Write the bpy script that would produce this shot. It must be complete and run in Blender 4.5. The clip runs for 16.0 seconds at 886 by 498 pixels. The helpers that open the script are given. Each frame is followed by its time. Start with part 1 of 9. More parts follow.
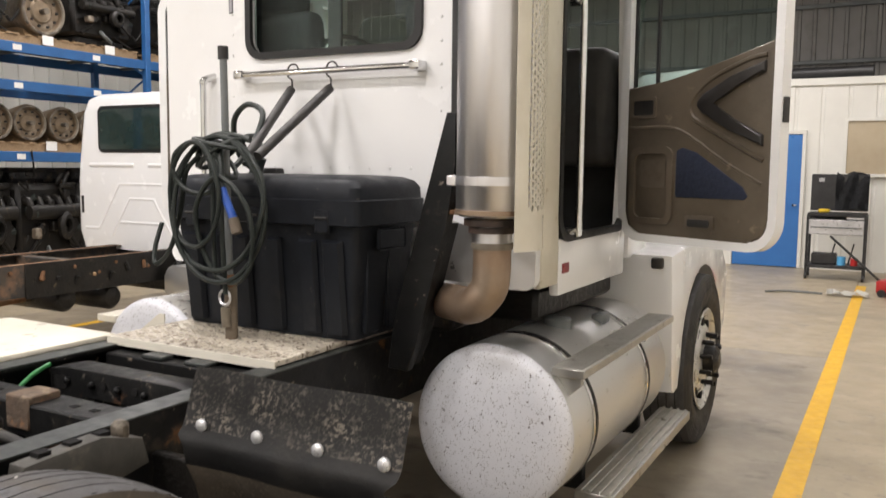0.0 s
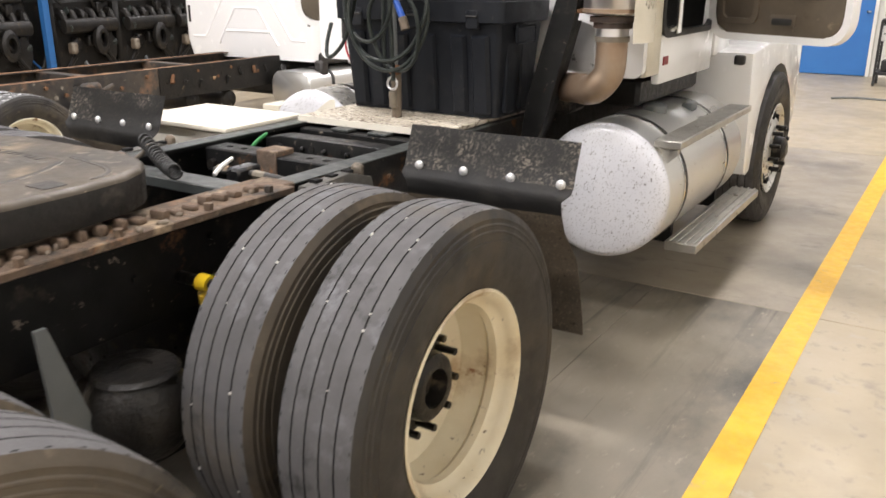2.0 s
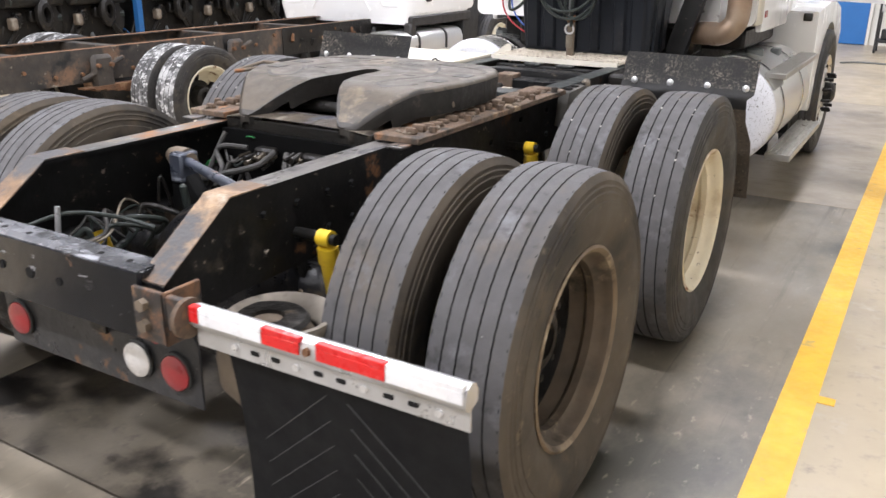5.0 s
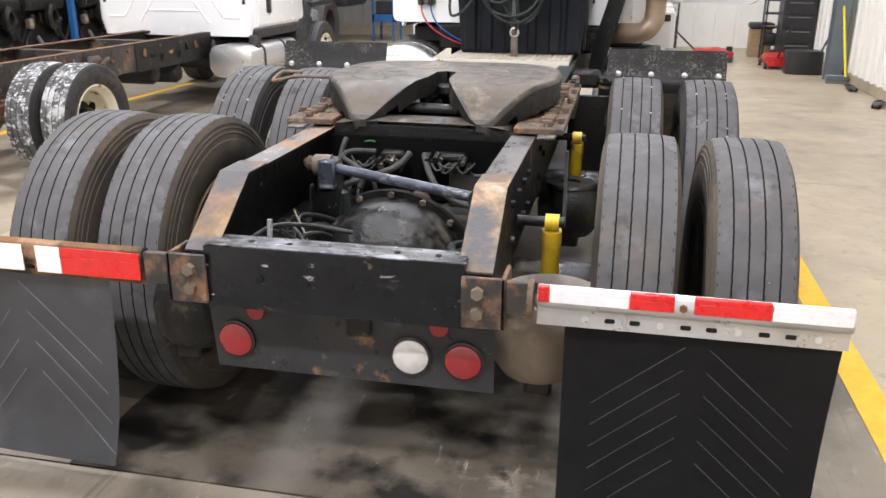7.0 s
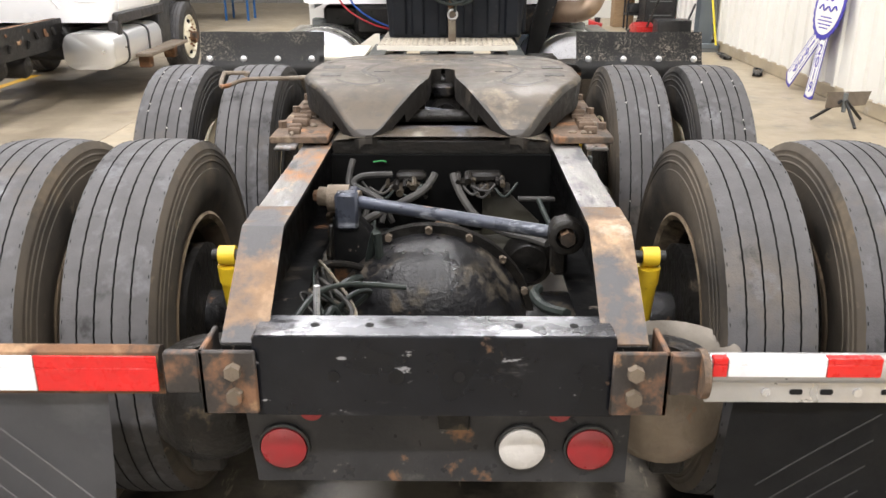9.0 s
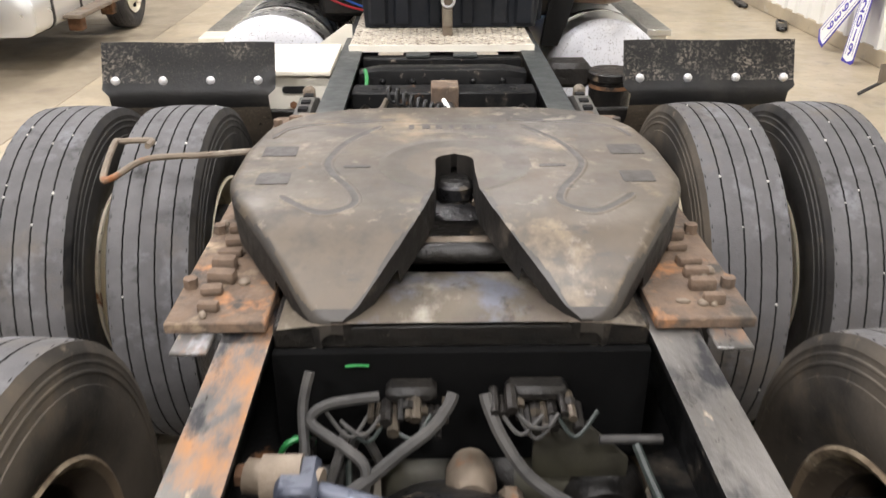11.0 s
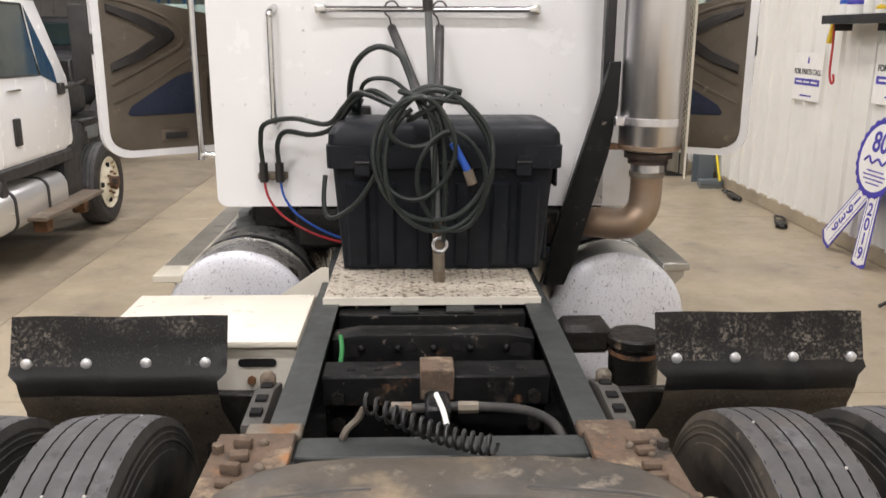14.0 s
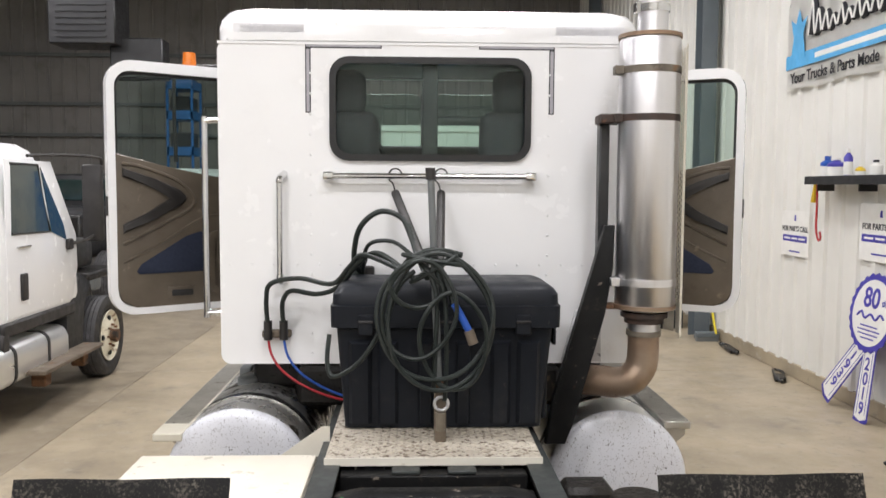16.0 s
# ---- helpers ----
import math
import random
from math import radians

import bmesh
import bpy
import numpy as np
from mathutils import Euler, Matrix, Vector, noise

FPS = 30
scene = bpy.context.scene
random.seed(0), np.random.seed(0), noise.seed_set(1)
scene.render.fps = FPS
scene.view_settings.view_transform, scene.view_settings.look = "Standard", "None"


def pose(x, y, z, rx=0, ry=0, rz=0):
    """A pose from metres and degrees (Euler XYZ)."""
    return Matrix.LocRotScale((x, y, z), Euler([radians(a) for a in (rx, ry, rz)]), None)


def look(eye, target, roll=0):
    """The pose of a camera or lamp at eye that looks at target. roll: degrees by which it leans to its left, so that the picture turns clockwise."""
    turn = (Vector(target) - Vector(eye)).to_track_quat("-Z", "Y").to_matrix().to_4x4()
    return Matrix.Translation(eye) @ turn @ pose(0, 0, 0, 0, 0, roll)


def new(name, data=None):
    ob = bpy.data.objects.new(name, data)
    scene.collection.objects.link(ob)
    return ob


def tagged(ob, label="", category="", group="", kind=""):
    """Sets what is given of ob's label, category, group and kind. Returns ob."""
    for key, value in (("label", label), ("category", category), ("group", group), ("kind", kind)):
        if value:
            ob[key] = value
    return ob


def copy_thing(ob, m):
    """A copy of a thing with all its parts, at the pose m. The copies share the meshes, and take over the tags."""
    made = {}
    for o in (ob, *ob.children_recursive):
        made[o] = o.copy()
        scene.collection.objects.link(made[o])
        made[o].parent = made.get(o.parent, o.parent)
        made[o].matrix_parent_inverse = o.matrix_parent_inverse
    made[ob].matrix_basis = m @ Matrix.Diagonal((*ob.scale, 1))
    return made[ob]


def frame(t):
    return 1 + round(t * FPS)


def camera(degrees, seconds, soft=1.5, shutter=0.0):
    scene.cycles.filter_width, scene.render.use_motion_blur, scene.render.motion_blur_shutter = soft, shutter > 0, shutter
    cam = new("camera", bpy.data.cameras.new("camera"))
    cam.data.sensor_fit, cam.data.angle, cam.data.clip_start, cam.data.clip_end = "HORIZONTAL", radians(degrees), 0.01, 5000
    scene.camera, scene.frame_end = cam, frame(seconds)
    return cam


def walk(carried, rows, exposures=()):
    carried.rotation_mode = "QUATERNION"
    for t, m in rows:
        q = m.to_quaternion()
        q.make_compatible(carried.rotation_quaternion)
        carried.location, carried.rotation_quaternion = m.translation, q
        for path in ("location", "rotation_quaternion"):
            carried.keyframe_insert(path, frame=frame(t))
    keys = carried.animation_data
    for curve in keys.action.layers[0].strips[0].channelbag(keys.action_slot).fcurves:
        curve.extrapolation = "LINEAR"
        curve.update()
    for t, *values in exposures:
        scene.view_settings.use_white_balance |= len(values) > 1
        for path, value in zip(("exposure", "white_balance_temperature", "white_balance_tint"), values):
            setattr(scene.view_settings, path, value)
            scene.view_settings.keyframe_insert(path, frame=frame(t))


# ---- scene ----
cam = camera(56.4, 16.0, shutter=0.3)
PATH = [
    (0, (2.121, -0.099, 1.609), (1.16, 1.644, 1.413), 0.6),
    (0.5, (2.127, -0.26, 1.587), (1.169, 1.468, 1.273), 0.5),
    (1, (2.237, -0.467, 1.587), (1.258, 1.231, 1.195), 0.4),
    (1.5, (2.263, -0.694, 1.571), (1.248, 0.955, 1.07), 0.2),
    (2, (2.216, -0.951, 1.594), (1.202, 0.654, 0.967), 0.1),
    (2.5, (2.202, -1.277, 1.586), (1.179, 0.314, 0.938), -0.5),
    (3, (2.154, -1.582, 1.601), (1.135, 0.006, 0.936), -0.2),
    (3.5, (2.106, -1.868, 1.601), (1.092, -0.282, 0.924), 0.2),
    (4, (2.084, -2.103, 1.606), (1.087, -0.507, 0.928), 0.3),
    (4.5, (2.072, -2.364, 1.584), (1.091, -0.758, 0.907), 0.5),
    (5, (1.949, -2.612, 1.564), (0.993, -0.991, 0.886), 0.5),
    (5.2, (1.86, -2.72, 1.551), (0.931, -1.083, 0.874), 0.5),
    (7.3, (0.533, -3.327, 1.533), (0.231, -1.461, 0.88), 0.3),
    (7.5, (0.434, -3.307, 1.532), (0.178, -1.438, 0.868), 0.2),
    (8, (0.234, -3.189, 1.536), (0.076, -1.311, 0.868), 0.0),
    (8.2, (0.174, -3.13, 1.541), (0.051, -1.251, 0.868), -0.0),
    (10.3, (-0.019, -2.089, 1.62), (0.008, -0.264, 0.801), -0.2),
    (10.5, (-0.029, -1.943, 1.659), (-0.003, -0.13, 0.815), -0.2),
    (11, (-0.054, -1.614, 1.733), (-0.024, 0.186, 0.861), -0.1),
    (11.5, (-0.038, -1.309, 1.785), (-0.003, 0.485, 0.9), -0.2),
    (12, (-0.051, -1.06, 1.811), (-0.01, 0.732, 0.924), -0.2),
    (12.5, (-0.065, -0.927, 1.844), (-0.019, 0.864, 0.955), -0.2),
    (13, (-0.068, -0.895, 1.85), (-0.017, 0.925, 1.024), -0.2),
    (13.5, (-0.049, -0.897, 1.879), (0.011, 0.998, 1.242), 0.1),
    (14, (-0.057, -0.925, 1.907), (0.008, 1.009, 1.402), 0.2),
    (14.5, (-0.058, -0.944, 1.925), (0.009, 1.013, 1.519), 0.2),
    (15, (-0.064, -0.968, 1.948), (0.007, 1.005, 1.627), 0.3),
    (15.5, (-0.06, -0.975, 1.96), (0.011, 1.011, 1.728), 0.3),
    (15.6, (-0.051, -0.983, 1.961), (0.01, 1.004, 1.742), 0.6),
    (16, (-0.077, -0.992, 1.956), (-0.004, 1.001, 1.807), 0.3),
]
walk(cam, [(t, look(eye, target, roll)) for t, eye, target, roll in PATH],
     exposures=[(0, -0.22, 6900, 11), (1.5, 0.08, 6950, 11), (2.5, 0.36, 6450, 11), (3, 0.42, 6400, 11), (4, 0.30, 6250, 12), (5, 0.22, 6250, 12), (7.3, 0.20, 6350, 11), (8, 0.33, 6450, 9), (10.5, 0.36, 6650, 10), (12.5, 0.18, 6500, 10), (13.5, -0.14, 6450, 11), (14, -0.33, 6700, 12), (15, -0.50, 6600, 11), (16, -0.31, 6500, 10)])

# ---- world and lamps ----
world = bpy.data.worlds.new("world")
scene.world = world
world.use_nodes = True
world.node_tree.nodes["Background"].inputs[0].default_value = (0.9, 0.95, 1.0, 1)
world.node_tree.nodes["Background"].inputs[1].default_value = 0.005

LAMP_WATTS = 140.0
LAMP_SPOTS = [(x, y) for x in (-6.6, -2.2, 0.9) for y in (-5.0, -1.0, 3.2, 7.4, 11.6)]

# ---- materials ----


def mat(name, c1, c2=None, rough=0.5, metal=0.0, scale=5.0, bump=0.05, bscale=60.0, spots=(), stretch=(1, 1, 1), rvar=0.12, coat=0.0, spec=0.5, vary=0.0):
    """Node material: two-tone noise, spots = (colour, scale, threshold, softness, roughness[, stretch]), fine relief."""
    m = bpy.data.materials.new(name)
    m.use_nodes = True
    nt = m.node_tree
    n, l = nt.nodes, nt.links
    b = n["Principled BSDF"]
    tc, mp = n.new("ShaderNodeTexCoord"), n.new("ShaderNodeMapping")
    l.new(tc.outputs["Object"], mp.inputs["Vector"])
    mp.inputs["Scale"].default_value = stretch

    def noisy(s, detail=6.0, r=0.6, own=None):
        t = n.new("ShaderNodeTexNoise")
        t.inputs["Scale"].default_value, t.inputs["Detail"].default_value, t.inputs["Roughness"].default_value = s, detail, r
        if own:
            mo = n.new("ShaderNodeMapping")
            mo.inputs["Scale"].default_value = own
            l.new(tc.outputs["Object"], mo.inputs["Vector"])
            l.new(mo.outputs[0], t.inputs["Vector"])
        else:
            l.new(mp.outputs[0], t.inputs["Vector"])
        return t.outputs["Fac"]

    def mixed(fac, a, bcol):
        x = n.new("ShaderNodeMix")
        x.data_type = "RGBA"
        l.new(fac, x.inputs["Factor"])
        for sock, v in ((x.inputs["A"], a), (x.inputs["B"], bcol)):
            if isinstance(v, tuple):
                sock.default_value = (*v, 1)
            else:
                l.new(v, sock)
        return x.outputs["Result"]

    def stepped(fac, lo, hi, to0=0.0, to1=1.0):
        r = n.new("ShaderNodeMapRange")
        r.inputs["From Min"].default_value, r.inputs["From Max"].default_value = lo, hi
        r.inputs["To Min"].default_value, r.inputs["To Max"].default_value = to0, to1
        l.new(fac, r.inputs["Value"])
        return r.outputs["Result"]

    c2 = c2 or tuple(v * 0.8 for v in c1)
    base_noise = noisy(scale)
    col = mixed(stepped(base_noise, 0.35, 0.65), c1, c2)
    if vary:
        oi = n.new("ShaderNodeObjectInfo")
        col = mixed(stepped(oi.outputs["Random"], 0, 1, 0, vary), col, tuple(v * 0.35 for v in c1))
    rgh = stepped(noisy(scale * 3.1), 0.3, 0.7, max(0.02, rough - rvar), min(1, rough + rvar))
    for colour, sc, th, soft, ro, *own in spots:
        mask = stepped(noisy(sc, 8.0, 0.65, own[0] if own else None), th, th + soft)
        col = mixed(mask, col, colour)
        x = n.new("ShaderNodeMix")
        l.new(mask, x.inputs["Factor"])
        l.new(rgh, x.inputs["A"])
        x.inputs["B"].default_value = ro
        rgh = x.outputs["Result"]
    l.new(col, b.inputs["Base Color"])
    l.new(rgh, b.inputs["Roughness"])
    b.inputs["Metallic"].default_value = metal
    b.inputs["Coat Weight"].default_value = coat
    b.inputs["Specular IOR Level"].default_value = spec
    if bump:
        bp = n.new("ShaderNodeBump")
        bp.inputs["Strength"].default_value, bp.inputs["Distance"].default_value = bump, 0.02
        l.new(noisy(bscale, 4.0), bp.inputs["Height"])
        l.new(bp.outputs[0], b.inputs["Normal"])
    return m


def glass(name, tint=(0.75, 0.88, 0.84), rough=0.02):
    m = bpy.data.materials.new(name)
    m.use_nodes = True
    b = m.node_tree.nodes["Principled BSDF"]
    b.inputs["Base Color"].default_value = (*tint, 1)
    b.inputs["Transmission Weight"].default_value = 1.0
    b.inputs["Roughness"].default_value = rough
    b.inputs["IOR"].default_value = 1.3
    return m


def glow(name, colour, strength):
    m = bpy.data.materials.new(name)
    m.use_nodes = True
    b = m.node_tree.nodes["Principled BSDF"]
    b.inputs["Emission Color"].default_value = (*colour, 1)
    b.inputs["Emission Strength"].default_value = strength
    return m


RUST = (0.22, 0.085, 0.03)
M_CONCRETE = mat("concrete", (0.415, 0.347, 0.243), (0.337, 0.281, 0.196), 0.40, scale=1.3, bump=0.04, bscale=50,
                 spots=(((0.245, 0.205, 0.15), 0.55, 0.52, 0.2, 0.42), ((0.15, 0.132, 0.108), 2.2, 0.60, 0.16, 0.34), ((0.42, 0.375, 0.305), 5.0, 0.58, 0.12, 0.55), ((0.27, 0.232, 0.178), 12, 0.56, 0.14, 0.42)))
# Lane slabs: scuffs and stains, with shade around the truck painted into the base.
M_SCUFF_SHADE = mat("scuffed_shaded_concrete", (0.172, 0.149, 0.114), (0.238, 0.205, 0.158), 0.42, scale=1.2, stretch=(1.6, 0.7, 1), bump=0.04,
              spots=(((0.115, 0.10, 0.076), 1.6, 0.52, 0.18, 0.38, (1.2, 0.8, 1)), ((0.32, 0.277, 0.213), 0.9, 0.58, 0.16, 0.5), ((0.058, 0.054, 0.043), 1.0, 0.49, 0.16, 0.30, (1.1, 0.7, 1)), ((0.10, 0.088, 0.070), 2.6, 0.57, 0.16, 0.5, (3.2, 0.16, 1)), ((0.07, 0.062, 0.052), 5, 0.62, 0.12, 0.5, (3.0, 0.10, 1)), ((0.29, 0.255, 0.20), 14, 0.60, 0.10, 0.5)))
M_STAINED_SHADE = mat("stained_shaded_concrete", (0.285, 0.245, 0.188), (0.345, 0.298, 0.23), 0.42, scale=1.2, bump=0.04, spots=(((0.13, 0.11, 0.084), 0.8, 0.50, 0.20, 0.34), ((0.12, 0.10, 0.078), 2.4, 0.57, 0.14, 0.4), ((0.40, 0.35, 0.27), 3, 0.6, 0.12, 0.4), ((0.15, 0.125, 0.097), 6, 0.6, 0.1, 0.4, (0.4, 2.0, 1))))
M_BAY_SHADE = mat("oil_stained_shaded_concrete", (0.085, 0.074, 0.057), (0.14, 0.12, 0.092), 0.42, scale=1.6, bump=0.04, spots=(((0.25, 0.215, 0.165), 2.4, 0.57, 0.10, 0.5), ((0.018, 0.016, 0.014), 1.5, 0.46, 0.10, 0.3), ((0.035, 0.03, 0.025), 5, 0.55, 0.1, 0.35), ((0.30, 0.26, 0.20), 9, 0.64, 0.06, 0.5, (2, 0.4, 1))))
M_OILY = mat("oil_tracked_concrete", (0.33, 0.278, 0.20), (0.26, 0.216, 0.155), 0.40, scale=1.3, bump=0.04, spots=(((0.10, 0.082, 0.06), 0.9, 0.56, 0.16, 0.3), ((0.40, 0.35, 0.27), 2.2, 0.60, 0.12, 0.45), ((0.17, 0.14, 0.105), 4, 0.56, 0.16, 0.34)))
M_JOINT = mat("joint_filler", (0.16, 0.145, 0.125), None, 0.8)
M_YELLOW_LINE = mat("yellow_floor_paint", (0.80, 0.47, 0.03), (0.70, 0.38, 0.02), 0.45, scale=9, spots=(((0.42, 0.33, 0.16), 7, 0.62, 0.1, 0.6),))
M_WALL_WHITE = mat("white_wall_steel", (0.76, 0.75, 0.70), (0.70, 0.69, 0.64), 0.42, scale=1.2, bump=0.02, spots=(((0.50, 0.46, 0.38), 2.2, 0.66, 0.2, 0.6),))
M_WALL_GREY = mat("grey_liner_steel", (0.26, 0.25, 0.235), (0.22, 0.21, 0.20), 0.55, scale=1.0, bump=0.02, spots=(((0.16, 0.15, 0.135), 2.0, 0.56, 0.2, 0.6),))
M_ROOF = mat("roof_insulation", (0.30, 0.30, 0.29), (0.25, 0.25, 0.24), 0.8, scale=2)
M_STEEL_GREY = mat("grey_painted_steel", (0.16, 0.17, 0.17), (0.12, 0.13, 0.13), 0.5, scale=3)
M_WHITE_PAINT = mat("white_truck_paint", (0.87, 0.87, 0.87), (0.85, 0.85, 0.85), 0.20, scale=2.2, bump=0.008, bscale=14, coat=0.3,
                    spots=(((0.76, 0.755, 0.74), 1.1, 0.60, 0.25, 0.3), ((0.45, 0.41, 0.35), 30, 0.71, 0.03, 0.6)))
M_DIRTY_WHITE = mat("dirty_white_paint", (0.72, 0.69, 0.60), (0.66, 0.62, 0.53), 0.4, scale=4, spots=(((0.30, 0.24, 0.17), 7, 0.64, 0.1, 0.7), (RUST, 18, 0.72, 0.05, 0.8)))
M_CREAM_RIM = mat("cream_wheel_paint", (0.76, 0.69, 0.53), (0.66, 0.575, 0.41), 0.40, scale=5, spots=(((0.42, 0.31, 0.19), 3.4, 0.55, 0.14, 0.7), (RUST, 9, 0.61, 0.05, 0.8), ((0.10, 0.05, 0.025), 24, 0.645, 0.04, 0.85)))
M_DUSTY_RIM = mat("dusty_brown_rim", (0.21, 0.155, 0.10), (0.115, 0.082, 0.054), 0.6, scale=6, spots=(((0.46, 0.37, 0.255), 3.4, 0.56, 0.12, 0.7), ((0.05, 0.038, 0.028), 5, 0.58, 0.1, 0.8), ((0.62, 0.54, 0.41), 12, 0.63, 0.06, 0.6)))
M_TREAD = mat("tyre_tread_rubber", (0.105, 0.102, 0.104), (0.072, 0.070, 0.071), 0.68, scale=6, bump=0.18, bscale=170, spots=(((0.135, 0.116, 0.095), 2.6, 0.57, 0.2, 0.9), ((0.155, 0.155, 0.165), 7, 0.56, 0.14, 0.85), ((0.036, 0.035, 0.035), 9, 0.58, 0.12, 0.7), ((0.42, 0.41, 0.39), 48, 0.745, 0.02, 0.9)), spec=0.25)
M_BARREL = mat("brown_rim_well_painted_shade", (0.11, 0.082, 0.056), (0.055, 0.042, 0.030), 0.75, scale=5, spots=(((0.30, 0.235, 0.16), 3.6, 0.57, 0.12, 0.8), ((0.022, 0.018, 0.014), 4, 0.57, 0.1, 0.8)))
M_PEBBLE = mat("pale_grit", (0.60, 0.58, 0.54), (0.45, 0.43, 0.40), 0.8)
# groove rubber; also dark patches painting the shade inside holes and slots
M_GROOVE = mat("groove_rubber_hole_shade", (0.016, 0.0155, 0.0155), None, 0.9, spec=0.15)
M_SIDEWALL = mat("tyre_sidewall_rubber", (0.028, 0.027, 0.027), (0.044, 0.041, 0.037), 0.58, scale=5, bump=0.08, bscale=80, spots=(((0.088, 0.073, 0.055), 2.6, 0.55, 0.18, 0.85), ((0.012, 0.012, 0.012), 4, 0.57, 0.12, 0.5), ((0.10, 0.085, 0.065), 18, 0.62, 0.08, 0.85)), spec=0.25)
M_DUST_SIDEWALL = mat("dusty_sidewall_rubber", (0.10, 0.083, 0.064), (0.056, 0.049, 0.041), 0.75, scale=3, bump=0.08, bscale=80, spots=(((0.13, 0.103, 0.072), 4, 0.56, 0.16, 0.9), ((0.020, 0.019, 0.018), 2.6, 0.55, 0.16, 0.6), ((0.145, 0.12, 0.09), 20, 0.62, 0.08, 0.9)), spec=0.22)
M_OLD_TYRE = mat("scuffed_old_tyre", (0.06, 0.06, 0.06), (0.09, 0.09, 0.09), 0.75, scale=6, spots=(((0.42, 0.42, 0.42), 5, 0.52, 0.10, 0.9), ((0.55, 0.55, 0.55), 26, 0.54, 0.06, 0.9)))
M_FRAME = mat("black_chassis_paint", (0.0065, 0.0066, 0.0068), (0.012, 0.012, 0.012), 0.42, scale=7, bump=0.08, bscale=60, spots=(((0.05, 0.042, 0.033), 6, 0.59, 0.12, 0.8), ((0.15, 0.075, 0.038), 5, 0.63, 0.06, 0.85), ((0.17, 0.145, 0.12), 24, 0.635, 0.04, 0.85)), spec=0.18)
M_RAIL_TOP = mat("worn_rail_flange", (0.13, 0.122, 0.112), (0.045, 0.043, 0.042), 0.34, metal=0.35, scale=6, bump=0.12, bscale=40, stretch=(1, 0.4, 1), spots=(((0.30, 0.15, 0.065), 4.2, 0.56, 0.10, 0.85), ((0.28, 0.29, 0.32), 7, 0.58, 0.10, 0.28), ((0.016, 0.016, 0.018), 9, 0.55, 0.08, 0.4), ((0.36, 0.29, 0.20), 16, 0.62, 0.06, 0.7)))
M_HANGER = mat("dusty_grey_bracket", (0.085, 0.08, 0.07), (0.05, 0.047, 0.042), 0.6, scale=7, bump=0.1, spots=(((0.16, 0.14, 0.11), 6, 0.57, 0.1, 0.8), ((0.17, 0.085, 0.045), 8, 0.62, 0.07, 0.85)))
M_RAIL_FRONT = mat("greenish_black_flange", (0.026, 0.030, 0.029), (0.042, 0.047, 0.045), 0.45, scale=6, spots=(((0.16, 0.14, 0.11), 9, 0.66, 0.1, 0.8),))
M_RUST = mat("rusty_steel", (0.19, 0.095, 0.048), (0.105, 0.058, 0.034), 0.85, scale=8, bump=0.2, bscale=60, spots=(((0.34, 0.22, 0.13), 5, 0.54, 0.14, 0.9), ((0.035, 0.028, 0.022), 7, 0.53, 0.1, 0.8)), spec=0.25)
M_BROWN_DIRT = mat("dirty_brown_steel", (0.17, 0.135, 0.10), (0.11, 0.085, 0.06), 0.75, scale=7, bump=0.2, bscale=60, spots=((RUST, 9, 0.6, 0.12, 0.85), ((0.28, 0.25, 0.2), 4, 0.6, 0.15, 0.6)))
M_DEEP_BLACK = mat("deep_black_plate", (0.004, 0.004, 0.004), (0.006, 0.006, 0.006), 0.8, scale=6, spec=0.04)
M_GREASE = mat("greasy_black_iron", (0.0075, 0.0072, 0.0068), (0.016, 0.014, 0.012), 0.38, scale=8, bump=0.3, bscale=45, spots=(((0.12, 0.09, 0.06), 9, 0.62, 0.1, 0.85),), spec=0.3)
M_HOUSING = mat("black_axle_paint", (0.007, 0.007, 0.008), (0.013, 0.013, 0.014), 0.34, scale=6, bump=0.35, bscale=26, spots=(((0.10, 0.082, 0.056), 4.5, 0.57, 0.12, 0.9), ((0.06, 0.048, 0.034), 13, 0.57, 0.08, 0.85), ((0.20, 0.10, 0.05), 7, 0.655, 0.05, 0.85)), spec=0.4)
M_TANK = mat("tank_aluminium", (0.76, 0.765, 0.76), (0.70, 0.70, 0.69), 0.36, metal=0.85, scale=1.6, bump=0.01, bscale=20, stretch=(1, 0.2, 1), spots=(((0.56, 0.54, 0.49), 2.0, 0.62, 0.25, 0.5), ((0.30, 0.27, 0.22), 90, 0.66, 0.03, 0.6)))
M_TANK_END = mat("speckled_tank_end", (0.70, 0.71, 0.75), (0.63, 0.64, 0.685), 0.38, metal=0.15, scale=2, stretch=(1, 1, 0.6), bump=0.02, spots=(((0.48, 0.475, 0.50), 3, 0.56, 0.2, 0.5), ((0.06, 0.052, 0.048), 95, 0.625, 0.03, 0.6), ((0.09, 0.078, 0.068), 170, 0.60, 0.035, 0.6)))
M_TANK_DIRTY = mat("soiled_tank_top", (0.66, 0.66, 0.65), (0.45, 0.43, 0.38), 0.3, metal=0.7, scale=3, spots=(((0.05, 0.04, 0.03), 8, 0.55, 0.06, 0.6),))
M_LID = mat("cream_white_lid_paint", (0.80, 0.75, 0.64), (0.74, 0.69, 0.58), 0.35, scale=3, spots=(((0.50, 0.44, 0.35), 6, 0.63, 0.1, 0.6),))
M_STRAP = mat("black_rubber_strap", (0.02, 0.02, 0.02), None, 0.5)
M_ALUM_WHEEL = mat("dulled_wheel_aluminium", (0.70, 0.69, 0.66), (0.58, 0.57, 0.54), 0.32, metal=0.6, scale=6, spots=(((0.20, 0.17, 0.13), 8, 0.63, 0.08, 0.7),))
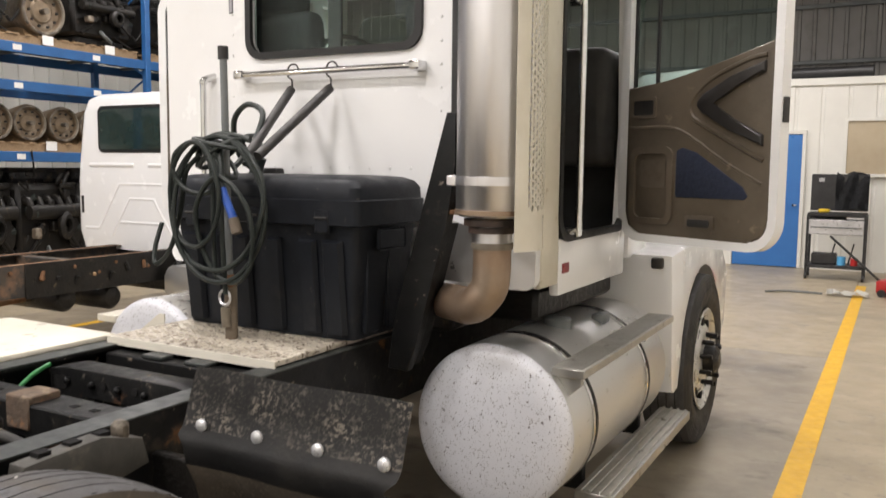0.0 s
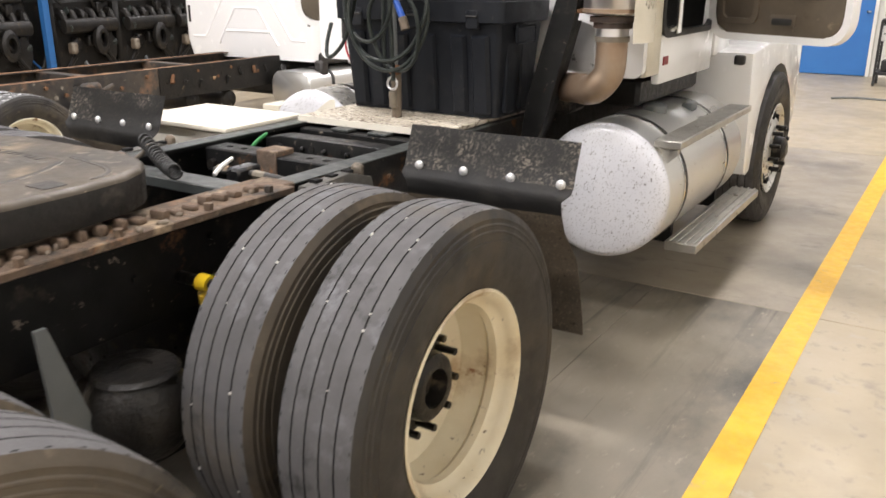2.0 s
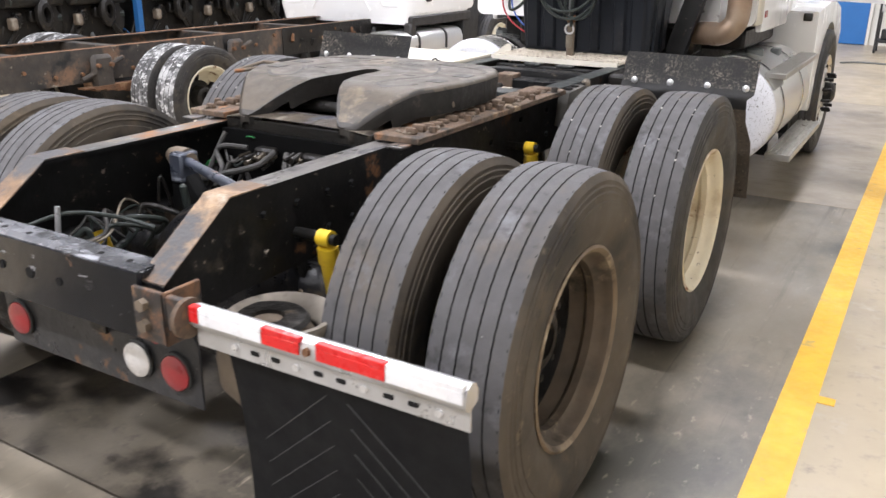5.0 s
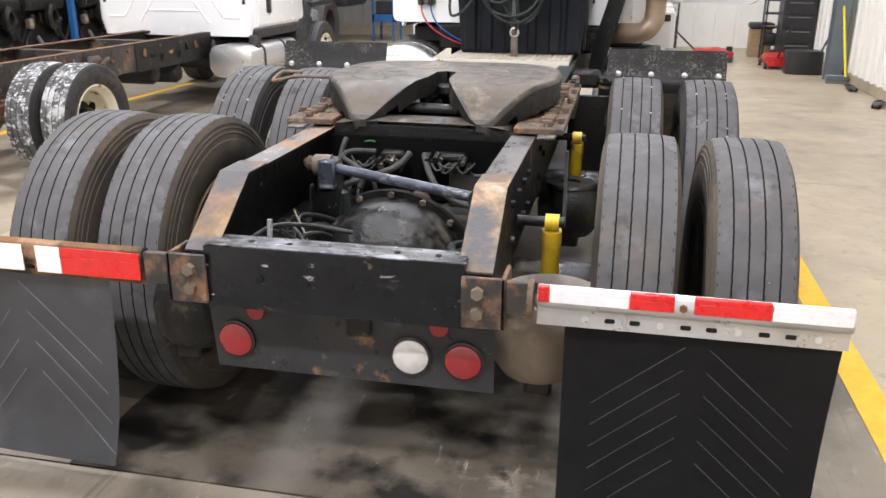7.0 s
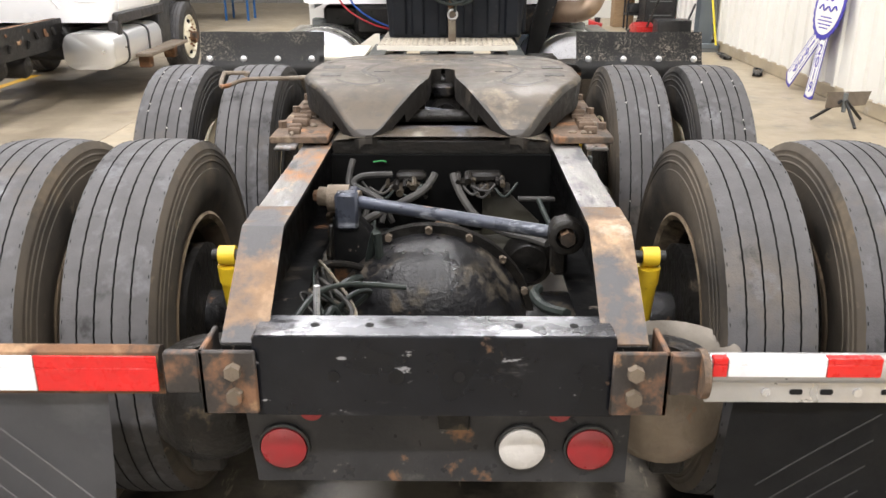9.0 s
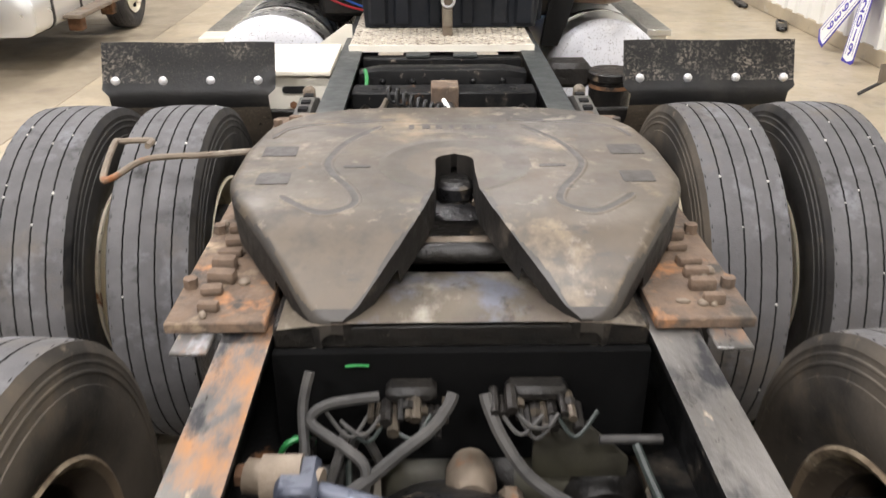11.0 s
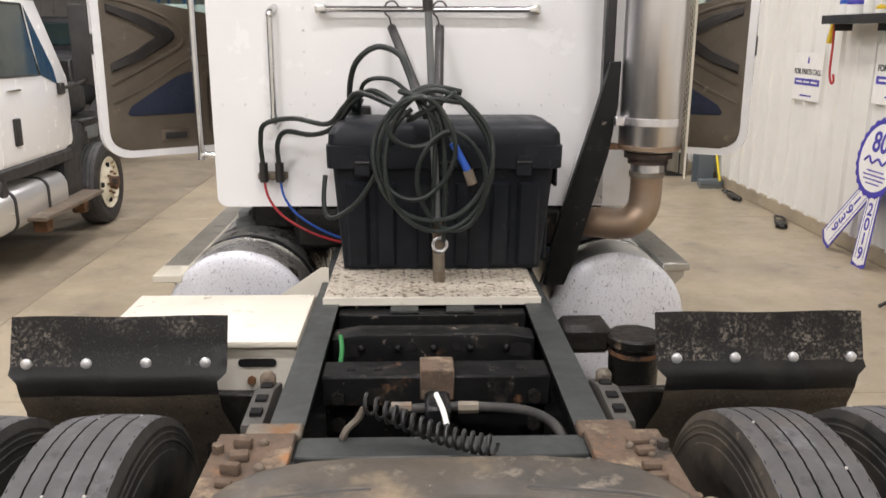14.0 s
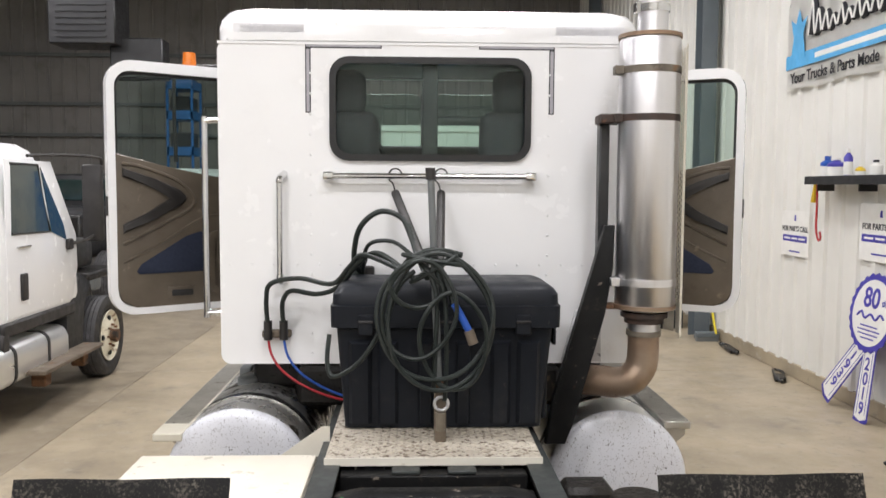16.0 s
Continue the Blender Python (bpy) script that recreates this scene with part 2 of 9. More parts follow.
M_TREADPLATE = mat("grey_step_aluminium", (0.46, 0.45, 0.42), (0.36, 0.35, 0.32), 0.38, metal=0.75, scale=5, spots=(((0.14, 0.12, 0.09), 8, 0.6, 0.12, 0.8),))
M_DECK = mat("soiled_deck_plate", (0.62, 0.57, 0.48), (0.50, 0.45, 0.37), 0.45, metal=0.2, scale=6, bump=0.05, spots=(((0.13, 0.095, 0.065), 42, 0.535, 0.07, 0.9), ((0.07, 0.05, 0.035), 85, 0.60, 0.05, 0.9), ((0.24, 0.19, 0.14), 7, 0.56, 0.14, 0.7)))
M_LUG = mat("worn_deck_lug", (0.66, 0.61, 0.52), (0.55, 0.50, 0.42), 0.4, metal=0.3, scale=30, spots=(((0.16, 0.12, 0.09), 40, 0.60, 0.06, 0.8),))
M_MUFFLER = mat("brushed_stainless", (0.74, 0.73, 0.74), (0.69, 0.68, 0.69), 0.36, rvar=0.05, metal=1.0, scale=3, stretch=(5, 5, 0.25), bump=0.012, bscale=40, spots=(((0.60, 0.56, 0.53), 3.2, 0.6, 0.2, 0.42),))
M_HEAT = mat("heat_tinted_steel", (0.25, 0.158, 0.098), (0.34, 0.262, 0.195), 0.44, metal=0.6, scale=4, spots=(((0.20, 0.10, 0.05), 8, 0.58, 0.12, 0.8),))
M_CHROME = mat("chrome", (0.72, 0.72, 0.72), (0.66, 0.66, 0.66), 0.12, metal=1.0, scale=8, bump=0.0)
M_CREAM_SHIELD = mat("cream_painted_shield", (0.68, 0.64, 0.54), (0.60, 0.56, 0.46), 0.42, scale=5, spots=(((0.30, 0.22, 0.13), 10, 0.66, 0.1, 0.8),))
M_PLASTIC = mat("black_moulded_plastic", (0.0095, 0.011, 0.0145), (0.014, 0.016, 0.020), 0.45, scale=4, bump=0.08, bscale=160, spots=(((0.030, 0.030, 0.031), 6, 0.58, 0.16, 0.65), ((0.06, 0.055, 0.05), 30, 0.66, 0.05, 0.8)), spec=0.16)
M_RUBBER = mat("black_rubber_sheet", (0.009, 0.009, 0.009), (0.016, 0.0155, 0.015), 0.5, scale=5, bump=0.10, bscale=110, spots=(((0.30, 0.265, 0.22), 95, 0.50, 0.08, 0.9), ((0.011, 0.0105, 0.010), 4.5, 0.42, 0.12, 0.45), ((0.10, 0.088, 0.074), 160, 0.57, 0.06, 0.9), ((0.034, 0.031, 0.028), 5, 0.56, 0.16, 0.6)))
M_PALE_DUST = mat("pale_road_dust", (0.26, 0.23, 0.19), (0.16, 0.14, 0.115), 0.75, scale=6, bump=0.08, spots=(((0.09, 0.075, 0.06), 5, 0.56, 0.1, 0.8),))
M_RUBBER_PLAIN = mat("plain_black_rubber", (0.010, 0.010, 0.010), (0.018, 0.017, 0.016), 0.5, scale=5, bump=0.08, bscale=60, spots=(((0.035, 0.032, 0.028), 5, 0.55, 0.16, 0.6),))
M_RUBBER_DUSTY = mat("mud_spattered_rubber", (0.145, 0.12, 0.092), (0.08, 0.068, 0.054), 0.8, scale=4, bump=0.2, bscale=120, spots=(((0.20, 0.165, 0.125), 110, 0.55, 0.10, 0.9), ((0.10, 0.085, 0.068), 6, 0.55, 0.16, 0.85), ((0.02, 0.018, 0.016), 60, 0.60, 0.1, 0.8)), spec=0.25)
M_FLAP = mat("grey_rubber_mudflap", (0.027, 0.0275, 0.029), (0.019, 0.019, 0.0205), 0.6, scale=5, bump=0.05, spots=(((0.055, 0.053, 0.051), 3, 0.6, 0.2, 0.8),), spec=0.25)
M_HOSE = mat("black_hose", (0.014, 0.0185, 0.0165), (0.025, 0.031, 0.028), 0.42, scale=20, bump=0.05, spec=0.35)
M_HOSE_GREY = mat("dusty_grey_hose", (0.055, 0.052, 0.048), (0.028, 0.027, 0.026), 0.6, scale=15, spec=0.3)
M_RED = mat("red_hose", (0.42, 0.02, 0.03), None, 0.35)
M_BLUE = mat("blue_hose", (0.02, 0.09, 0.42), None, 0.35)
M_GREEN = mat("green_air_line", (0.025, 0.20, 0.055), None, 0.4)
M_ZINC = mat("zinc_bolt", (0.75, 0.75, 0.76), (0.62, 0.62, 0.62), 0.35, metal=0.6, scale=30)
M_YELLOW = mat("yellow_shock_paint", (0.72, 0.50, 0.02), (0.55, 0.36, 0.02), 0.4, scale=9, spots=(((0.08, 0.06, 0.04), 9, 0.6, 0.1, 0.8),))
M_DOOR_TRIM = mat("brown_door_vinyl", (0.130, 0.104, 0.076), (0.092, 0.074, 0.054), 0.48, scale=4, bump=0.08, bscale=220, spots=(((0.066, 0.049, 0.035), 3.5, 0.57, 0.15, 0.6), ((0.21, 0.165, 0.12), 12, 0.63, 0.08, 0.5)))
M_DARK_TRIM = mat("dark_armrest_vinyl", (0.018, 0.016, 0.015), (0.03, 0.027, 0.025), 0.5)
M_NAVY = mat("navy_carpet", (0.012, 0.018, 0.038), (0.018, 0.025, 0.05), 0.9, scale=60, bump=0.2)
M_CAB_DARK = mat("dark_cab_lining", (0.016, 0.016, 0.016), (0.026, 0.025, 0.024), 0.7, scale=4)
M_SEAT = mat("charcoal_seat_cloth", (0.028, 0.029, 0.032), (0.018, 0.018, 0.020), 0.85, scale=30)
M_SEAL = mat("black_window_seal", (0.012, 0.012, 0.012), None, 0.5)
M_GLASS = glass("tinted_truck_glass", (0.62, 0.75, 0.70))
M_TAPE_RED = mat("red_reflective_tape", (0.68, 0.02, 0.02), (0.58, 0.02, 0.02), 0.3, scale=10)
M_TAPE_WHITE = mat("white_reflective_tape", (0.82, 0.82, 0.84), (0.76, 0.76, 0.79), 0.3, scale=10)
M_TAPE_GREY = mat("weathered_grey_tape", (0.42, 0.41, 0.44), (0.36, 0.35, 0.38), 0.35, scale=12)
M_LENS_RED = mat("red_lamp_lens", (0.30, 0.012, 0.018), (0.24, 0.012, 0.016), 0.35, scale=9, coat=0.4)
M_LENS_WHITE = mat("clear_lamp_lens", (0.60, 0.58, 0.56), (0.5, 0.48, 0.46), 0.25, scale=9, coat=0.4)
M_ORANGE = mat("orange_beacon_lens", (0.85, 0.22, 0.02), None, 0.3)
M_ALUM = mat("dull_aluminium_bar", (0.60, 0.60, 0.61), (0.48, 0.48, 0.48), 0.35, metal=0.6, scale=6)
M_TORQUE = mat("blue_grey_torque_rod", (0.062, 0.07, 0.094), (0.030, 0.034, 0.045), 0.34, metal=0.3, scale=8, spots=(((0.34, 0.36, 0.40), 7, 0.56, 0.10, 0.7, (0.5, 2, 2)), ((0.30, 0.16, 0.08), 9, 0.66, 0.08, 0.8)))
M_BLUE_STEEL = mat("blue_rack_paint", (0.02, 0.11, 0.30), (0.017, 0.09, 0.25), 0.42, scale=4, spots=(((0.08, 0.07, 0.06), 8, 0.68, 0.08, 0.7),))
M_BLUE_DOOR = mat("blue_door_paint", (0.03, 0.17, 0.48), (0.026, 0.15, 0.44), 0.38, scale=2)
M_PALLET = mat("pallet_wood", (0.34, 0.23, 0.13), (0.26, 0.17, 0.09), 0.8, scale=6, stretch=(1, 6, 6), bump=0.15)
M_PAPER = mat("white_label_paper", (0.80, 0.79, 0.75), (0.74, 0.73, 0.69), 0.6, scale=8)
M_INK = mat("black_print", (0.02, 0.02, 0.025), None, 0.5)
M_PURPLE = mat("violet_blue_print", (0.06, 0.05, 0.38), None, 0.45)
M_SKY = mat("light_blue_print", (0.10, 0.42, 0.75), None, 0.5)
M_RED_PAINT = mat("red_tool_paint", (0.50, 0.02, 0.02), (0.36, 0.015, 0.015), 0.35, scale=5)
M_BLACK_PAINT = mat("black_tool_paint", (0.014, 0.014, 0.015), (0.025, 0.025, 0.026), 0.4, scale=6)

# ---- mesh helpers ----


def box(bm, lo, hi, bevel=0.0, seg=1, xf=None):
    m = Matrix.LocRotScale([(a + b) / 2 for a, b in zip(lo, hi)], None, [abs(b - a) for a, b in zip(lo, hi)])
    made = bmesh.ops.create_cube(bm, size=1.0, matrix=(xf @ m) if xf else m)["verts"]
    if bevel:
        edges = list({e for v in made for e in v.link_edges})
        bmesh.ops.bevel(bm, geom=edges, offset=bevel, segments=seg, affect="EDGES", profile=0.5)
    return bm


def rod(bm, p0, p1, r, seg=16, r2=None, caps=True):
    p0, p1 = Vector(p0), Vector(p1)
    d = p1 - p0
    m = Matrix.Translation((p0 + p1) / 2) @ d.to_track_quat("Z", "Y").to_matrix().to_4x4()
    bmesh.ops.create_cone(bm, cap_ends=caps, segments=seg, radius1=r, radius2=r if r2 is None else r2, depth=d.length, matrix=m)
    return bm


def ball(bm, c, r, seg=16, scale=(1, 1, 1)):
    bmesh.ops.create_uvsphere(bm, u_segments=seg, v_segments=max(6, seg // 2), radius=r, matrix=Matrix.Translation(c) @ Matrix.Diagonal((*scale, 1)))
    return bm


def smooth_path(pts, n=8, closed=False):
    pts = [Vector(p) for p in pts]
    if len(pts) < 3:
        return pts
    out, k = [], len(pts)
    for i in range(k if closed else k - 1):
        p = [pts[(i + j) % k] if closed else pts[min(max(i + j, 0), k - 1)] for j in (-1, 0, 1, 2)]
        for s in range(n):
            t = s / n
            out.append(0.5 * ((2 * p[1]) + (p[2] - p[0]) * t + (2 * p[0] - 5 * p[1] + 4 * p[2] - p[3]) * t * t + (3 * p[1] - p[0] - 3 * p[2] + p[3]) * t ** 3))
    if not closed:
        out.append(pts[-1])
    return out


def tube(bm, pts, r, seg=8, n=8, closed=False, smooth=True):
    path = smooth_path(pts, n, closed) if smooth else [Vector(p) for p in pts]
    rings, up = [], Vector((0.03, 0.02, 1))
    k = len(path)
    for i, p in enumerate(path):
        a, b = (path[(i - 1) % k], path[(i + 1) % k]) if closed else (path[max(i - 1, 0)], path[min(i + 1, k - 1)])
        d = (b - a).normalized() if (b - a).length > 1e-9 else Vector((0, 0, 1))
        side = d.cross(up)
        if side.length < 1e-3:
            side = d.cross(Vector((1, 0, 0)))
        side.normalize()
        up = side.cross(d).normalized()
        rings.append([bm.verts.new(p + r * (side * math.cos(2 * math.pi * j / seg) + up * math.sin(2 * math.pi * j / seg))) for j in range(seg)])
    for i in range(k if closed else k - 1):
        a, b = rings[i], rings[(i + 1) % k]
        for j in range(seg):
            bm.faces.new((a[j], a[(j + 1) % seg], b[(j + 1) % seg], b[j]))
    if not closed:
        bm.faces.new(rings[0][::-1])
        bm.faces.new(rings[-1])
    return bm


def lathe(bm, profile, seg=64, axis="x", centre=(0, 0, 0), closed=False, slots=None, wobble=None):
    """profile: (along the axis, radius). slots: a material slot for each step of the profile."""
    cx = Vector(centre)
    rings = []
    for k in range(seg):
        a = 2 * math.pi * k / seg
        c, s = math.cos(a), math.sin(a)
        ring = []
        for i, (u, r) in enumerate(profile):
            w = u + (wobble(i, k) if wobble else 0.0)
            p = {"x": (w, r * c, r * s), "y": (r * s, w, r * c), "z": (r * c, r * s, w)}[axis]
            ring.append(bm.verts.new(cx + Vector(p)))
        rings.append(ring)
    m = len(profile)
    for k in range(seg):
        a, b = rings[k], rings[(k + 1) % seg]
        for i in range(m if closed else m - 1):
            j = (i + 1) % m
            f = bm.faces.new((a[i], a[j], b[j], b[i]))
            if slots:
                f.material_index = slots[i]
    return bm


def prism(bm, outline, depth, xf=None, bevel=0.0):
    """An outline in the x-y plane, raised by depth along z, then placed by xf."""
    xf = xf or Matrix()
    lo = [bm.verts.new(xf @ Vector((x, y, 0))) for x, y in outline]
    hi = [bm.verts.new(xf @ Vector((x, y, depth))) for x, y in outline]
    n = len(outline)
    faces = [bm.faces.new(lo[::-1]), bm.faces.new(hi)]
    faces += [bm.faces.new((lo[i], lo[(i + 1) % n], hi[(i + 1) % n], hi[i])) for i in range(n)]
    if bevel:
        bmesh.ops.bevel(bm, geom=list({e for f in faces[:2] for e in f.edges}), offset=bevel, segments=2, affect="EDGES", profile=0.5)
    return bm


def rounded(x0, x1, y0, y1, r, n=5):
    pts = []
    for cx, cy, a0 in ((x1 - r, y1 - r, 0), (x0 + r, y1 - r, 90), (x0 + r, y0 + r, 180), (x1 - r, y0 + r, 270)):
        for i in range(n + 1):
            a = radians(a0 + 90 * i / n)
            pts.append((cx + r * math.cos(a), cy + r * math.sin(a)))
    return pts


def ring_panel(bm, outer, inner, depth, xf=None):
    """A plate with one opening: both outlines have as many points."""
    xf = xf or Matrix()
    n = len(outer)
    L = [[bm.verts.new(xf @ Vector((x, y, z))) for x, y in o] for o in (outer, inner) for z in (0, depth)]
    o0, o1, i0, i1 = L
    for k in range(n):
        j = (k + 1) % n
        bm.faces.new((o0[k], i0[k], i0[j], o0[j]))
        bm.faces.new((o1[k], o1[j], i1[j], i1[k]))
        bm.faces.new((o0[k], o0[j], o1[j], o1[k]))
        bm.faces.new((i0[k], i1[k], i1[j], i0[j]))
    return bm


def part(name, bm, material, parent=None, label="", sharp=38, flat=False):
    me = bpy.data.meshes.new(name)
    bmesh.ops.recalc_face_normals(bm, faces=bm.faces)
    bm.to_mesh(me)
    bm.free()
    for m in (material if isinstance(material, (list, tuple)) else [material]):
        me.materials.append(m)
    if not flat:
        me.polygons.foreach_set("use_smooth", [True] * len(me.polygons))
        me.set_sharp_from_angle(angle=radians(sharp))
    ob = new(name, me)
    if parent:
        ob.parent = parent
    if label:
        tagged(ob, label)
    return ob


def B():
    return bmesh.new()


def thing(name, label, category, group="", at=(0, 0, 0)):
    e = new(name)
    e.empty_display_size = 0.1
    e.location = at
    return tagged(e, label, category, group)


def solid(name, bm, material, label, category, group="", kind="", sharp=38):
    ob = part(name, bm, material, None, "", sharp)
    return tagged(ob, label, category, group, kind)


def again(ob, m, parent):
    """The same part with its sub-parts at another pose, on the same meshes."""
    c = ob.copy()
    scene.collection.objects.link(c)
    c.parent, c.matrix_basis = parent, m
    for k in ob.children:
        d = k.copy()
        scene.collection.objects.link(d)
        d.parent = c
        for q in k.children:
            e = q.copy()
            scene.collection.objects.link(e)
            e.parent = d
    return c


FACE_BACK = Matrix(((1, 0, 0, 0), (0, 0, -1, 0), (0, 1, 0, 0), (0, 0, 0, 1)))  # outline x, z; raised towards -y
FACE_SIDE = Matrix(((0, 0, 1, 0), (1, 0, 0, 0), (0, 1, 0, 0), (0, 0, 0, 1)))  # outline y, z; raised towards +x


def shifted(m, x, y, z):
    return Matrix.Translation((x, y, z)) @ m


# ---- the hall ----
X0, X1, Y0, Y1, TOP = -11.5, 3.9, -7.5, 19.0, 6.6


def make_floor():
    floor = thing("floor", "bare grey-brown concrete workshop floor with saw joints and stains", "floor")
    tagged(floor, kind="structure")
    part("subfloor", box(B(), (X0, Y0, -0.25), (X1, Y1, -0.014)), M_JOINT, floor)
    ys = [Y0, -1.3, 3.2, 7.7, 12.2, Y1]
    xs = [X0, -6.0, -2.85, -1.75, 1.66, X1]
    for i in range(len(xs) - 1):
        for j in range(len(ys) - 1):
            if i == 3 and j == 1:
                # slab under the rear axles: oil stains plus the truck's shade painted dark
                for lo, hi, m in (((-1.747, -1.297), (-0.953, 3.197), M_SCUFF_SHADE), ((-0.95, -1.297), (0.947, 0.20), M_BAY_SHADE), ((-0.95, 0.203), (0.947, 3.197), M_SCUFF_SHADE), ((0.95, -1.297), (1.657, 3.197), M_SCUFF_SHADE)):
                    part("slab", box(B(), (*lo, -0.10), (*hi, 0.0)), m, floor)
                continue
            part("slab", box(B(), (xs[i] + 0.003, ys[j] + 0.003, -0.10), (xs[i + 1] - 0.003, ys[j + 1] - 0.003, 0.0), 0.003), M_SCUFF_SHADE if i == 3 and ys[j] < 3 else M_STAINED_SHADE if i == 3 and ys[j] < 7 else M_OILY if i == 1 and xs[i] < -3 and -2 < ys[j] < 9 else M_CONCRETE, floor)


def yellow_line():
    bm = B()
    box(bm, (1.652, Y0, 0.0005), (1.778, 12.9, 0.0035))
    ob = part("floor_line", bm, M_YELLOW_LINE)
    tagged(ob, "worn yellow painted lane line on the concrete", "floor marking", kind="structure")
    bm = B()
    box(bm, (1.778, 0.415, 0.0005), (1.838, 0.470, 0.0035))
    tagged(part("floor_mark", bm, M_YELLOW_LINE), "short yellow tick beside the lane line", "floor marking", kind="structure")

    bm = B()
    box(bm, (-5.06, 0.6, 0.0005), (-4.95, 7.2, 0.0035))
    tagged(part("floor_line", bm, M_YELLOW_LINE), "worn yellow painted line under the parked truck", "floor marking", kind="structure")


def ribbed_wall(name, p0, p1, z0, z1, pitch, material, inward, label):
    """A steel-clad wall from p0 to p1 with upright ribs on its inward side, backed by a solid core."""
    p0, p1 = Vector((*p0, 0)), Vector((*p1, 0))
    d = (p1 - p0).normalized()
    nrm = Vector((*inward, 0))
    bm = B()
    prof, s, length = [], 0.0, (p1 - p0).length
    while s < length - pitch:
        for off, h in ((0.0, 0.0), (0.60, 0.0), (0.66, 0.030), (0.84, 0.030), (0.90, 0.0)):
            prof.append((s + off * pitch, h))
        s += pitch
    prof.append((length, 0.0))
    lo = [bm.verts.new(p0 + d * a + nrm * h + Vector((0, 0, z0))) for a, h in prof]
    hi = [bm.verts.new(p0 + d * a + nrm * h + Vector((0, 0, z1))) for a, h in prof]
    for i in range(len(prof) - 1):
        bm.faces.new((lo[i], lo[i + 1], hi[i + 1], hi[i]))
    back = [p0 - nrm * 0.2, p1 - nrm * 0.2]
    v = [bm.verts.new(q + Vector((0, 0, z))) for q in back for z in (z0, z1)]
    bm.faces.new((v[0], v[1], v[3], v[2]))
    return tagged(part(name, bm, material, None, "", 20), label, "wall", kind="structure")


make_floor()
yellow_line()
ribbed_wall("wall_east", (X1, Y0), (X1, Y1), 0.14, TOP, 0.30, M_WALL_WHITE, (-1, 0), "white ribbed steel liner wall, scuffed low down")
ribbed_wall("wall_west", (X0, Y1), (X0, Y0), 0.0, TOP, 0.30, M_WALL_WHITE, (1, 0), "white ribbed steel wall behind the pallet racks")
ribbed_wall("wall_north", (X1, Y1), (X0, Y1), 0.0, TOP, 0.30, M_WALL_GREY, (0, -1), "grey ribbed steel end wall with girts")
ribbed_wall("wall_south", (X0, Y0), (X1, Y0), 0.0, TOP, 0.30, M_WALL_WHITE, (0, 1), "white ribbed steel end wall")
tagged(part("ceiling", box(B(), (X0 - 0.2, Y0 - 0.2, TOP), (X1 + 0.2, Y1 + 0.2, TOP + 0.15)), M_ROOF), "grey insulated roof lining", "ceiling", kind="structure")
tagged(part("curb", box(B(), (X1 - 0.02, Y0, 0.0), (X1 + 0.2, Y1, 0.15), 0.01), M_CONCRETE), "low concrete curb under the liner wall", "curb", kind="structure")

M_LED = glow("led_panel", (1.0, 0.97, 0.96), 9.0)


def high_bay(x, y):
    fx = thing("high_bay_light", "white rectangular LED high-bay light hung below the roof", "ceiling light", "high-bay lights", (x, y, TOP))
    bm = B()
    box(bm, (-0.62, -0.22, -0.62), (0.62, 0.22, -0.52), 0.02)
    part("housing", bm, M_PAPER, fx)
    part("diffuser", box(B(), (-0.58, -0.18, -0.632), (0.58, 0.18, -0.622)), M_LED, fx)
    for s in (-0.5, 0.5):
        part("hanger", rod(B(), (s, 0, -0.53), (s, 0, 0), 0.006, 6), M_STEEL_GREY, fx)
    return fx


first_bay = None
for lx, ly in LAMP_SPOTS:
    first_bay = copy_thing(first_bay, pose(lx, ly, TOP)) if first_bay else high_bay(lx, ly)
    lamp = bpy.data.lights.new("bay_lamp", "AREA")
    lamp.shape, lamp.size, lamp.size_y, lamp.energy, lamp.color = "RECTANGLE", 1.1, 0.34, LAMP_WATTS * (1.45 if ly < -4 else 0.85 if 3 < ly < 4 else 1.0), (0.985, 0.968, 1.0)
    new("bay_lamp", lamp).matrix_world = pose(lx, ly, TOP - 0.66)

# ---- the tractor unit ----
truck = thing("semi_truck", "white day-cab tractor unit with its doors open, dusty black chassis", "truck")
AXLES = (0.763, -0.603)
TYRE_R, TYRE_W = 0.522, 0.252


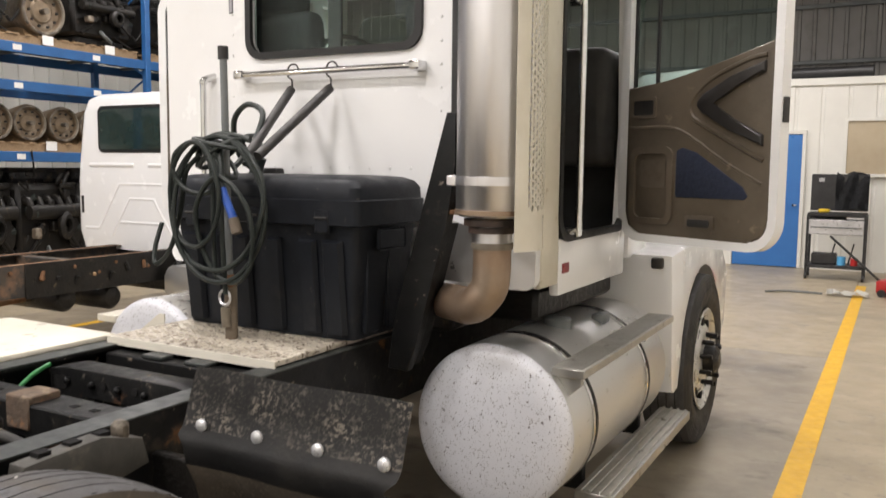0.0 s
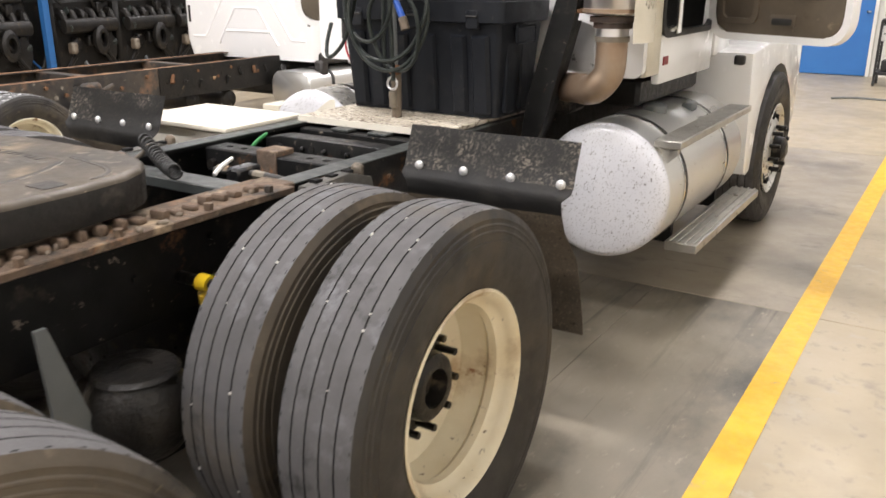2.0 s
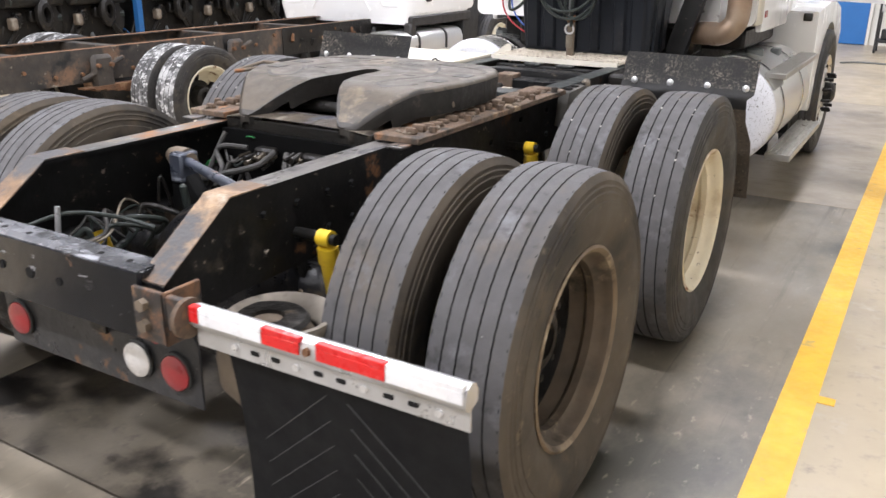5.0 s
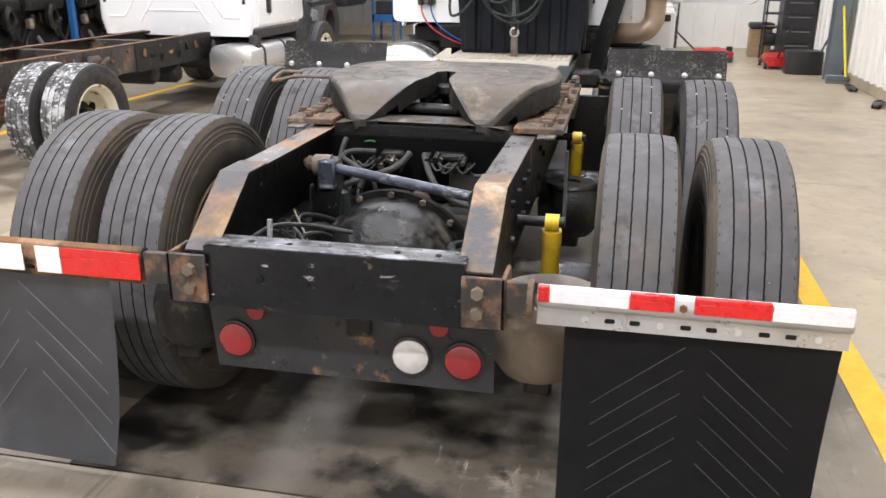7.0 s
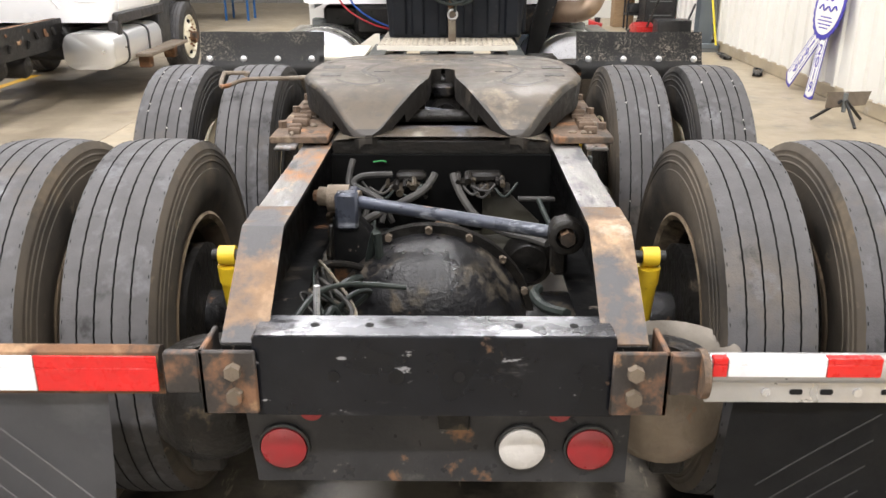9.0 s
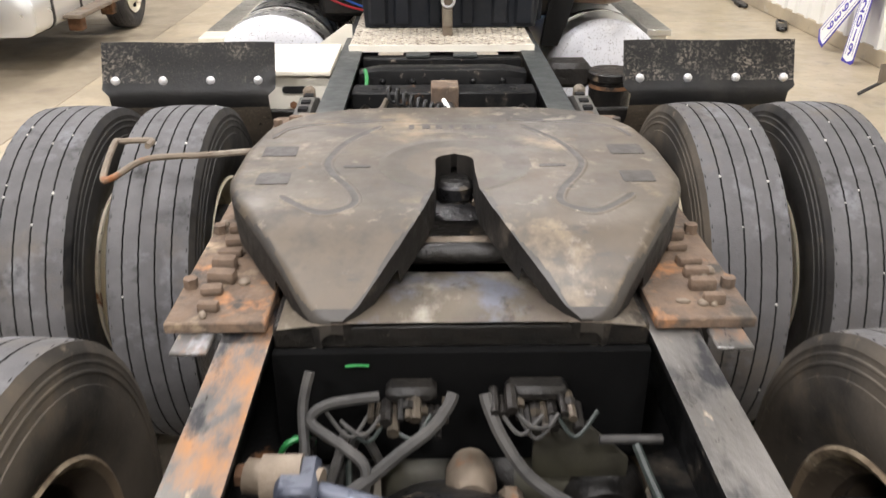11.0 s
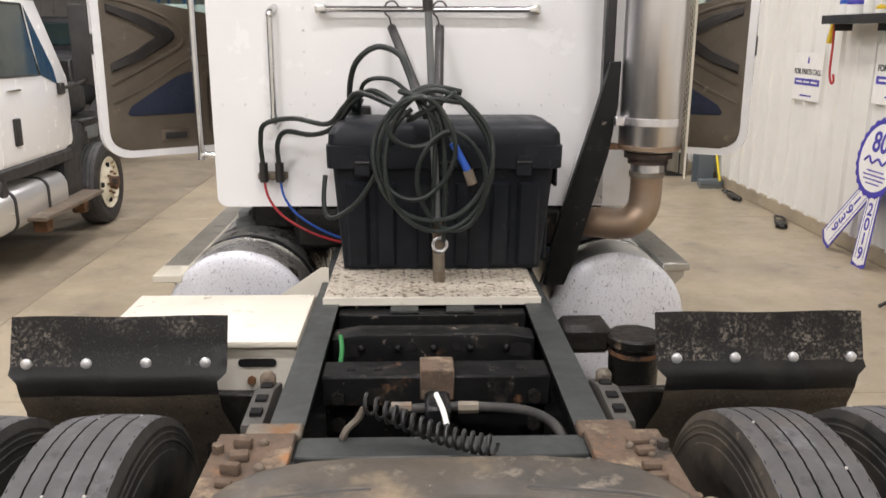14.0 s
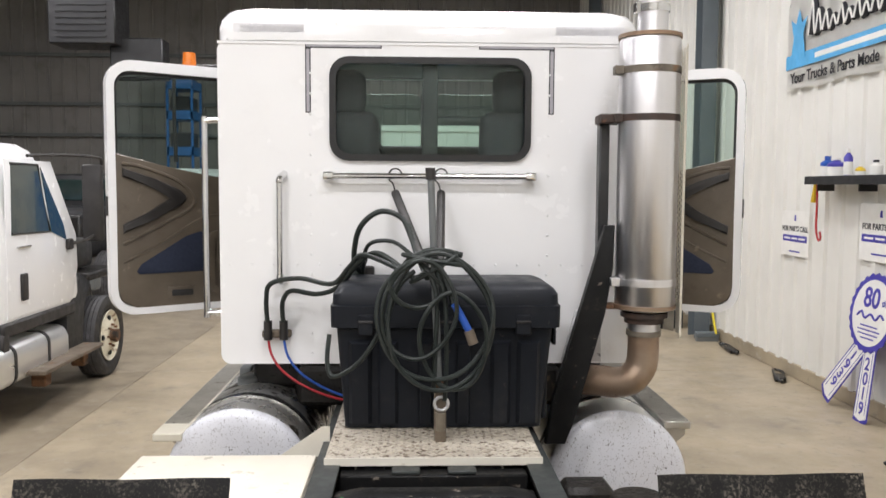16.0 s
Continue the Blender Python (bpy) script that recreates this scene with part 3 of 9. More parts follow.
def tyre_mesh(side, R=TYRE_R, W=TYRE_W, bead=0.292, tread=None, grooves=4, notches=False):
    h = W / 2
    t = h * 0.84
    prof, slots = [], []

    def add(u, r, slot):
        prof.append((u, r))
        slots.append(slot)
    for u, r in ((-0.74, bead - 0.012), (-0.80, bead + 0.012), (-0.93, bead + 0.05), (-1.0, R * 0.76), (-0.985, R * 0.83), (-0.965, R * 0.833), (-0.962, R * 0.868), (-0.975, R * 0.872), (-0.972, R * 0.880), (-0.953, R * 0.884), (-0.946, R * 0.903), (-0.955, R * 0.907), (-0.950, R * 0.914), (-0.932, R * 0.918), (-0.920, R * 0.937), (-0.926, R * 0.941), (-0.915, R * 0.948), (-0.90, R * 0.955)):
        add(u * h, r, 2)
    edges = [len(prof)]
    add(-t, R * 0.985, 0)
    n = grooves
    marks = []
    for i in range(n):
        c = -t + 2 * t * (i + 1) / (n + 1)
        crown = R - 0.006 * (c / t) ** 2
        for du, dr, s in ((-0.0023, 0, 1), (-0.0017, -0.009, 1), (0.0017, -0.009, 1), (0.0023, 0, 0)):
            marks.append(len(prof))
            add(c + du, crown + dr, s)
    edges.append(len(prof))
    add(t, R * 0.985, 2)
    for u, r in ((0.90, R * 0.955), (0.915, R * 0.948), (0.926, R * 0.941), (0.920, R * 0.937), (0.932, R * 0.918), (0.950, R * 0.914), (0.955, R * 0.907), (0.946, R * 0.903), (0.953, R * 0.884), (0.972, R * 0.880), (0.975, R * 0.872), (0.962, R * 0.868), (0.965, R * 0.833), (0.985, R * 0.83), (1.0, R * 0.76), (0.93, bead + 0.05), (0.80, bead + 0.012), (0.74, bead - 0.012)):
        add(u * h, r, 2)
    add(0, bead - 0.02, 2)
    mk = set(marks)

    def wob(i, k):
        if i in edges:
            return (0.0012 if i == edges[0] else -0.0012) if k % 3 == 0 else 0.0
        return (0.0007 if k % 2 else -0.0007) if i in mk else 0.0
    bm = lathe(B(), prof, 180, closed=True, slots=slots, wobble=wob)
    if notches:
        # raised dark patches along both shoulders paint in the shade of open slots
        for k in range(66):
            a = 2 * math.pi * (k + 0.15 * math.sin(k * 2.1)) / 66
            e1, e2 = Vector((0, math.cos(a), math.sin(a))), Vector((0, -math.sin(a), math.cos(a)))
            for s in (-1, 1):
                lo, hi = [], []
                for du, dr in ((-0.005, 0.0008), (0.0075, -0.0215)):
                    for w in (-0.005, 0.005):
                        p = Vector((s * (t + du), 0, 0)) + e1 * (R * 0.985 + dr + 0.0012) + e2 * w
                        hi.append(bm.verts.new(p))
                        lo.append(bm.verts.new(p - e1 * 0.004 - Vector((s * 0.004, 0, 0))))
                for q in ((hi[0], hi[1], hi[3], hi[2]), (hi[0], hi[1], lo[1], lo[0]), (hi[2], hi[3], lo[3], lo[2]), (hi[0], hi[2], lo[2], lo[0]), (hi[1], hi[3], lo[3], lo[1])):
                    bm.faces.new(q).material_index = 1
    return bm, [tread or M_TREAD, M_GROOVE, side]


def rim_outer(dish):
    """A steel disc wheel seen from its hollow side; +x looks outwards."""
    prof = [(0.082, 0.278), (0.094, 0.298), (0.104, 0.302), (0.108, 0.294), (0.098, 0.280), (0.078, 0.273), (0.060, 0.265), (0.050, 0.251), (0.026, 0.249), (0.014, 0.258), (-0.035, 0.254)]
    prof += [(dish, 0.245), (dish - 0.012, 0.22), (dish - 0.02, 0.17), (dish - 0.016, 0.112), (dish - 0.028, 0.110), (dish - 0.034, 0.17), (dish - 0.028, 0.232), (-0.105, 0.268), (-0.118, 0.302), (-0.10, 0.278)]
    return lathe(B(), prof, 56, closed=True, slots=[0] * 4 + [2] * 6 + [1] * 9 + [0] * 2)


def hub_mesh(x0, x1, r=0.105):
    bm = lathe(B(), [(x0, 0.0), (x0, r * 1.5), (x0 + 0.02, r * 1.5), (x0 + 0.025, r), (x1 - 0.01, r * 0.92), (x1, r * 0.78), (x1, r * 0.55), (x1 - 0.05, r * 0.5), (x1 - 0.05, 0.0)], 24)
    return bm


def dual_wheels():
    """Four pairs of rear tyres; built once for each finish and set on both axles."""
    made = {}
    rng = random.Random(31)
    for row, ay in enumerate(AXLES):
        for sx in (1, -1):
            for where, cx in (("outer", 1.113), ("inner", 0.790)):
                key = (row, where, sx if row == 0 and where == "inner" else 0)
                rot = 0 if (sx > 0) == (where == "outer") else 180
                m = pose(sx * cx, ay, TYRE_R - 0.006 - 0.008 * row, 37 * row + 61 * (sx > 0), 0, rot)
                if key in made:
                    again(made[key], m, truck)
                    continue
                # rear-axle disc and well are darkened: shade of the deep dish painted in
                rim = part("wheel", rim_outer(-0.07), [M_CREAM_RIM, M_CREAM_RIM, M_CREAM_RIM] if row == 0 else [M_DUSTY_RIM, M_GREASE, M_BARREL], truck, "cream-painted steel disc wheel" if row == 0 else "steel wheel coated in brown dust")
                bm, mats = tyre_mesh(M_SIDEWALL if row == 0 and (where == "outer" or sx < 0) else M_DUST_SIDEWALL, TYRE_R - 0.008 * row, notches=True)
                tyre = part("tyre", bm, mats, rim, "ribbed black truck tyre with a dusty grey tread", 30)
                if row == 0:
                    for k in range(16):
                        a = rng.uniform(0, 6.283)
                        u = TYRE_W / 2 * 0.84 * (-1 + 2 * rng.choice((1, 2, 3, 4)) / 5)
                        part("pebble", ball(B(), (u, (TYRE_R - 0.003) * math.cos(a), (TYRE_R - 0.003) * math.sin(a)), rng.uniform(0.0028, 0.0045), 6), M_PEBBLE, tyre)
                if where == "outer":
                    part("hub", hub_mesh(-0.10, 0.0), M_GREASE, rim, "greasy black hub with wheel studs")
                    for i in range(10):
                        q = 2 * math.pi * i / 10
                        part("stud", rod(B(), (-0.09, 0.137 * math.cos(q), 0.137 * math.sin(q)), (-0.015, 0.137 * math.cos(q), 0.137 * math.sin(q)), 0.011, 8), M_GREASE, rim)
                else:
                    part("brake_drum", lathe(B(), [(-0.09, 0.0), (-0.09, 0.205), (0.10, 0.21), (0.11, 0.19), (0.11, 0.0)], 32), M_GREASE, rim, "greasy dark brake drum")
                rim.matrix_basis = m
                made[key] = rim


def frame_rails():
    for s in (-1, 1):
        bm = B()
        o, i = s * 0.425, s * 0.337
        prof = [(o, 0.955), (o, 0.69), (i, 0.69), (i, 0.70), (o - s * 0.010, 0.70), (o - s * 0.010, 0.945), (i, 0.945), (i, 0.955)]
        # the web and flanges run level, then drop towards the tail
        stations = [(4.9, 0.0), (-1.12, 0.0), (-1.36, -0.165)]
        rings = []
        for y, dz in stations:
            rings.append([bm.verts.new((x, y, z + (dz if z > 0.8 else dz * 0.15))) for x, z in prof])
        for a, b in zip(rings, rings[1:]):
            for k in range(8):
                f = bm.faces.new((a[k], a[(k + 1) % 8], b[(k + 1) % 8], b[k]))
                f.material_index = 1 if k == 7 else 0
        bm.faces.new(rings[0])
        bm.faces.new(rings[-1][::-1])
        rail = part("chassis_rail", bm, [M_FRAME, M_RAIL_TOP], truck, "black steel chassis rail with a worn, rust-streaked top")
        part("front_flange", box(B(), (min(o, i), 0.92, 0.9555), (max(o, i), 2.9, 0.9595)), M_RAIL_FRONT, rail, "cleaner dark-green-black flange top")
        # rusty cap where the rail starts to slope down
        cap = B()
        x0, x1 = min(o, i) - 0.002, max(o, i) + 0.002
        for (ya, za), (yb, zb) in (((-0.98, 0.9575), (-1.12, 0.9575)), ((-1.12, 0.9575), (-1.36, 0.793))):
            q = [cap.verts.new(p) for p in ((x0, ya, za), (x1, ya, za), (x1, yb, zb), (x0, yb, zb))]
            w = [cap.verts.new(p.co + Vector((0, 0, 0.003))) for p in q]
            cap.faces.new(w)
            for k in range(4):
                cap.faces.new((q[k], q[(k + 1) % 4], w[(k + 1) % 4], w[k]))
        part("rust_scale", cap, M_ORANGE_RUST, rail, "flaking orange rust on the rail end")
        for y in (-1.0, -0.86, -0.72, -0.60, -0.2, -0.05, 0.35, 0.62, 0.9, 1.1, 1.5, 1.62, 1.8):
            for z in (0.77, 0.88) if int(y * 100) % 2 == 0 else (0.83,):
                part("rail_bolt", rod(B(), (o, y, z), (o + s * 0.013, y, z), 0.012, 6), M_FRAME, rail)


def tail_end():
    beam = B()
    prism(beam, [(-1.385, 0.645), (-1.30, 0.645), (-1.30, 0.66), (-1.373, 0.66), (-1.373, 0.805), (-1.285, 0.805), (-1.285, 0.82), (-1.385, 0.82)], 0.72, shifted(FACE_SIDE, -0.36, 0, 0), 0.004)
    tail = part("tail_beam", beam, [M_BEAM], truck, "dented black steel channel closing the chassis")
    # scraped strip, made paler to carry the flange's glare in its colour
    part("worn_top", box(B(), (-0.355, -1.380, 0.8205), (0.355, -1.29, 0.8235)), M_SCRAPED_GLARE, tail, "scraped top flange with its glare painted in")
    for x in (-0.20, -0.075, 0.05):
        part("beam_hole", rod(B(), (x, -1.388, 0.735), (x, -1.380, 0.735), 0.012 if x != -0.075 else 0.016, 12), M_GROOVE, tail)
    for x in (-0.24, -0.13, 0.17, 0.28):
        part("flange_hole", rod(B(), (x, -1.335, 0.8225), (x, -1.335, 0.8250), 0.009, 10), M_GROOVE, tail)
    for s in (-1, 1):
        bm = B()
        box(bm, (s * 0.352, -1.398, 0.655), (s * 0.465, -1.386, 0.795), 0.003)
        box(bm, (s * 0.453, -1.398, 0.655), (s * 0.465, -1.28, 0.795), 0.003)
        br = part("tail_bracket", bm, M_BRACKET, truck, "rusty corner bracket with two bolts")
        for z in (0.70, 0.755):
            part("bolt", rod(B(), (s * 0.395, -1.398, z), (s * 0.395, -1.416, z), 0.017, 6), M_BROWN_DIRT, br)
        part("spread_arm", box(B(), (s * 0.466, -1.395, 0.70), (s * 0.535, -1.375, 0.79), 0.003), M_BRACKET, br)
        if s > 0:
            part("end_collar", rod(B(), (0.522, -1.385, 0.745), (0.536, -1.385, 0.745), 0.050, 24), M_TAN_RUST, br, "weathered rusty end collar")
    plate = part("light_plate", prism(B(), [(-0.40, 0.405), (0.425, 0.405), (0.425, 0.59), (0.40, 0.640), (-0.415, 0.640), (-0.415, 0.59)], 0.006, shifted(FACE_BACK, 0, -1.268, 0)), M_LIGHT_PLATE, truck, "scuffed black light plate with rust specks")
    for x, m, r, lab in ((-0.335, M_LENS_RED, 0.052, "round red tail lamp"), (0.190, M_LENS_WHITE, 0.052, "round clear reversing lamp"), (0.340, M_LENS_RED, 0.052, "round red tail lamp")):
        lamp_ob = part("tail_lamp", lathe(B(), [(-1.275, r * 1.12), (-1.284, r * 1.12), (-1.286, r * 1.02), (-1.275, r * 1.02)], 28, "y", (x, 0, 0.498), True), M_STRAP, plate, "black rubber lamp grommet")
        part("lens", lathe(B(), [(-1.276, r), (-1.288, r * 0.97), (-1.295, r * 0.7), (-1.298, r * 0.25), (-1.298, 0.0)], 28, "y", (x, 0, 0.498)), m, plate, lab)
    for x in (-0.27, 0.27):
        part("reflector", rod(B(), (x, -1.274, 0.592), (x, -1.282, 0.592), 0.026, 16), M_LENS_RED, plate, "small red reflector")
    part("plate_bracket", box(B(), (0.005, -1.286, 0.545), (0.075, -1.275, 0.60), 0.003), M_GREASE, plate)
    for s in (-1, 1):
        a, b = s * 0.545, s * (1.285 if s > 0 else 1.34)
        bm = B()
        rows = [(-1.345, 0.735), (-1.345, 0.76), (-1.355, 0.777), (-1.372, 0.783), (-1.388, 0.775), (-1.395, 0.757), (-1.395, 0.738), (-1.385, 0.725), (-1.375, 0.72), (-1.375, 0.675), (-1.371, 0.675), (-1.371, 0.725), (-1.355, 0.73)]
        m = Matrix(((0, 0, 1, a), (1, 0, 0, 0), (0, 1, 0, 0.012 if s < 0 else 0), (0, 0, 0, 1)))
        prism(bm, rows, b - a, m)
        bar = part("flap_bar", bm, M_ALUM if s > 0 else M_RUST, truck, "aluminium mudflap bar with red and white tape" if s > 0 else "rusty mudflap bar with red and white tape")
        cuts = [(0.0, 0.03, 1), (0.03, 0.223, 0), (0.223, 0.331, 1), (0.375, 0.554, 1), (0.554, 0.735, 0)] if s > 0 else [(0.0, 0.245, 1), (0.245, 0.325, 0), (0.365, 0.46, 0), (0.46, 0.60, 1), (0.60, 0.79, 0)]
        for u0, u1, red in cuts:
            zo = 0.012 if s < 0 else 0.0
            xa, xb = sorted((a + s * (u0 + 0.002), a + s * u1))
            bm = B()
            box(bm, (xa, -1.3990, 0.745 + zo), (xb, -1.3955, 0.772 + zo), 0.001)
            if s > 0:
                box(bm, (xa, -1.3985, 0.772), (xb, -1.380, 0.7855), 0.001)
            else:
                box(bm, (xa, -1.3990, 0.706), (xb, -1.3955, 0.757), 0.001)
            part("reflective_tape", bm, M_TAPE_RED if red else M_TAPE_WHITE, bar, "red reflective tape" if red else "white reflective tape")
        if s > 0:
            part("tape_bolt", rod(B(), (a + 0.352, -1.394, 0.758), (a + 0.352, -1.403, 0.758), 0.010, 6), M_RUST, bar, "rusty bolt between the tapes")
        for k in range(10):
            x = a + s * (0.12 + 0.061 * k)
            zb = 0.699 + (0.012 if s < 0 else 0)
            if k % 3 == 0:
                part("flap_bolt", rod(B(), (x, -1.376, zb), (x, -1.381, zb), 0.009, 8), M_ZINC, bar)
            else:
                part("flap_slot", prism(B(), rounded(x - 0.013, x + 0.013, zb - 0.006, zb + 0.006, 0.004, 3), 0.003, shifted(FACE_BACK, 0, -1.3735, 0)), M_GROOVE, bar)
        # hanging rubber flap, bowed backwards
        x0, x1 = (0.615, 1.275) if s > 0 else (-1.33, -0.665)
        bm = B()
        grid = []
        for i in range(13):
            t = i / 12
            skew = (0.0, 0.0) if s > 0 else (0.02 * t, 0.085 * t)
            grid.append([bm.verts.new((x0 - skew[0] + (x1 - x0 - skew[1] + skew[0]) * j / 10, -1.362 + 0.05 * math.sin(2.2 * t) + 0.008 * math.cos(3 * j / 10) - 0.05 * max(0, t - 0.75), 0.70 - 0.655 * t)) for j in range(11)])
        for i in range(12):
            for j in range(10):
                bm.faces.new((grid[i][j], grid[i][j + 1], grid[i + 1][j + 1], grid[i + 1][j]))
        bmesh.ops.solidify(bm, geom=list(bm.faces), thickness=0.009)
        flap = part("rear_mudflap", bm, M_FLAP if s > 0 else M_FLAP_SHEEN, truck, "grey-black rubber mudflap moulded with chevrons")
        xm = (x0 + x1) / 2
        for k in range(5 if s < 0 else 7):
            for sg in (-1, 1):
                zt = 0.66 - 0.105 * k if s < 0 else 0.64 - 0.07 * k
                fall = 0.26 if s < 0 else 0.20
                if zt - fall < 0.06:
                    continue

                def flap_y(x, z):
                    tt = (0.70 - z) / 0.655
                    return -1.366 + 0.05 * math.sin(2.2 * tt) + 0.008 * math.cos(3 * (x - x0) / (x1 - x0)) - 0.008
                pts = [(xm + sg * (0.03 + 0.22 * q), flap_y(xm + sg * (0.03 + 0.22 * q), zt - fall * q), zt - fall * q) for q in (0, 0.2, 0.4, 0.6, 0.8, 1)]
                part("chevron", tube(B(), pts, 0.0015, 5, 1, False, False), M_CHEVRON if s > 0 else M_CHEVRON_PALE, flap)


# fifth wheel
G_CURVE = [(0.171, 0.355), (0.243, 0.238), (0.276, 0.107), (0.259, 0.024), (0.214, -0.065), (0.202, -0.125), (0.238, -0.160), (0.285, -0.155), (0.352, -0.09)]
F_CURVE = [(0.14, 0.40), (0.21, 0.392), (0.33, 0.37), (0.40, 0.33), (0.425, 0.26)]


PADS = ((0.352, 0.428, 0.135, 0.200), (0.345, 0.412, -0.035, 0.028), (0.182, 0.24, 0.058, 0.074))


def plate_outer(y):
    table = [(-0.37, 0.250), (-0.364, 0.262), (-0.345, 0.282), (-0.25, 0.350), (-0.177, 0.400), (-0.10, 0.442), (-0.04, 0.462), (0.02, 0.474), (0.20, 0.474), (0.34, 0.455), (0.42, 0.415), (0.47, 0.365), (0.50, 0.29), (0.512, 0.20)]
    for (y0, w0), (y1, w1) in zip(table, table[1:]):
        if y <= y1:
            return w0 + (w1 - w0) * (y - y0) / (y1 - y0)
    return table[-1][1]


def plate_inner(y):
    if y >= 0.148:
        return 0.0
    if y >= 0.106:
        return math.sqrt(max(0.0, 0.042 ** 2 - (y - 0.106) ** 2))
    if y >= 0.03:
        return 0.042
    edge = [(0.03, 0.042), (-0.06, 0.046), (-0.15, 0.066), (-0.20, 0.086), (-0.25, 0.113), (-0.30, 0.146), (-0.35, 0.182), (-0.38, 0.222)]
    for (y0, w0), (y1, w1) in zip(edge, edge[1:]):
        if y >= y1:
            return w0 + (w1 - w0) * (y0 - y) / (y0 - y1)
    return edge[-1][1]


def plate_z(x, y):
    z = 1.118
    if y < -0.03:
        z -= 0.010 * (-0.03 - y) / 0.19
    if y < -0.15:
        z -= 0.108 * ((-0.15 - y) / 0.22) ** 1.6
    x = abs(x)
    if x < 0.146:
        e = min(0.146 - x, y - 0.303, 0.37 - y)
        z += 0.002 * max(0, min(1, e / 0.004))
    r = math.hypot(x, y - 0.09)
    z -= 0.002 * max(0, min(1, (0.168 - r) / 0.01))
    edge = plate_outer(y) - x
    z -= 0.016 * max(0, 1 - edge / 0.02) ** 2
    return z


def fifth_wheel():
    bm = B()
    ny, nx = 150, 56
    rows = {1: [], -1: []}
    ys = [-0.37 + 0.882 * j / ny for j in range(ny + 1)]
    for s in (1, -1):
        for y in ys:
            a, b = plate_inner(y), plate_outer(y)
            rows[s].append([bm.verts.new((s * (a + (b - a) * i / nx), y, plate_z(a + (b - a) * i / nx, y))) for i in range(nx + 1)])
        for j in range(ny):
            for i in range(nx):
                bm.faces.new((rows[s][j][i], rows[s][j][i + 1], rows[s][j + 1][i + 1], rows[s][j + 1][i]))

    def skirt(line, drop, inset):
        low = []
        for v in line:
            dz = drop * (0.55 if v.co.y < -0.25 else 1.0)
            low.append(bm.verts.new((v.co.x * inset, v.co.y, v.co.z - dz)))
        for k in range(len(line) - 1):
            bm.faces.new((line[k], line[k + 1], low[k + 1], low[k]))
    for s in (1, -1):
        skirt([r[-1] for r in rows[s]], 0.085, 0.985)
        skirt([r[0] for r, y in zip(rows[s], ys) if y < 0.150], 0.075, 1.0)
        skirt(rows[s][0], 0.05, 1.0)
    skirt(rows[-1][-1][::-1] + rows[1][-1][1:], 0.075, 0.98)
    for f in bm.faces:
        c = f.calc_center_median()
        x = abs(c.x)
        # side faces below the plate edge take the darker tone
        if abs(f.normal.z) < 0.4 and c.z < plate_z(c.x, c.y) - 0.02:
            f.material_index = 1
        elif c.y < -0.352 or (c.y < -0.06 and min(plate_outer(c.y) - x, x - plate_inner(c.y)) < 0.007 + 0.005 * math.sin(41 * c.y + 5 * c.x) + 0.03 * max(0, -0.22 - c.y)):
            f.material_index = 3
        elif 0.108 < math.hypot(x, c.y - 0.09) < 0.166:
            f.material_index = 4
        elif math.hypot(x, c.y - 0.09) < 0.108:
            f.material_index = 2
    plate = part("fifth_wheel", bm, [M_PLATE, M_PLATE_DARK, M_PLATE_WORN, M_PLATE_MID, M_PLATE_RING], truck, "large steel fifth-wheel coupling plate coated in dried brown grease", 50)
    for s in (-1, 1):
        for curve, half in ((G_CURVE, 0.0165), (F_CURVE, 0.011)):
            line = smooth_path([(s * x, y, 0.0) for x, y in curve], 8)
            bm = B()
            rows2 = []
            for k, p in enumerate(line):
                a, b = Vector(line[max(0, k - 1)]), Vector(line[min(len(line) - 1, k + 1)])
                nrm = Vector((-(b - a).y, (b - a).x, 0)).normalized()
                h = half * min(1.0, 0.3 + 0.35 * min(k, len(line) - 1 - k))
                rows2.append([bm.verts.new((p[0] + nrm.x * h * q, p[1] + nrm.y * h * q, plate_z(p[0] + nrm.x * h * q, p[1] + nrm.y * h * q) + dz)) for q, dz in ((-1.0, -0.0015), (-0.72, 0.0016), (-0.40, 0.0006), (0.40, 0.0006), (0.72, 0.0016), (1.0, -0.0015))])
            for a, b in zip(rows2, rows2[1:]):
                for q in range(5):
                    f = bm.faces.new((a[q], a[q + 1], b[q + 1], b[q]))
                    f.material_index = 1 if q == 2 else 0
            bmesh.ops.recalc_face_normals(bm, faces=list(bm.faces))
            if sum(f.normal.z for f in bm.faces) < 0:
                bmesh.ops.reverse_faces(bm, faces=list(bm.faces))
            part("grease_groove", bm, [M_PLATE, M_PLATE_MID], plate, "shallow grease groove filled with dark grease", 50)
        for x0, x1, y0, y1 in PADS:
            a, b = sorted((s * x0, s * x1))
            part("stamped_pad", prism(B(), rounded(a, b, y0, y1, 0.006, 3), 0.0016, Matrix.Translation((0, 0, 1.1176))), M_PLATE_MID, plate)
        if s > 0:
            for k, w in enumerate((0.014, 0.020, 0.016, 0.010, 0.020, 0.016, 0.018)):
                x = -0.105 + 0.033 * k
                part("stamped_bar", prism(B(), rounded(x, x + w, 0.322, 0.350, 0.002, 2), 0.0014, Matrix.Translation((0, 0, 1.1196))), M_PLATE_MID, plate)
        bm = B()
        prism(bm, [(-0.10, 0.985), (0.30, 0.985), (0.24, 1.05), (0.17, 1.085), (0.03, 1.085), (-0.04, 1.05)], s * 0.07, shifted(FACE_SIDE, s * 0.335, 0, 0), 0.004)
        part("pivot_bracket", bm, M_BROWN_DIRT, plate, "cast pivot bracket caked with dirt")
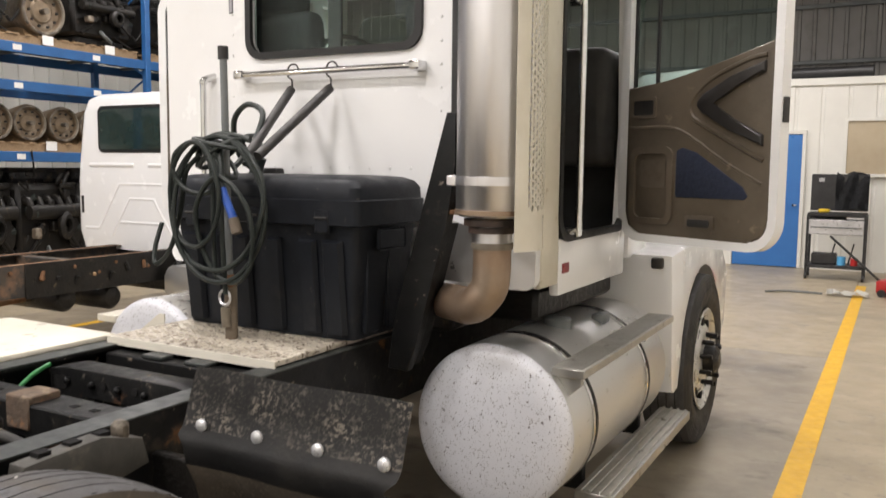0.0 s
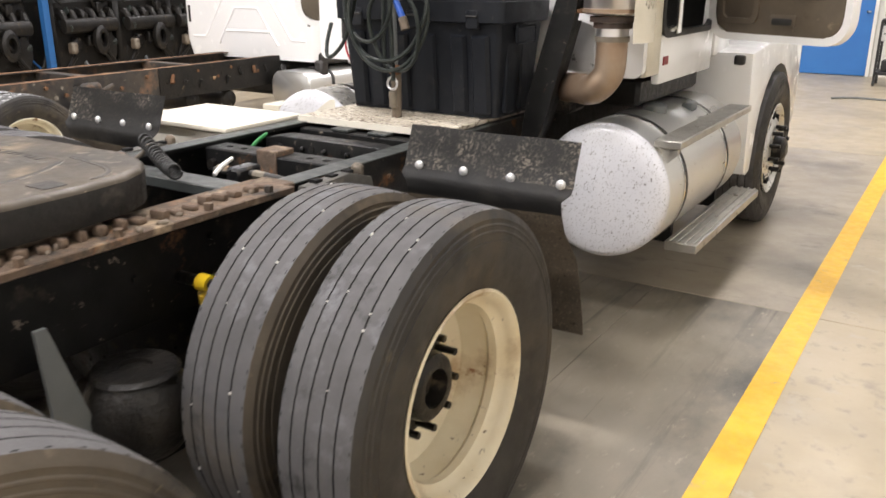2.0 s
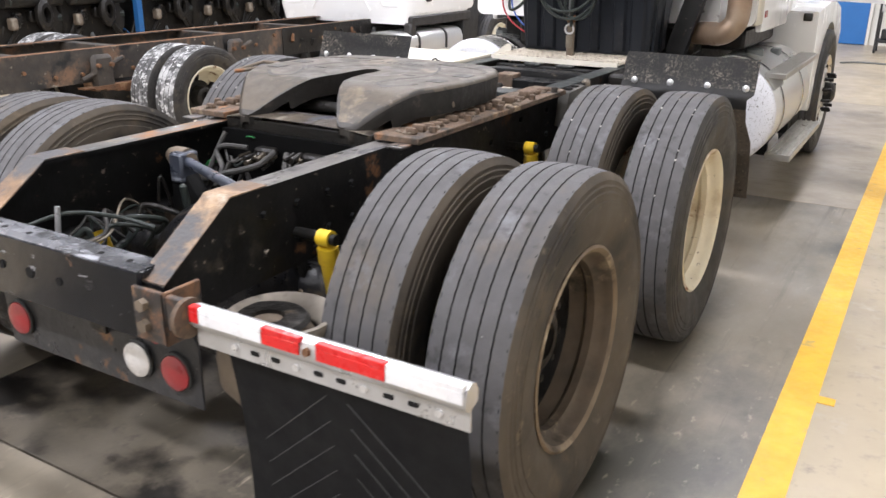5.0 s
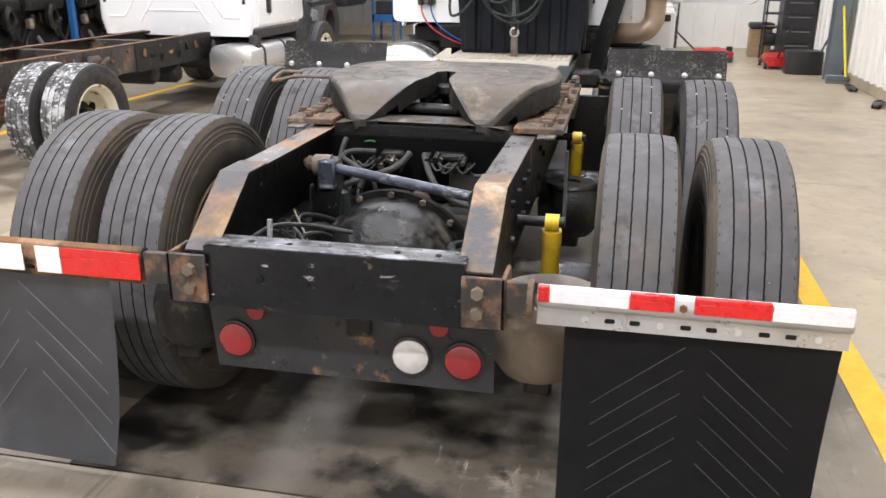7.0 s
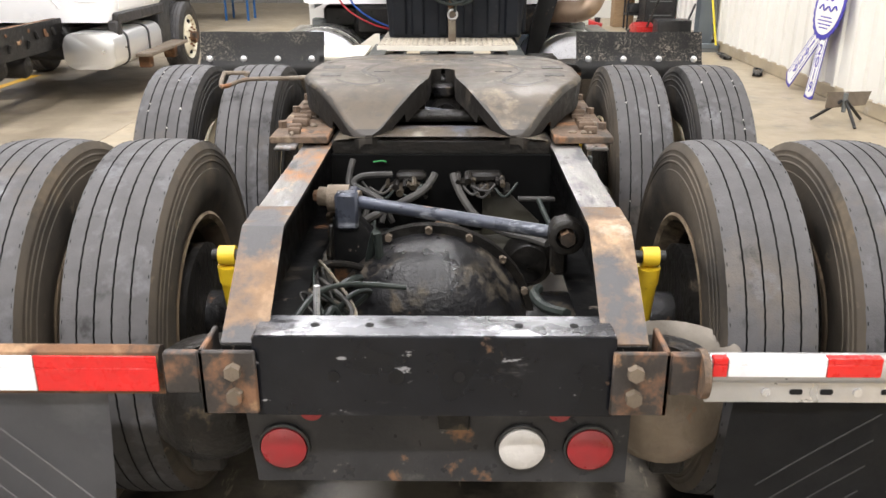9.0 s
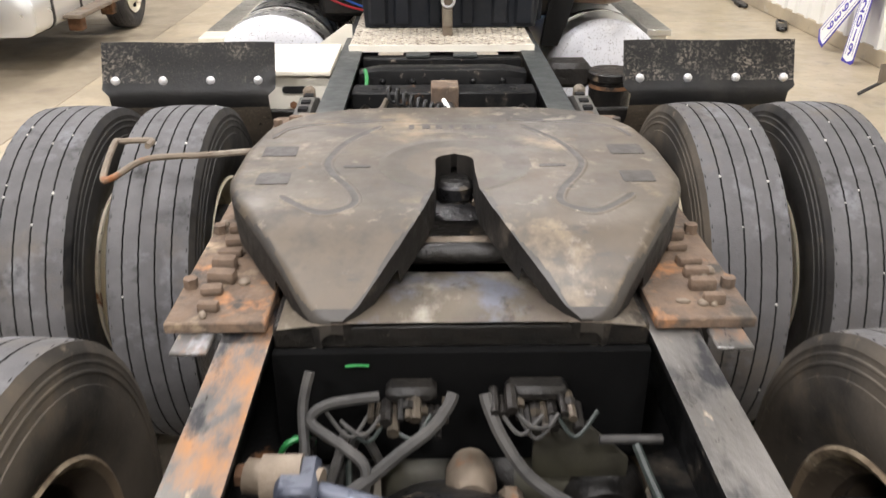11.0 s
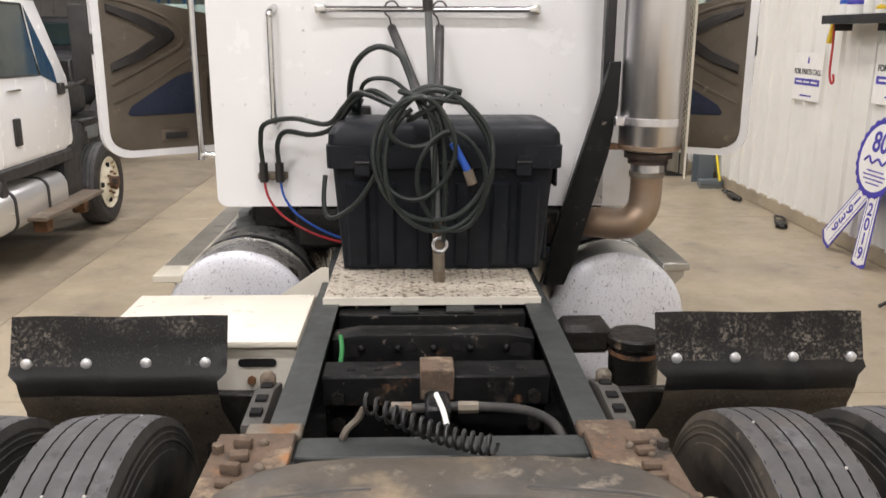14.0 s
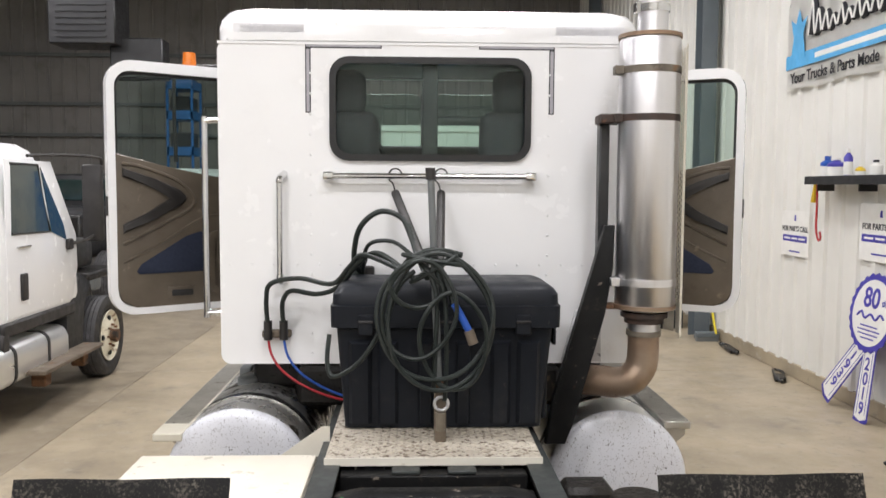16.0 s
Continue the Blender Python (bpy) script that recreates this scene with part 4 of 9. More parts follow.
        part("pivot_pin", rod(B(), (s * 0.40, 0.10, 1.055), (s * 0.466, 0.10, 1.055), 0.015, 12), M_GREASE, plate)
        part("pivot_bolt", rod(B(), (s * 0.44, -0.02, 1.045), (s * 0.462, -0.02, 1.045), 0.012, 10), M_BROWN_DIRT, plate)
        part("plate_rib", box(B(), (s * 0.06, -0.02, 1.0), (s * 0.085, 0.45, 1.108)), M_GREASE, plate)
    part("lock_jaw", box(B(), (-0.04, 0.08, 1.02), (0.04, 0.20, 1.07), 0.01), M_GREASE, plate, "greasy locking jaw")
    part("jaw_collar", lathe(B(), [(1.035, 0.041), (1.060, 0.041), (1.065, 0.030), (1.04, 0.028)], 24, "z", (0, 0.106, 0), True), M_HOUSING, plate)
    part("release_handle", tube(B(), [(-0.44, 0.37, 1.055), (-0.60, 0.345, 1.05), (-0.745, 0.318, 1.05), (-0.79, 0.21, 1.045), (-0.815, 0.205, 1.045), (-0.86, 0.42, 1.055), (-0.845, 0.44, 1.055), (-0.775, 0.445, 1.055), (-0.77, 0.40, 1.055)], 0.0085, 8, 5), M_BROWN_DIRT, plate, "bent steel release handle")
    # slide base
    base = part("slide_base", box(B(), (-0.335, -0.36, 0.930), (0.335, 0.10, 0.975), 0.004), M_GREASE, truck, "dirty steel slider base plate")
    part("cross_tube", rod(B(), (-0.33, -0.12, 1.0), (0.33, -0.12, 1.0), 0.022, 14), M_GREASE, base)
    bm = B()
    rows3 = [[bm.verts.new((-0.325 + 0.65 * i / 20, -0.372 + 0.245 * j / 8, 0.976 + 0.020 * math.sin(math.pi * min(1, (j + 2) / 9)) * (1 - (abs(i - 10) / 10) ** 4))) for i in range(21)] for j in range(9)]
    for a, b in zip(rows3, rows3[1:]):
        for i in range(20):
            bm.faces.new((a[i], a[i + 1], b[i + 1], b[i]))
    bmesh.ops.solidify(bm, geom=list(bm.faces), thickness=0.006)
    part("worn_plate", bm, M_MOTTLED, base, "rubbed plate mottled bare grey and tan", 60)
    part("tan_bar", box(B(), (-0.30, -0.108, 0.972), (0.30, -0.045, 1.006), 0.008, 2), M_BROWN_DIRT, base, "tan dirt-caked cross bar")
    for s in (-1, 1):
        part("rear_ledge", box(B(), (s * 0.435, -0.425, 0.9565), (s * 0.50, -0.361, 0.966), 0.003), M_RAIL_TOP, base, "grey steel tab beside the slide rail")
    # cross plate kept near black, almost without gloss
    part("ledge_web", box(B(), (-0.335, -0.385, 0.70), (0.335, -0.365, 0.934)), M_DEEP_BLACK, base, "deep black cross plate")
    part("front_ledge", box(B(), (-0.345, 0.80, 0.925), (0.355, 0.90, 0.962), 0.004), M_RAIL_FRONT, base, "dark green-grey front ledge of the slider")
    for s in (-1, 1):
        x0, x1 = sorted((s * 0.345, s * 0.525))
        rail = part("slide_rail", box(B(), (x0, -0.36, 0.963), (x1, 0.88, 0.985), 0.003), M_TAN_RUST, base, "rusty slide rail with locking teeth")
        rng = random.Random(5 + s)
        shared = None
        for k in range(21):
            y = -0.31 + 0.056 * k
            m = pose(s * (0.458 + rng.uniform(-0.006, 0.006)), y + rng.uniform(-0.006, 0.006), 0.985, 0, 0, rng.uniform(-12, 12)) @ Matrix.Diagonal((rng.uniform(0.7, 1.1), rng.uniform(0.7, 1.25), rng.uniform(0.45, 1.0), 1))
            if shared is None:
                shared = part("tooth", box(B(), (-0.026, -0.014, -0.004), (0.026, 0.014, 0.028), 0.009, 2), M_TAN_RUST, rail)
                shared.matrix_basis = m
            else:
                again(shared, m, rail)
        for k in range(5):
            y = -0.24 + 0.26 * k + rng.uniform(-0.02, 0.02)
            part("rail_nut", rod(B(), (s * 0.508, y, 0.985), (s * 0.508, y, 1.005), 0.014, 6), M_TAN_RUST, rail)
        clod_mesh = None
        for k in range(26):
            m = Matrix.Translation((s * rng.uniform(0.40, 0.515), rng.uniform(-0.35, 0.86), 0.986)) @ Matrix.Rotation(rng.uniform(0, 6), 4, "Z") @ Matrix.Diagonal((rng.uniform(0.5, 1.2), rng.uniform(0.6, 1.6), rng.uniform(0.5, 1.0), 1))
            if clod_mesh is None:
                clod_mesh = part("dirt_clod", ball(B(), (0, 0, 0.002), 0.011, 7), M_BROWN_DIRT, rail, "clod of dry dirt", 60)
                clod_mesh.matrix_basis = m
            else:
                again(clod_mesh, m, rail)
        part("end_clip", box(B(), (s * 0.335, 0.885, 0.955), (s * 0.47, 0.945, 0.98), 0.006), M_TAN_RUST if s > 0 else M_ZINC2, rail)


M_PLATE = mat("dried_grease_steel", (0.078, 0.060, 0.040), (0.042, 0.034, 0.024), 0.47, metal=0.05, scale=4.2, bump=0.07, bscale=26,
              spots=(((0.21, 0.158, 0.096), 3.2, 0.56, 0.13, 0.36), ((0.030, 0.026, 0.021), 3.4, 0.53, 0.13, 0.55), ((0.20, 0.12, 0.06), 6, 0.675, 0.05, 0.7), ((0.17, 0.14, 0.105), 14, 0.58, 0.1, 0.4), ((0.05, 0.042, 0.034), 22, 0.60, 0.07, 0.5, (0.5, 1.4, 1)), ((0.30, 0.25, 0.18), 40, 0.69, 0.04, 0.5)))
M_PLATE_DARK = mat("dark_plate_side", (0.016, 0.014, 0.012), (0.010, 0.009, 0.008), 0.6, scale=12, bump=0.15, bscale=50, spots=(((0.06, 0.05, 0.04), 7, 0.58, 0.1, 0.7),), spec=0.25)
M_MOTTLED = mat("mottled_bare_plate", (0.20, 0.165, 0.12), (0.12, 0.10, 0.08), 0.45, metal=0.2, scale=7, bump=0.1, bscale=30, stretch=(1, 0.6, 1), spots=(((0.46, 0.42, 0.35), 6, 0.52, 0.12, 0.5), ((0.20, 0.21, 0.25), 5, 0.55, 0.10, 0.35), ((0.05, 0.04, 0.03), 8, 0.58, 0.08, 0.7), ((0.26, 0.13, 0.06), 9, 0.63, 0.06, 0.8)))
M_PLATE_MID = mat("grey_packed_grease", (0.030, 0.025, 0.020), (0.022, 0.019, 0.016), 0.5, scale=9, bump=0.08, bscale=50)
M_TAN_RUST = mat("tan_crusted_rust", (0.145, 0.096, 0.063), (0.072, 0.052, 0.038), 0.85, scale=12, bump=0.3, bscale=70, spots=(((0.36, 0.27, 0.18), 6, 0.53, 0.12, 0.9), ((0.30, 0.14, 0.06), 8, 0.56, 0.10, 0.85), ((0.04, 0.033, 0.027), 11, 0.54, 0.10, 0.8)))
M_BRACKET = mat("rust_eaten_black_plate", (0.025, 0.022, 0.021), (0.05, 0.04, 0.034), 0.6, scale=6, bump=0.15, spots=(((0.20, 0.105, 0.058), 6, 0.50, 0.10, 0.85), ((0.30, 0.18, 0.10), 10, 0.60, 0.08, 0.85)))
M_BEAM = mat("glossy_black_scraped_steel", (0.0065, 0.007, 0.009), (0.011, 0.012, 0.015), 0.17, scale=5, bump=0.22, bscale=7, spec=0.32, spots=(((0.045, 0.044, 0.046), 5, 0.585, 0.08, 0.45, (0.5, 1, 1.6)), ((0.26, 0.26, 0.27), 21, 0.64, 0.02, 0.4, (0.6, 1, 1.5)), ((0.16, 0.09, 0.05), 8, 0.66, 0.05, 0.8)))
M_LIGHT_PLATE = mat("scuffed_black_plate", (0.020, 0.021, 0.024), (0.036, 0.036, 0.038), 0.35, scale=6, bump=0.15, bscale=30, spots=(((0.10, 0.095, 0.085), 5, 0.58, 0.10, 0.6), ((0.20, 0.11, 0.06), 9, 0.63, 0.07, 0.8), ((0.16, 0.15, 0.14), 24, 0.66, 0.05, 0.6)), spec=0.35)
M_CHEVRON = mat("moulded_rubber_rib", (0.046, 0.046, 0.048), (0.030, 0.030, 0.032), 0.55, scale=6)
# rib tone lifted to go with the sheen painted on the left flap
M_CHEVRON_PALE = mat("pale_rubber_rib", (0.19, 0.19, 0.195), (0.12, 0.12, 0.125), 0.55, scale=6)
M_PLATE_WORN = mat("rubbed_plate_steel", (0.084, 0.066, 0.046), (0.058, 0.046, 0.034), 0.42, metal=0.1, scale=4, bump=0.03, bscale=40, spots=(((0.15, 0.115, 0.08), 5, 0.57, 0.12, 0.32),))
M_PLATE_RING = mat("ring_rubbed_grease", (0.064, 0.051, 0.036), (0.046, 0.038, 0.028), 0.42, metal=0.1, scale=5, bump=0.03, bscale=40, spots=(((0.10, 0.08, 0.057), 6, 0.57, 0.14, 0.5),))
M_ORANGE_RUST = mat("orange_rust_scale", (0.22, 0.138, 0.080), (0.13, 0.09, 0.062), 0.8, scale=7, bump=0.15, spots=(((0.42, 0.29, 0.18), 4, 0.53, 0.14, 0.8), ((0.055, 0.053, 0.055), 5, 0.46, 0.10, 0.5), ((0.40, 0.33, 0.25), 9, 0.6, 0.1, 0.7)))
M_SCRAPED_GLARE = mat("scraped_glare_flange", (0.20, 0.205, 0.22), (0.035, 0.036, 0.04), 0.26, metal=0.3, scale=7, bump=0.15, bscale=12, stretch=(0.6, 1, 1), spots=(((0.38, 0.39, 0.42), 8, 0.57, 0.06, 0.25), ((0.012, 0.012, 0.013), 6, 0.53, 0.06, 0.3)))
# paler copy for the left flap: its sheen is put into the colour
M_FLAP_SHEEN = mat("painted_sheen_mudflap", (0.135, 0.137, 0.146), (0.10, 0.102, 0.11), 0.40, scale=3, bump=0.05, spots=(((0.24, 0.24, 0.245), 2, 0.52, 0.2, 0.45),))
M_ZINC2 = mat("worn_grey_brown_steel", (0.22, 0.19, 0.145), (0.12, 0.10, 0.08), 0.5, metal=0.3, scale=8, bump=0.1, spots=(((0.05, 0.042, 0.034), 7, 0.52, 0.1, 0.7), ((0.22, 0.12, 0.06), 5, 0.58, 0.08, 0.8)))


def cross_members():
    cm = part("cross_member", box(B(), (-0.335, 1.30, 0.85), (0.335, 1.42, 0.945), 0.006), M_FRAME, truck, "black box cross-member")
    part("rust_block", box(B(), (-0.048, 1.295, 0.87), (0.052, 1.40, 0.966), 0.004), M_TAN_RUST, cm, "rusty block bolted on the cross-member")
    for x in (-0.285, 0.285):
        for dz in (0.885, 0.80):
            part("cross_bolt", rod(B(), (x, 1.30, dz), (x, 1.275, dz), 0.02, 6), M_GREASE, cm)
    part("web", box(B(), (-0.335, 1.40, 0.70), (0.335, 1.415, 0.86)), M_FRAME, cm)
    # arched member ahead of it
    bm = B()
    arch = [(-0.335, 0.80), (-0.335, 0.93), (-0.25, 0.945), (0.25, 0.945), (0.335, 0.93), (0.335, 0.80), (0.25, 0.80), (0.16, 0.86), (-0.16, 0.86), (-0.25, 0.80)]
    prism(bm, arch, 0.10, shifted(FACE_BACK, 0, 1.74, 0), 0.006)
    am = part("arched_member", bm, M_FRAME, truck, "arched black cross-member")
    for x in (-0.24, -0.12, 0, 0.12, 0.24):
        part("rivet", ball(B(), (x, 1.635, 0.90), 0.013, 8), M_FRAME, am)
    for x in (-0.285, 0.285):
        part("oval_slot", prism(B(), rounded(x - 0.04, x + 0.04, 0.868, 0.915, 0.02, 4), 0.003, shifted(FACE_BACK, 0, 1.641, 0)), M_GROOVE, am)
    for x in (-0.07, 0.075):
        part("round_hole", rod(B(), (x, 1.636, 0.905), (x, 1.642, 0.905), 0.014, 12), M_GROOVE, am)
    for x in (-0.10, 0.10):
        part("deck_tab", box(B(), (x - 0.05, 1.86, 0.942), (x + 0.05, 1.916, 0.955), 0.003), M_RAIL_FRONT, am, "dark deck mounting tab")
    for x in (-0.25, -0.17, 0.17, 0.25):
        part("top_hole", box(B(), (x - 0.012, 1.345, 0.9445), (x + 0.012, 1.365, 0.9475)), M_GROOVE, cm)
    part("deck_support", box(B(), (-0.335, 1.86, 0.86), (0.335, 1.93, 0.94), 0.006), M_FRAME, truck)
    # added dark sheet below the front rails, standing in for shade there
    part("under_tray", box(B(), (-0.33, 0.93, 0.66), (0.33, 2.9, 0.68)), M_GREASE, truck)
    part("gearbox_tail", lathe(B(), [(1.2, 0.0), (1.2, 0.07), (1.5, 0.09), (1.9, 0.14), (2.6, 0.2), (2.6, 0)], 20, "y", (0, 0, 0.72)), M_GREASE, truck, "greasy gearbox and driveshaft")
    # light-coloured hoses and a black coil behind the cross-member
    coil = []
    for k in range(170):
        t = k / 169
        a = 2 * math.pi * 15 * t
        sag = 0.018 * math.sin(math.pi * t)
        coil.append((-0.185 + 0.305 * t ** 0.9 + 0.0085 * math.cos(a), 0.90 - 0.13 * t + 0.020 * math.cos(a), 1.052 - 0.052 * t - sag + 0.022 * math.sin(a)))
    part("coiled_air_line", tube(B(), coil, 0.005, 6, 1, False, False), M_STRAP, truck, "black coiled air line")
    part("steel_pipe", tube(B(), [(-0.14, 1.17, 0.90), (0.05, 1.18, 0.905), (0.22, 1.16, 0.905), (0.30, 1.10, 0.90), (0.33, 1.02, 0.88)], 0.014, 10), M_HOSE_GREY, truck, "grey hose with brass fittings")
    for x in (-0.10, 0.085):
        part("brass_fitting", rod(B(), (x - 0.028, 1.178, 0.904), (x + 0.028, 1.178, 0.904), 0.018, 8), M_ZINC2, truck, "dull brass hose fitting")
    part("tee_fitting", box(B(), (-0.035, 1.12, 0.87), (0.035, 1.24, 0.93), 0.01), M_HOUSING, truck)
    part("white_tube", tube(B(), [(-0.005, 1.13, 0.965), (0.012, 1.06, 0.95), (0.02, 1.02, 0.93)], 0.008, 8), M_PAPER, truck, "short white plastic tube")
    part("elbow_pipe", tube(B(), [(-0.185, 0.91, 1.032), (-0.20, 0.907, 1.005), (-0.225, 0.895, 0.985), (-0.238, 0.885, 0.962)], 0.009, 8), M_ZINC2, truck)
    part("green_air_line", tube(B(), [(-0.305, 1.62, 0.95), (-0.295, 1.55, 0.93), (-0.30, 1.48, 0.88)], 0.008, 8), M_GREEN, truck, "bright green air line")
    for s in (-1, 1):
        hb = part("hanger_bracket", prism(B(), [(0.95, 0.80), (1.32, 0.86), (1.30, 0.93), (1.18, 0.965), (0.98, 0.955)], s * 0.055, shifted(FACE_SIDE, s * 0.445, 0, 0), 0.005), M_HANGER, truck, "dusty grey suspension hanger bracket with slots")
        for y in (1.04, 1.12, 1.2):
            part("slot", box(B(), (s * 0.455, y - 0.016, 0.957), (s * 0.485, y + 0.016, 0.9685)), M_GROOVE, hb)
        part("hanger_knob", box(B(), (s * 0.455, 1.23, 0.93), (s * 0.497, 1.27, 0.985), 0.012), M_ZINC2 if s > 0 else M_BROWN_DIRT, hb)
    can = part("filter_canister", lathe(B(), [(0.76, 0.0), (0.76, 0.082), (0.90, 0.085), (0.905, 0.094), (0.93, 0.094), (0.937, 0.085), (0.937, 0.0)], 28, "z", (0.675, 1.66, 0)), M_GREASE, truck, "black filter canister")
    part("canister_band", lathe(B(), [(0.87, 0.0865), (0.885, 0.0865), (0.885, 0.0845), (0.87, 0.0845)], 28, "z", (0.675, 1.66, 0), True), M_RUST, can)
    part("canister_arm", box(B(), (0.43, 1.66, 0.86), (0.60, 1.80, 0.96), 0.02), M_GREASE, can)
    # battery box with pale lid
    bb = part("battery_box", box(B(), (-1.045, 1.53, 0.60), (-0.43, 1.97, 0.955), 0.012), M_DIRTY_WHITE, truck, "dirty white battery box")
    part("box_lid", box(B(), (-1.06, 1.505, 0.956), (-0.428, 1.985, 0.978), 0.006, 2), M_LID, bb, "cream-white battery box lid")
    part("lid_slot", prism(B(), rounded(-0.62, -0.50, 0.885, 0.912, 0.013), 0.004, shifted(FACE_BACK, 0, 1.529, 0)), M_GROOVE, bb)
    for x in (-0.45, -0.58):
        part("rust_bolt", rod(B(), (x, 1.53, 0.84), (x, 1.515, 0.84), 0.014, 6), M_RUST, bb)
    # deck plate with raised lugs
    deck = part("deck_plate", box(B(), (-0.392, 1.925, 0.962), (0.394, 2.70, 0.984), 0.004), M_DECK, truck, "pale tread-plate deck covered in brown grit")
    shared = None
    for i in range(25):
        for j in range(9):
            m = pose(-0.37 + 0.031 * i, 1.955 + 0.038 * j + (0.019 if i % 2 else 0), 0.984, 0, 0, 45 if (i + j) % 2 else -45)
            if shared is None:
                bm = B()
                prism(bm, [(-0.012, -0.0035), (0.012, -0.0035), (0.012, 0.0035), (-0.012, 0.0035)], 0.0034)
                shared = part("lug", bm, M_LUG, deck)
                shared.matrix_basis = m
            else:
                again(shared, m, deck)
    part("deck_lip", box(B(), (-0.394, 1.919, 0.955), (0.396, 1.926, 0.983)), M_DIRTY_WHITE, deck)


def quarter_flaps():
    for s in (-1, 1):
        x0, x1 = (0.640, 1.256) if s > 0 else (-1.212, -0.600)
        bm = B()
        prof = [(1.348, 1.119), (1.322, 1.05), (1.300, 0.985), (1.282, 0.968), (1.272, 0.945), (1.282, 0.90), (1.31, 0.84), (1.36, 0.74), (1.40, 0.62), (1.43, 0.52), (1.445, 0.45)]
        rows = []
        for j, (y, z) in enumerate(prof):
            nar = 0.05 if 4 <= j <= 6 else 0.0
            rows.append([bm.verts.new((x0 + nar * 0.5 + (x1 - x0 - nar) * i / 12, y + 0.003 * math.sin(i * 0.7), z + 0.0012 * math.sin(i * 0.8 + j))) for i in range(13)])
        for a, b in zip(rows, rows[1:]):
            for i in range(12):
                bm.faces.new((a[i], a[i + 1], b[i + 1], b[i]))
        for f in bm.faces:
            zc = f.calc_center_median().z
            f.material_index = 1 if zc < 0.89 else 2 if zc < 0.985 else 0
        bmesh.ops.solidify(bm, geom=list(bm.faces), thickness=0.010)
        fl = part("front_mudflap", bm, [M_RUBBER, M_RUBBER_DUSTY, M_RUBBER_PLAIN], truck, "black rubber quarter flap splashed with dried mud", 60)
        for k in range(4):
            x = 0.700 + 0.172 * k if s > 0 else -(0.661 + 0.168 * k)
            part("flap_stud", lathe(B(), [(1.302, 0.0155), (1.296, 0.0155), (1.292, 0.010), (1.291, 0.0)], 18, "y", (x, 0, 0.994)), M_ZINC, fl, "bright zinc carriage bolt")
        part("flap_hanger", box(B(), (min(s * 0.44, s * 0.70), 1.375, 0.42), (max(s * 0.44, s * 0.70), 1.405, 0.86), 0.006), M_GREASE, fl, "greasy black hanger plate")
        part("flap_arm", rod(B(), (s * 0.43, 1.41, 0.83), (s * 1.15, 1.41, 0.85), 0.022, 12), M_GREASE, fl)


frame_rails()
dual_wheels()
tail_end()
fifth_wheel()
cross_members()
quarter_flaps()

# ---- cab, tanks, exhaust ----


def cab_shell():
    cab = part("cab", box(B(), (-0.90, 2.80, 1.15), (0.90, 4.30, 1.19), 0.01), M_CAB_DARK, truck, "dark cab floor pan")
    # rear wall with the window opening
    outer = rounded(-0.945, 0.945, 1.15, 2.60, 0.045, 6)
    inner = rounded(-0.437, 0.440, 2.085, 2.520, 0.075, 6)
    bm = ring_panel(B(), outer, inner, 0.045, shifted(FACE_BACK, 0, 2.795, 0))
    wall = part("rear_wall", bm, M_WHITE_PAINT, cab, "white riveted rear cab wall")
    lining = ring_panel(B(), rounded(-0.89, 0.89, 1.20, 2.575, 0.02, 3), rounded(-0.450, 0.453, 2.072, 2.533, 0.085, 3), 0.006, shifted(FACE_BACK, 0, 2.805, 0))
    part("rear_lining", lining, M_CAB_DARK, cab, "dark rear cab lining")
    seal = ring_panel(B(), rounded(-0.450, 0.453, 2.072, 2.533, 0.085, 6), rounded(-0.421, 0.424, 2.102, 2.503, 0.066, 6), 0.02, shifted(FACE_BACK, 0, 2.752, 0))
    part("window_seal", seal, M_SEAL, cab, "black rubber window seal")
    pane = part("rear_window", prism(B(), rounded(-0.425, 0.428, 2.10, 2.505, 0.065, 6), 0.005, shifted(FACE_BACK, 0, 2.775, 0)), M_GLASS, cab, "green-tinted rear window glass")
    pane.visible_shadow = False
    part("seam_strip", box(B(), (-0.944, 2.745, 2.585), (0.944, 2.752, 2.597)), M_WHITE_PAINT, cab)
    shared = None
    spots = [(-0.90 + 0.10 * k, 1.605) for k in range(19)] + [(x, 1.20 + 0.09 * k) for x in (-0.535, 0.535) for k in range(15)] + [(-0.9 + 0.15 * k, 2.605) for k in range(13)]
    for x, z in spots:
        m = Matrix.Translation((x, 2.748, z))
        if shared is None:
            shared = part("rivet", lathe(B(), [(0.0, 0.006), (-0.003, 0.005), (-0.0045, 0.0)], 8, "y"), M_WHITE_PAINT, cab)
            shared.matrix_basis = m
        else:
            again(shared, m, cab)
    # weathered tape marks in two corners
    for s in (-1, 1):
        for lo, hi in (((0.217, 2.570), (0.557, 2.594)), ((0.533, 2.285), (0.557, 2.570))):
            x0, x1 = sorted((s * lo[0], s * hi[0]))
            part("tape_edge", box(B(), (x0, 2.7485, lo[1]), (x1, 2.7505, hi[1])), M_INK, cab)
            part("tape_strip", box(B(), (x0 + 0.005, 2.7465, lo[1] + 0.005), (x1 - 0.005, 2.7492, hi[1] - 0.005)), M_TAPE_GREY, cab, "weathered grey reflective tape")
        x0, x1 = sorted((s * 0.56, s * 0.87))
        part("old_tape", box(B(), (x0, 2.742, 2.635), (x1, 2.7435, 2.675)), M_TAPE_WHITE, cab)
    # roof cap
    bm = B()
    rings = []
    for z, inset in ((2.60, 0.0), (2.665, 0.0), (2.705, 0.012), (2.735, 0.035), (2.752, 0.075), (2.760, 0.14)):
        rings.append([bm.verts.new((x, y, z)) for x, y in rounded(-0.952 + inset, 0.952 - inset, 2.742 + inset, 4.08 - inset, 0.11, 6)])
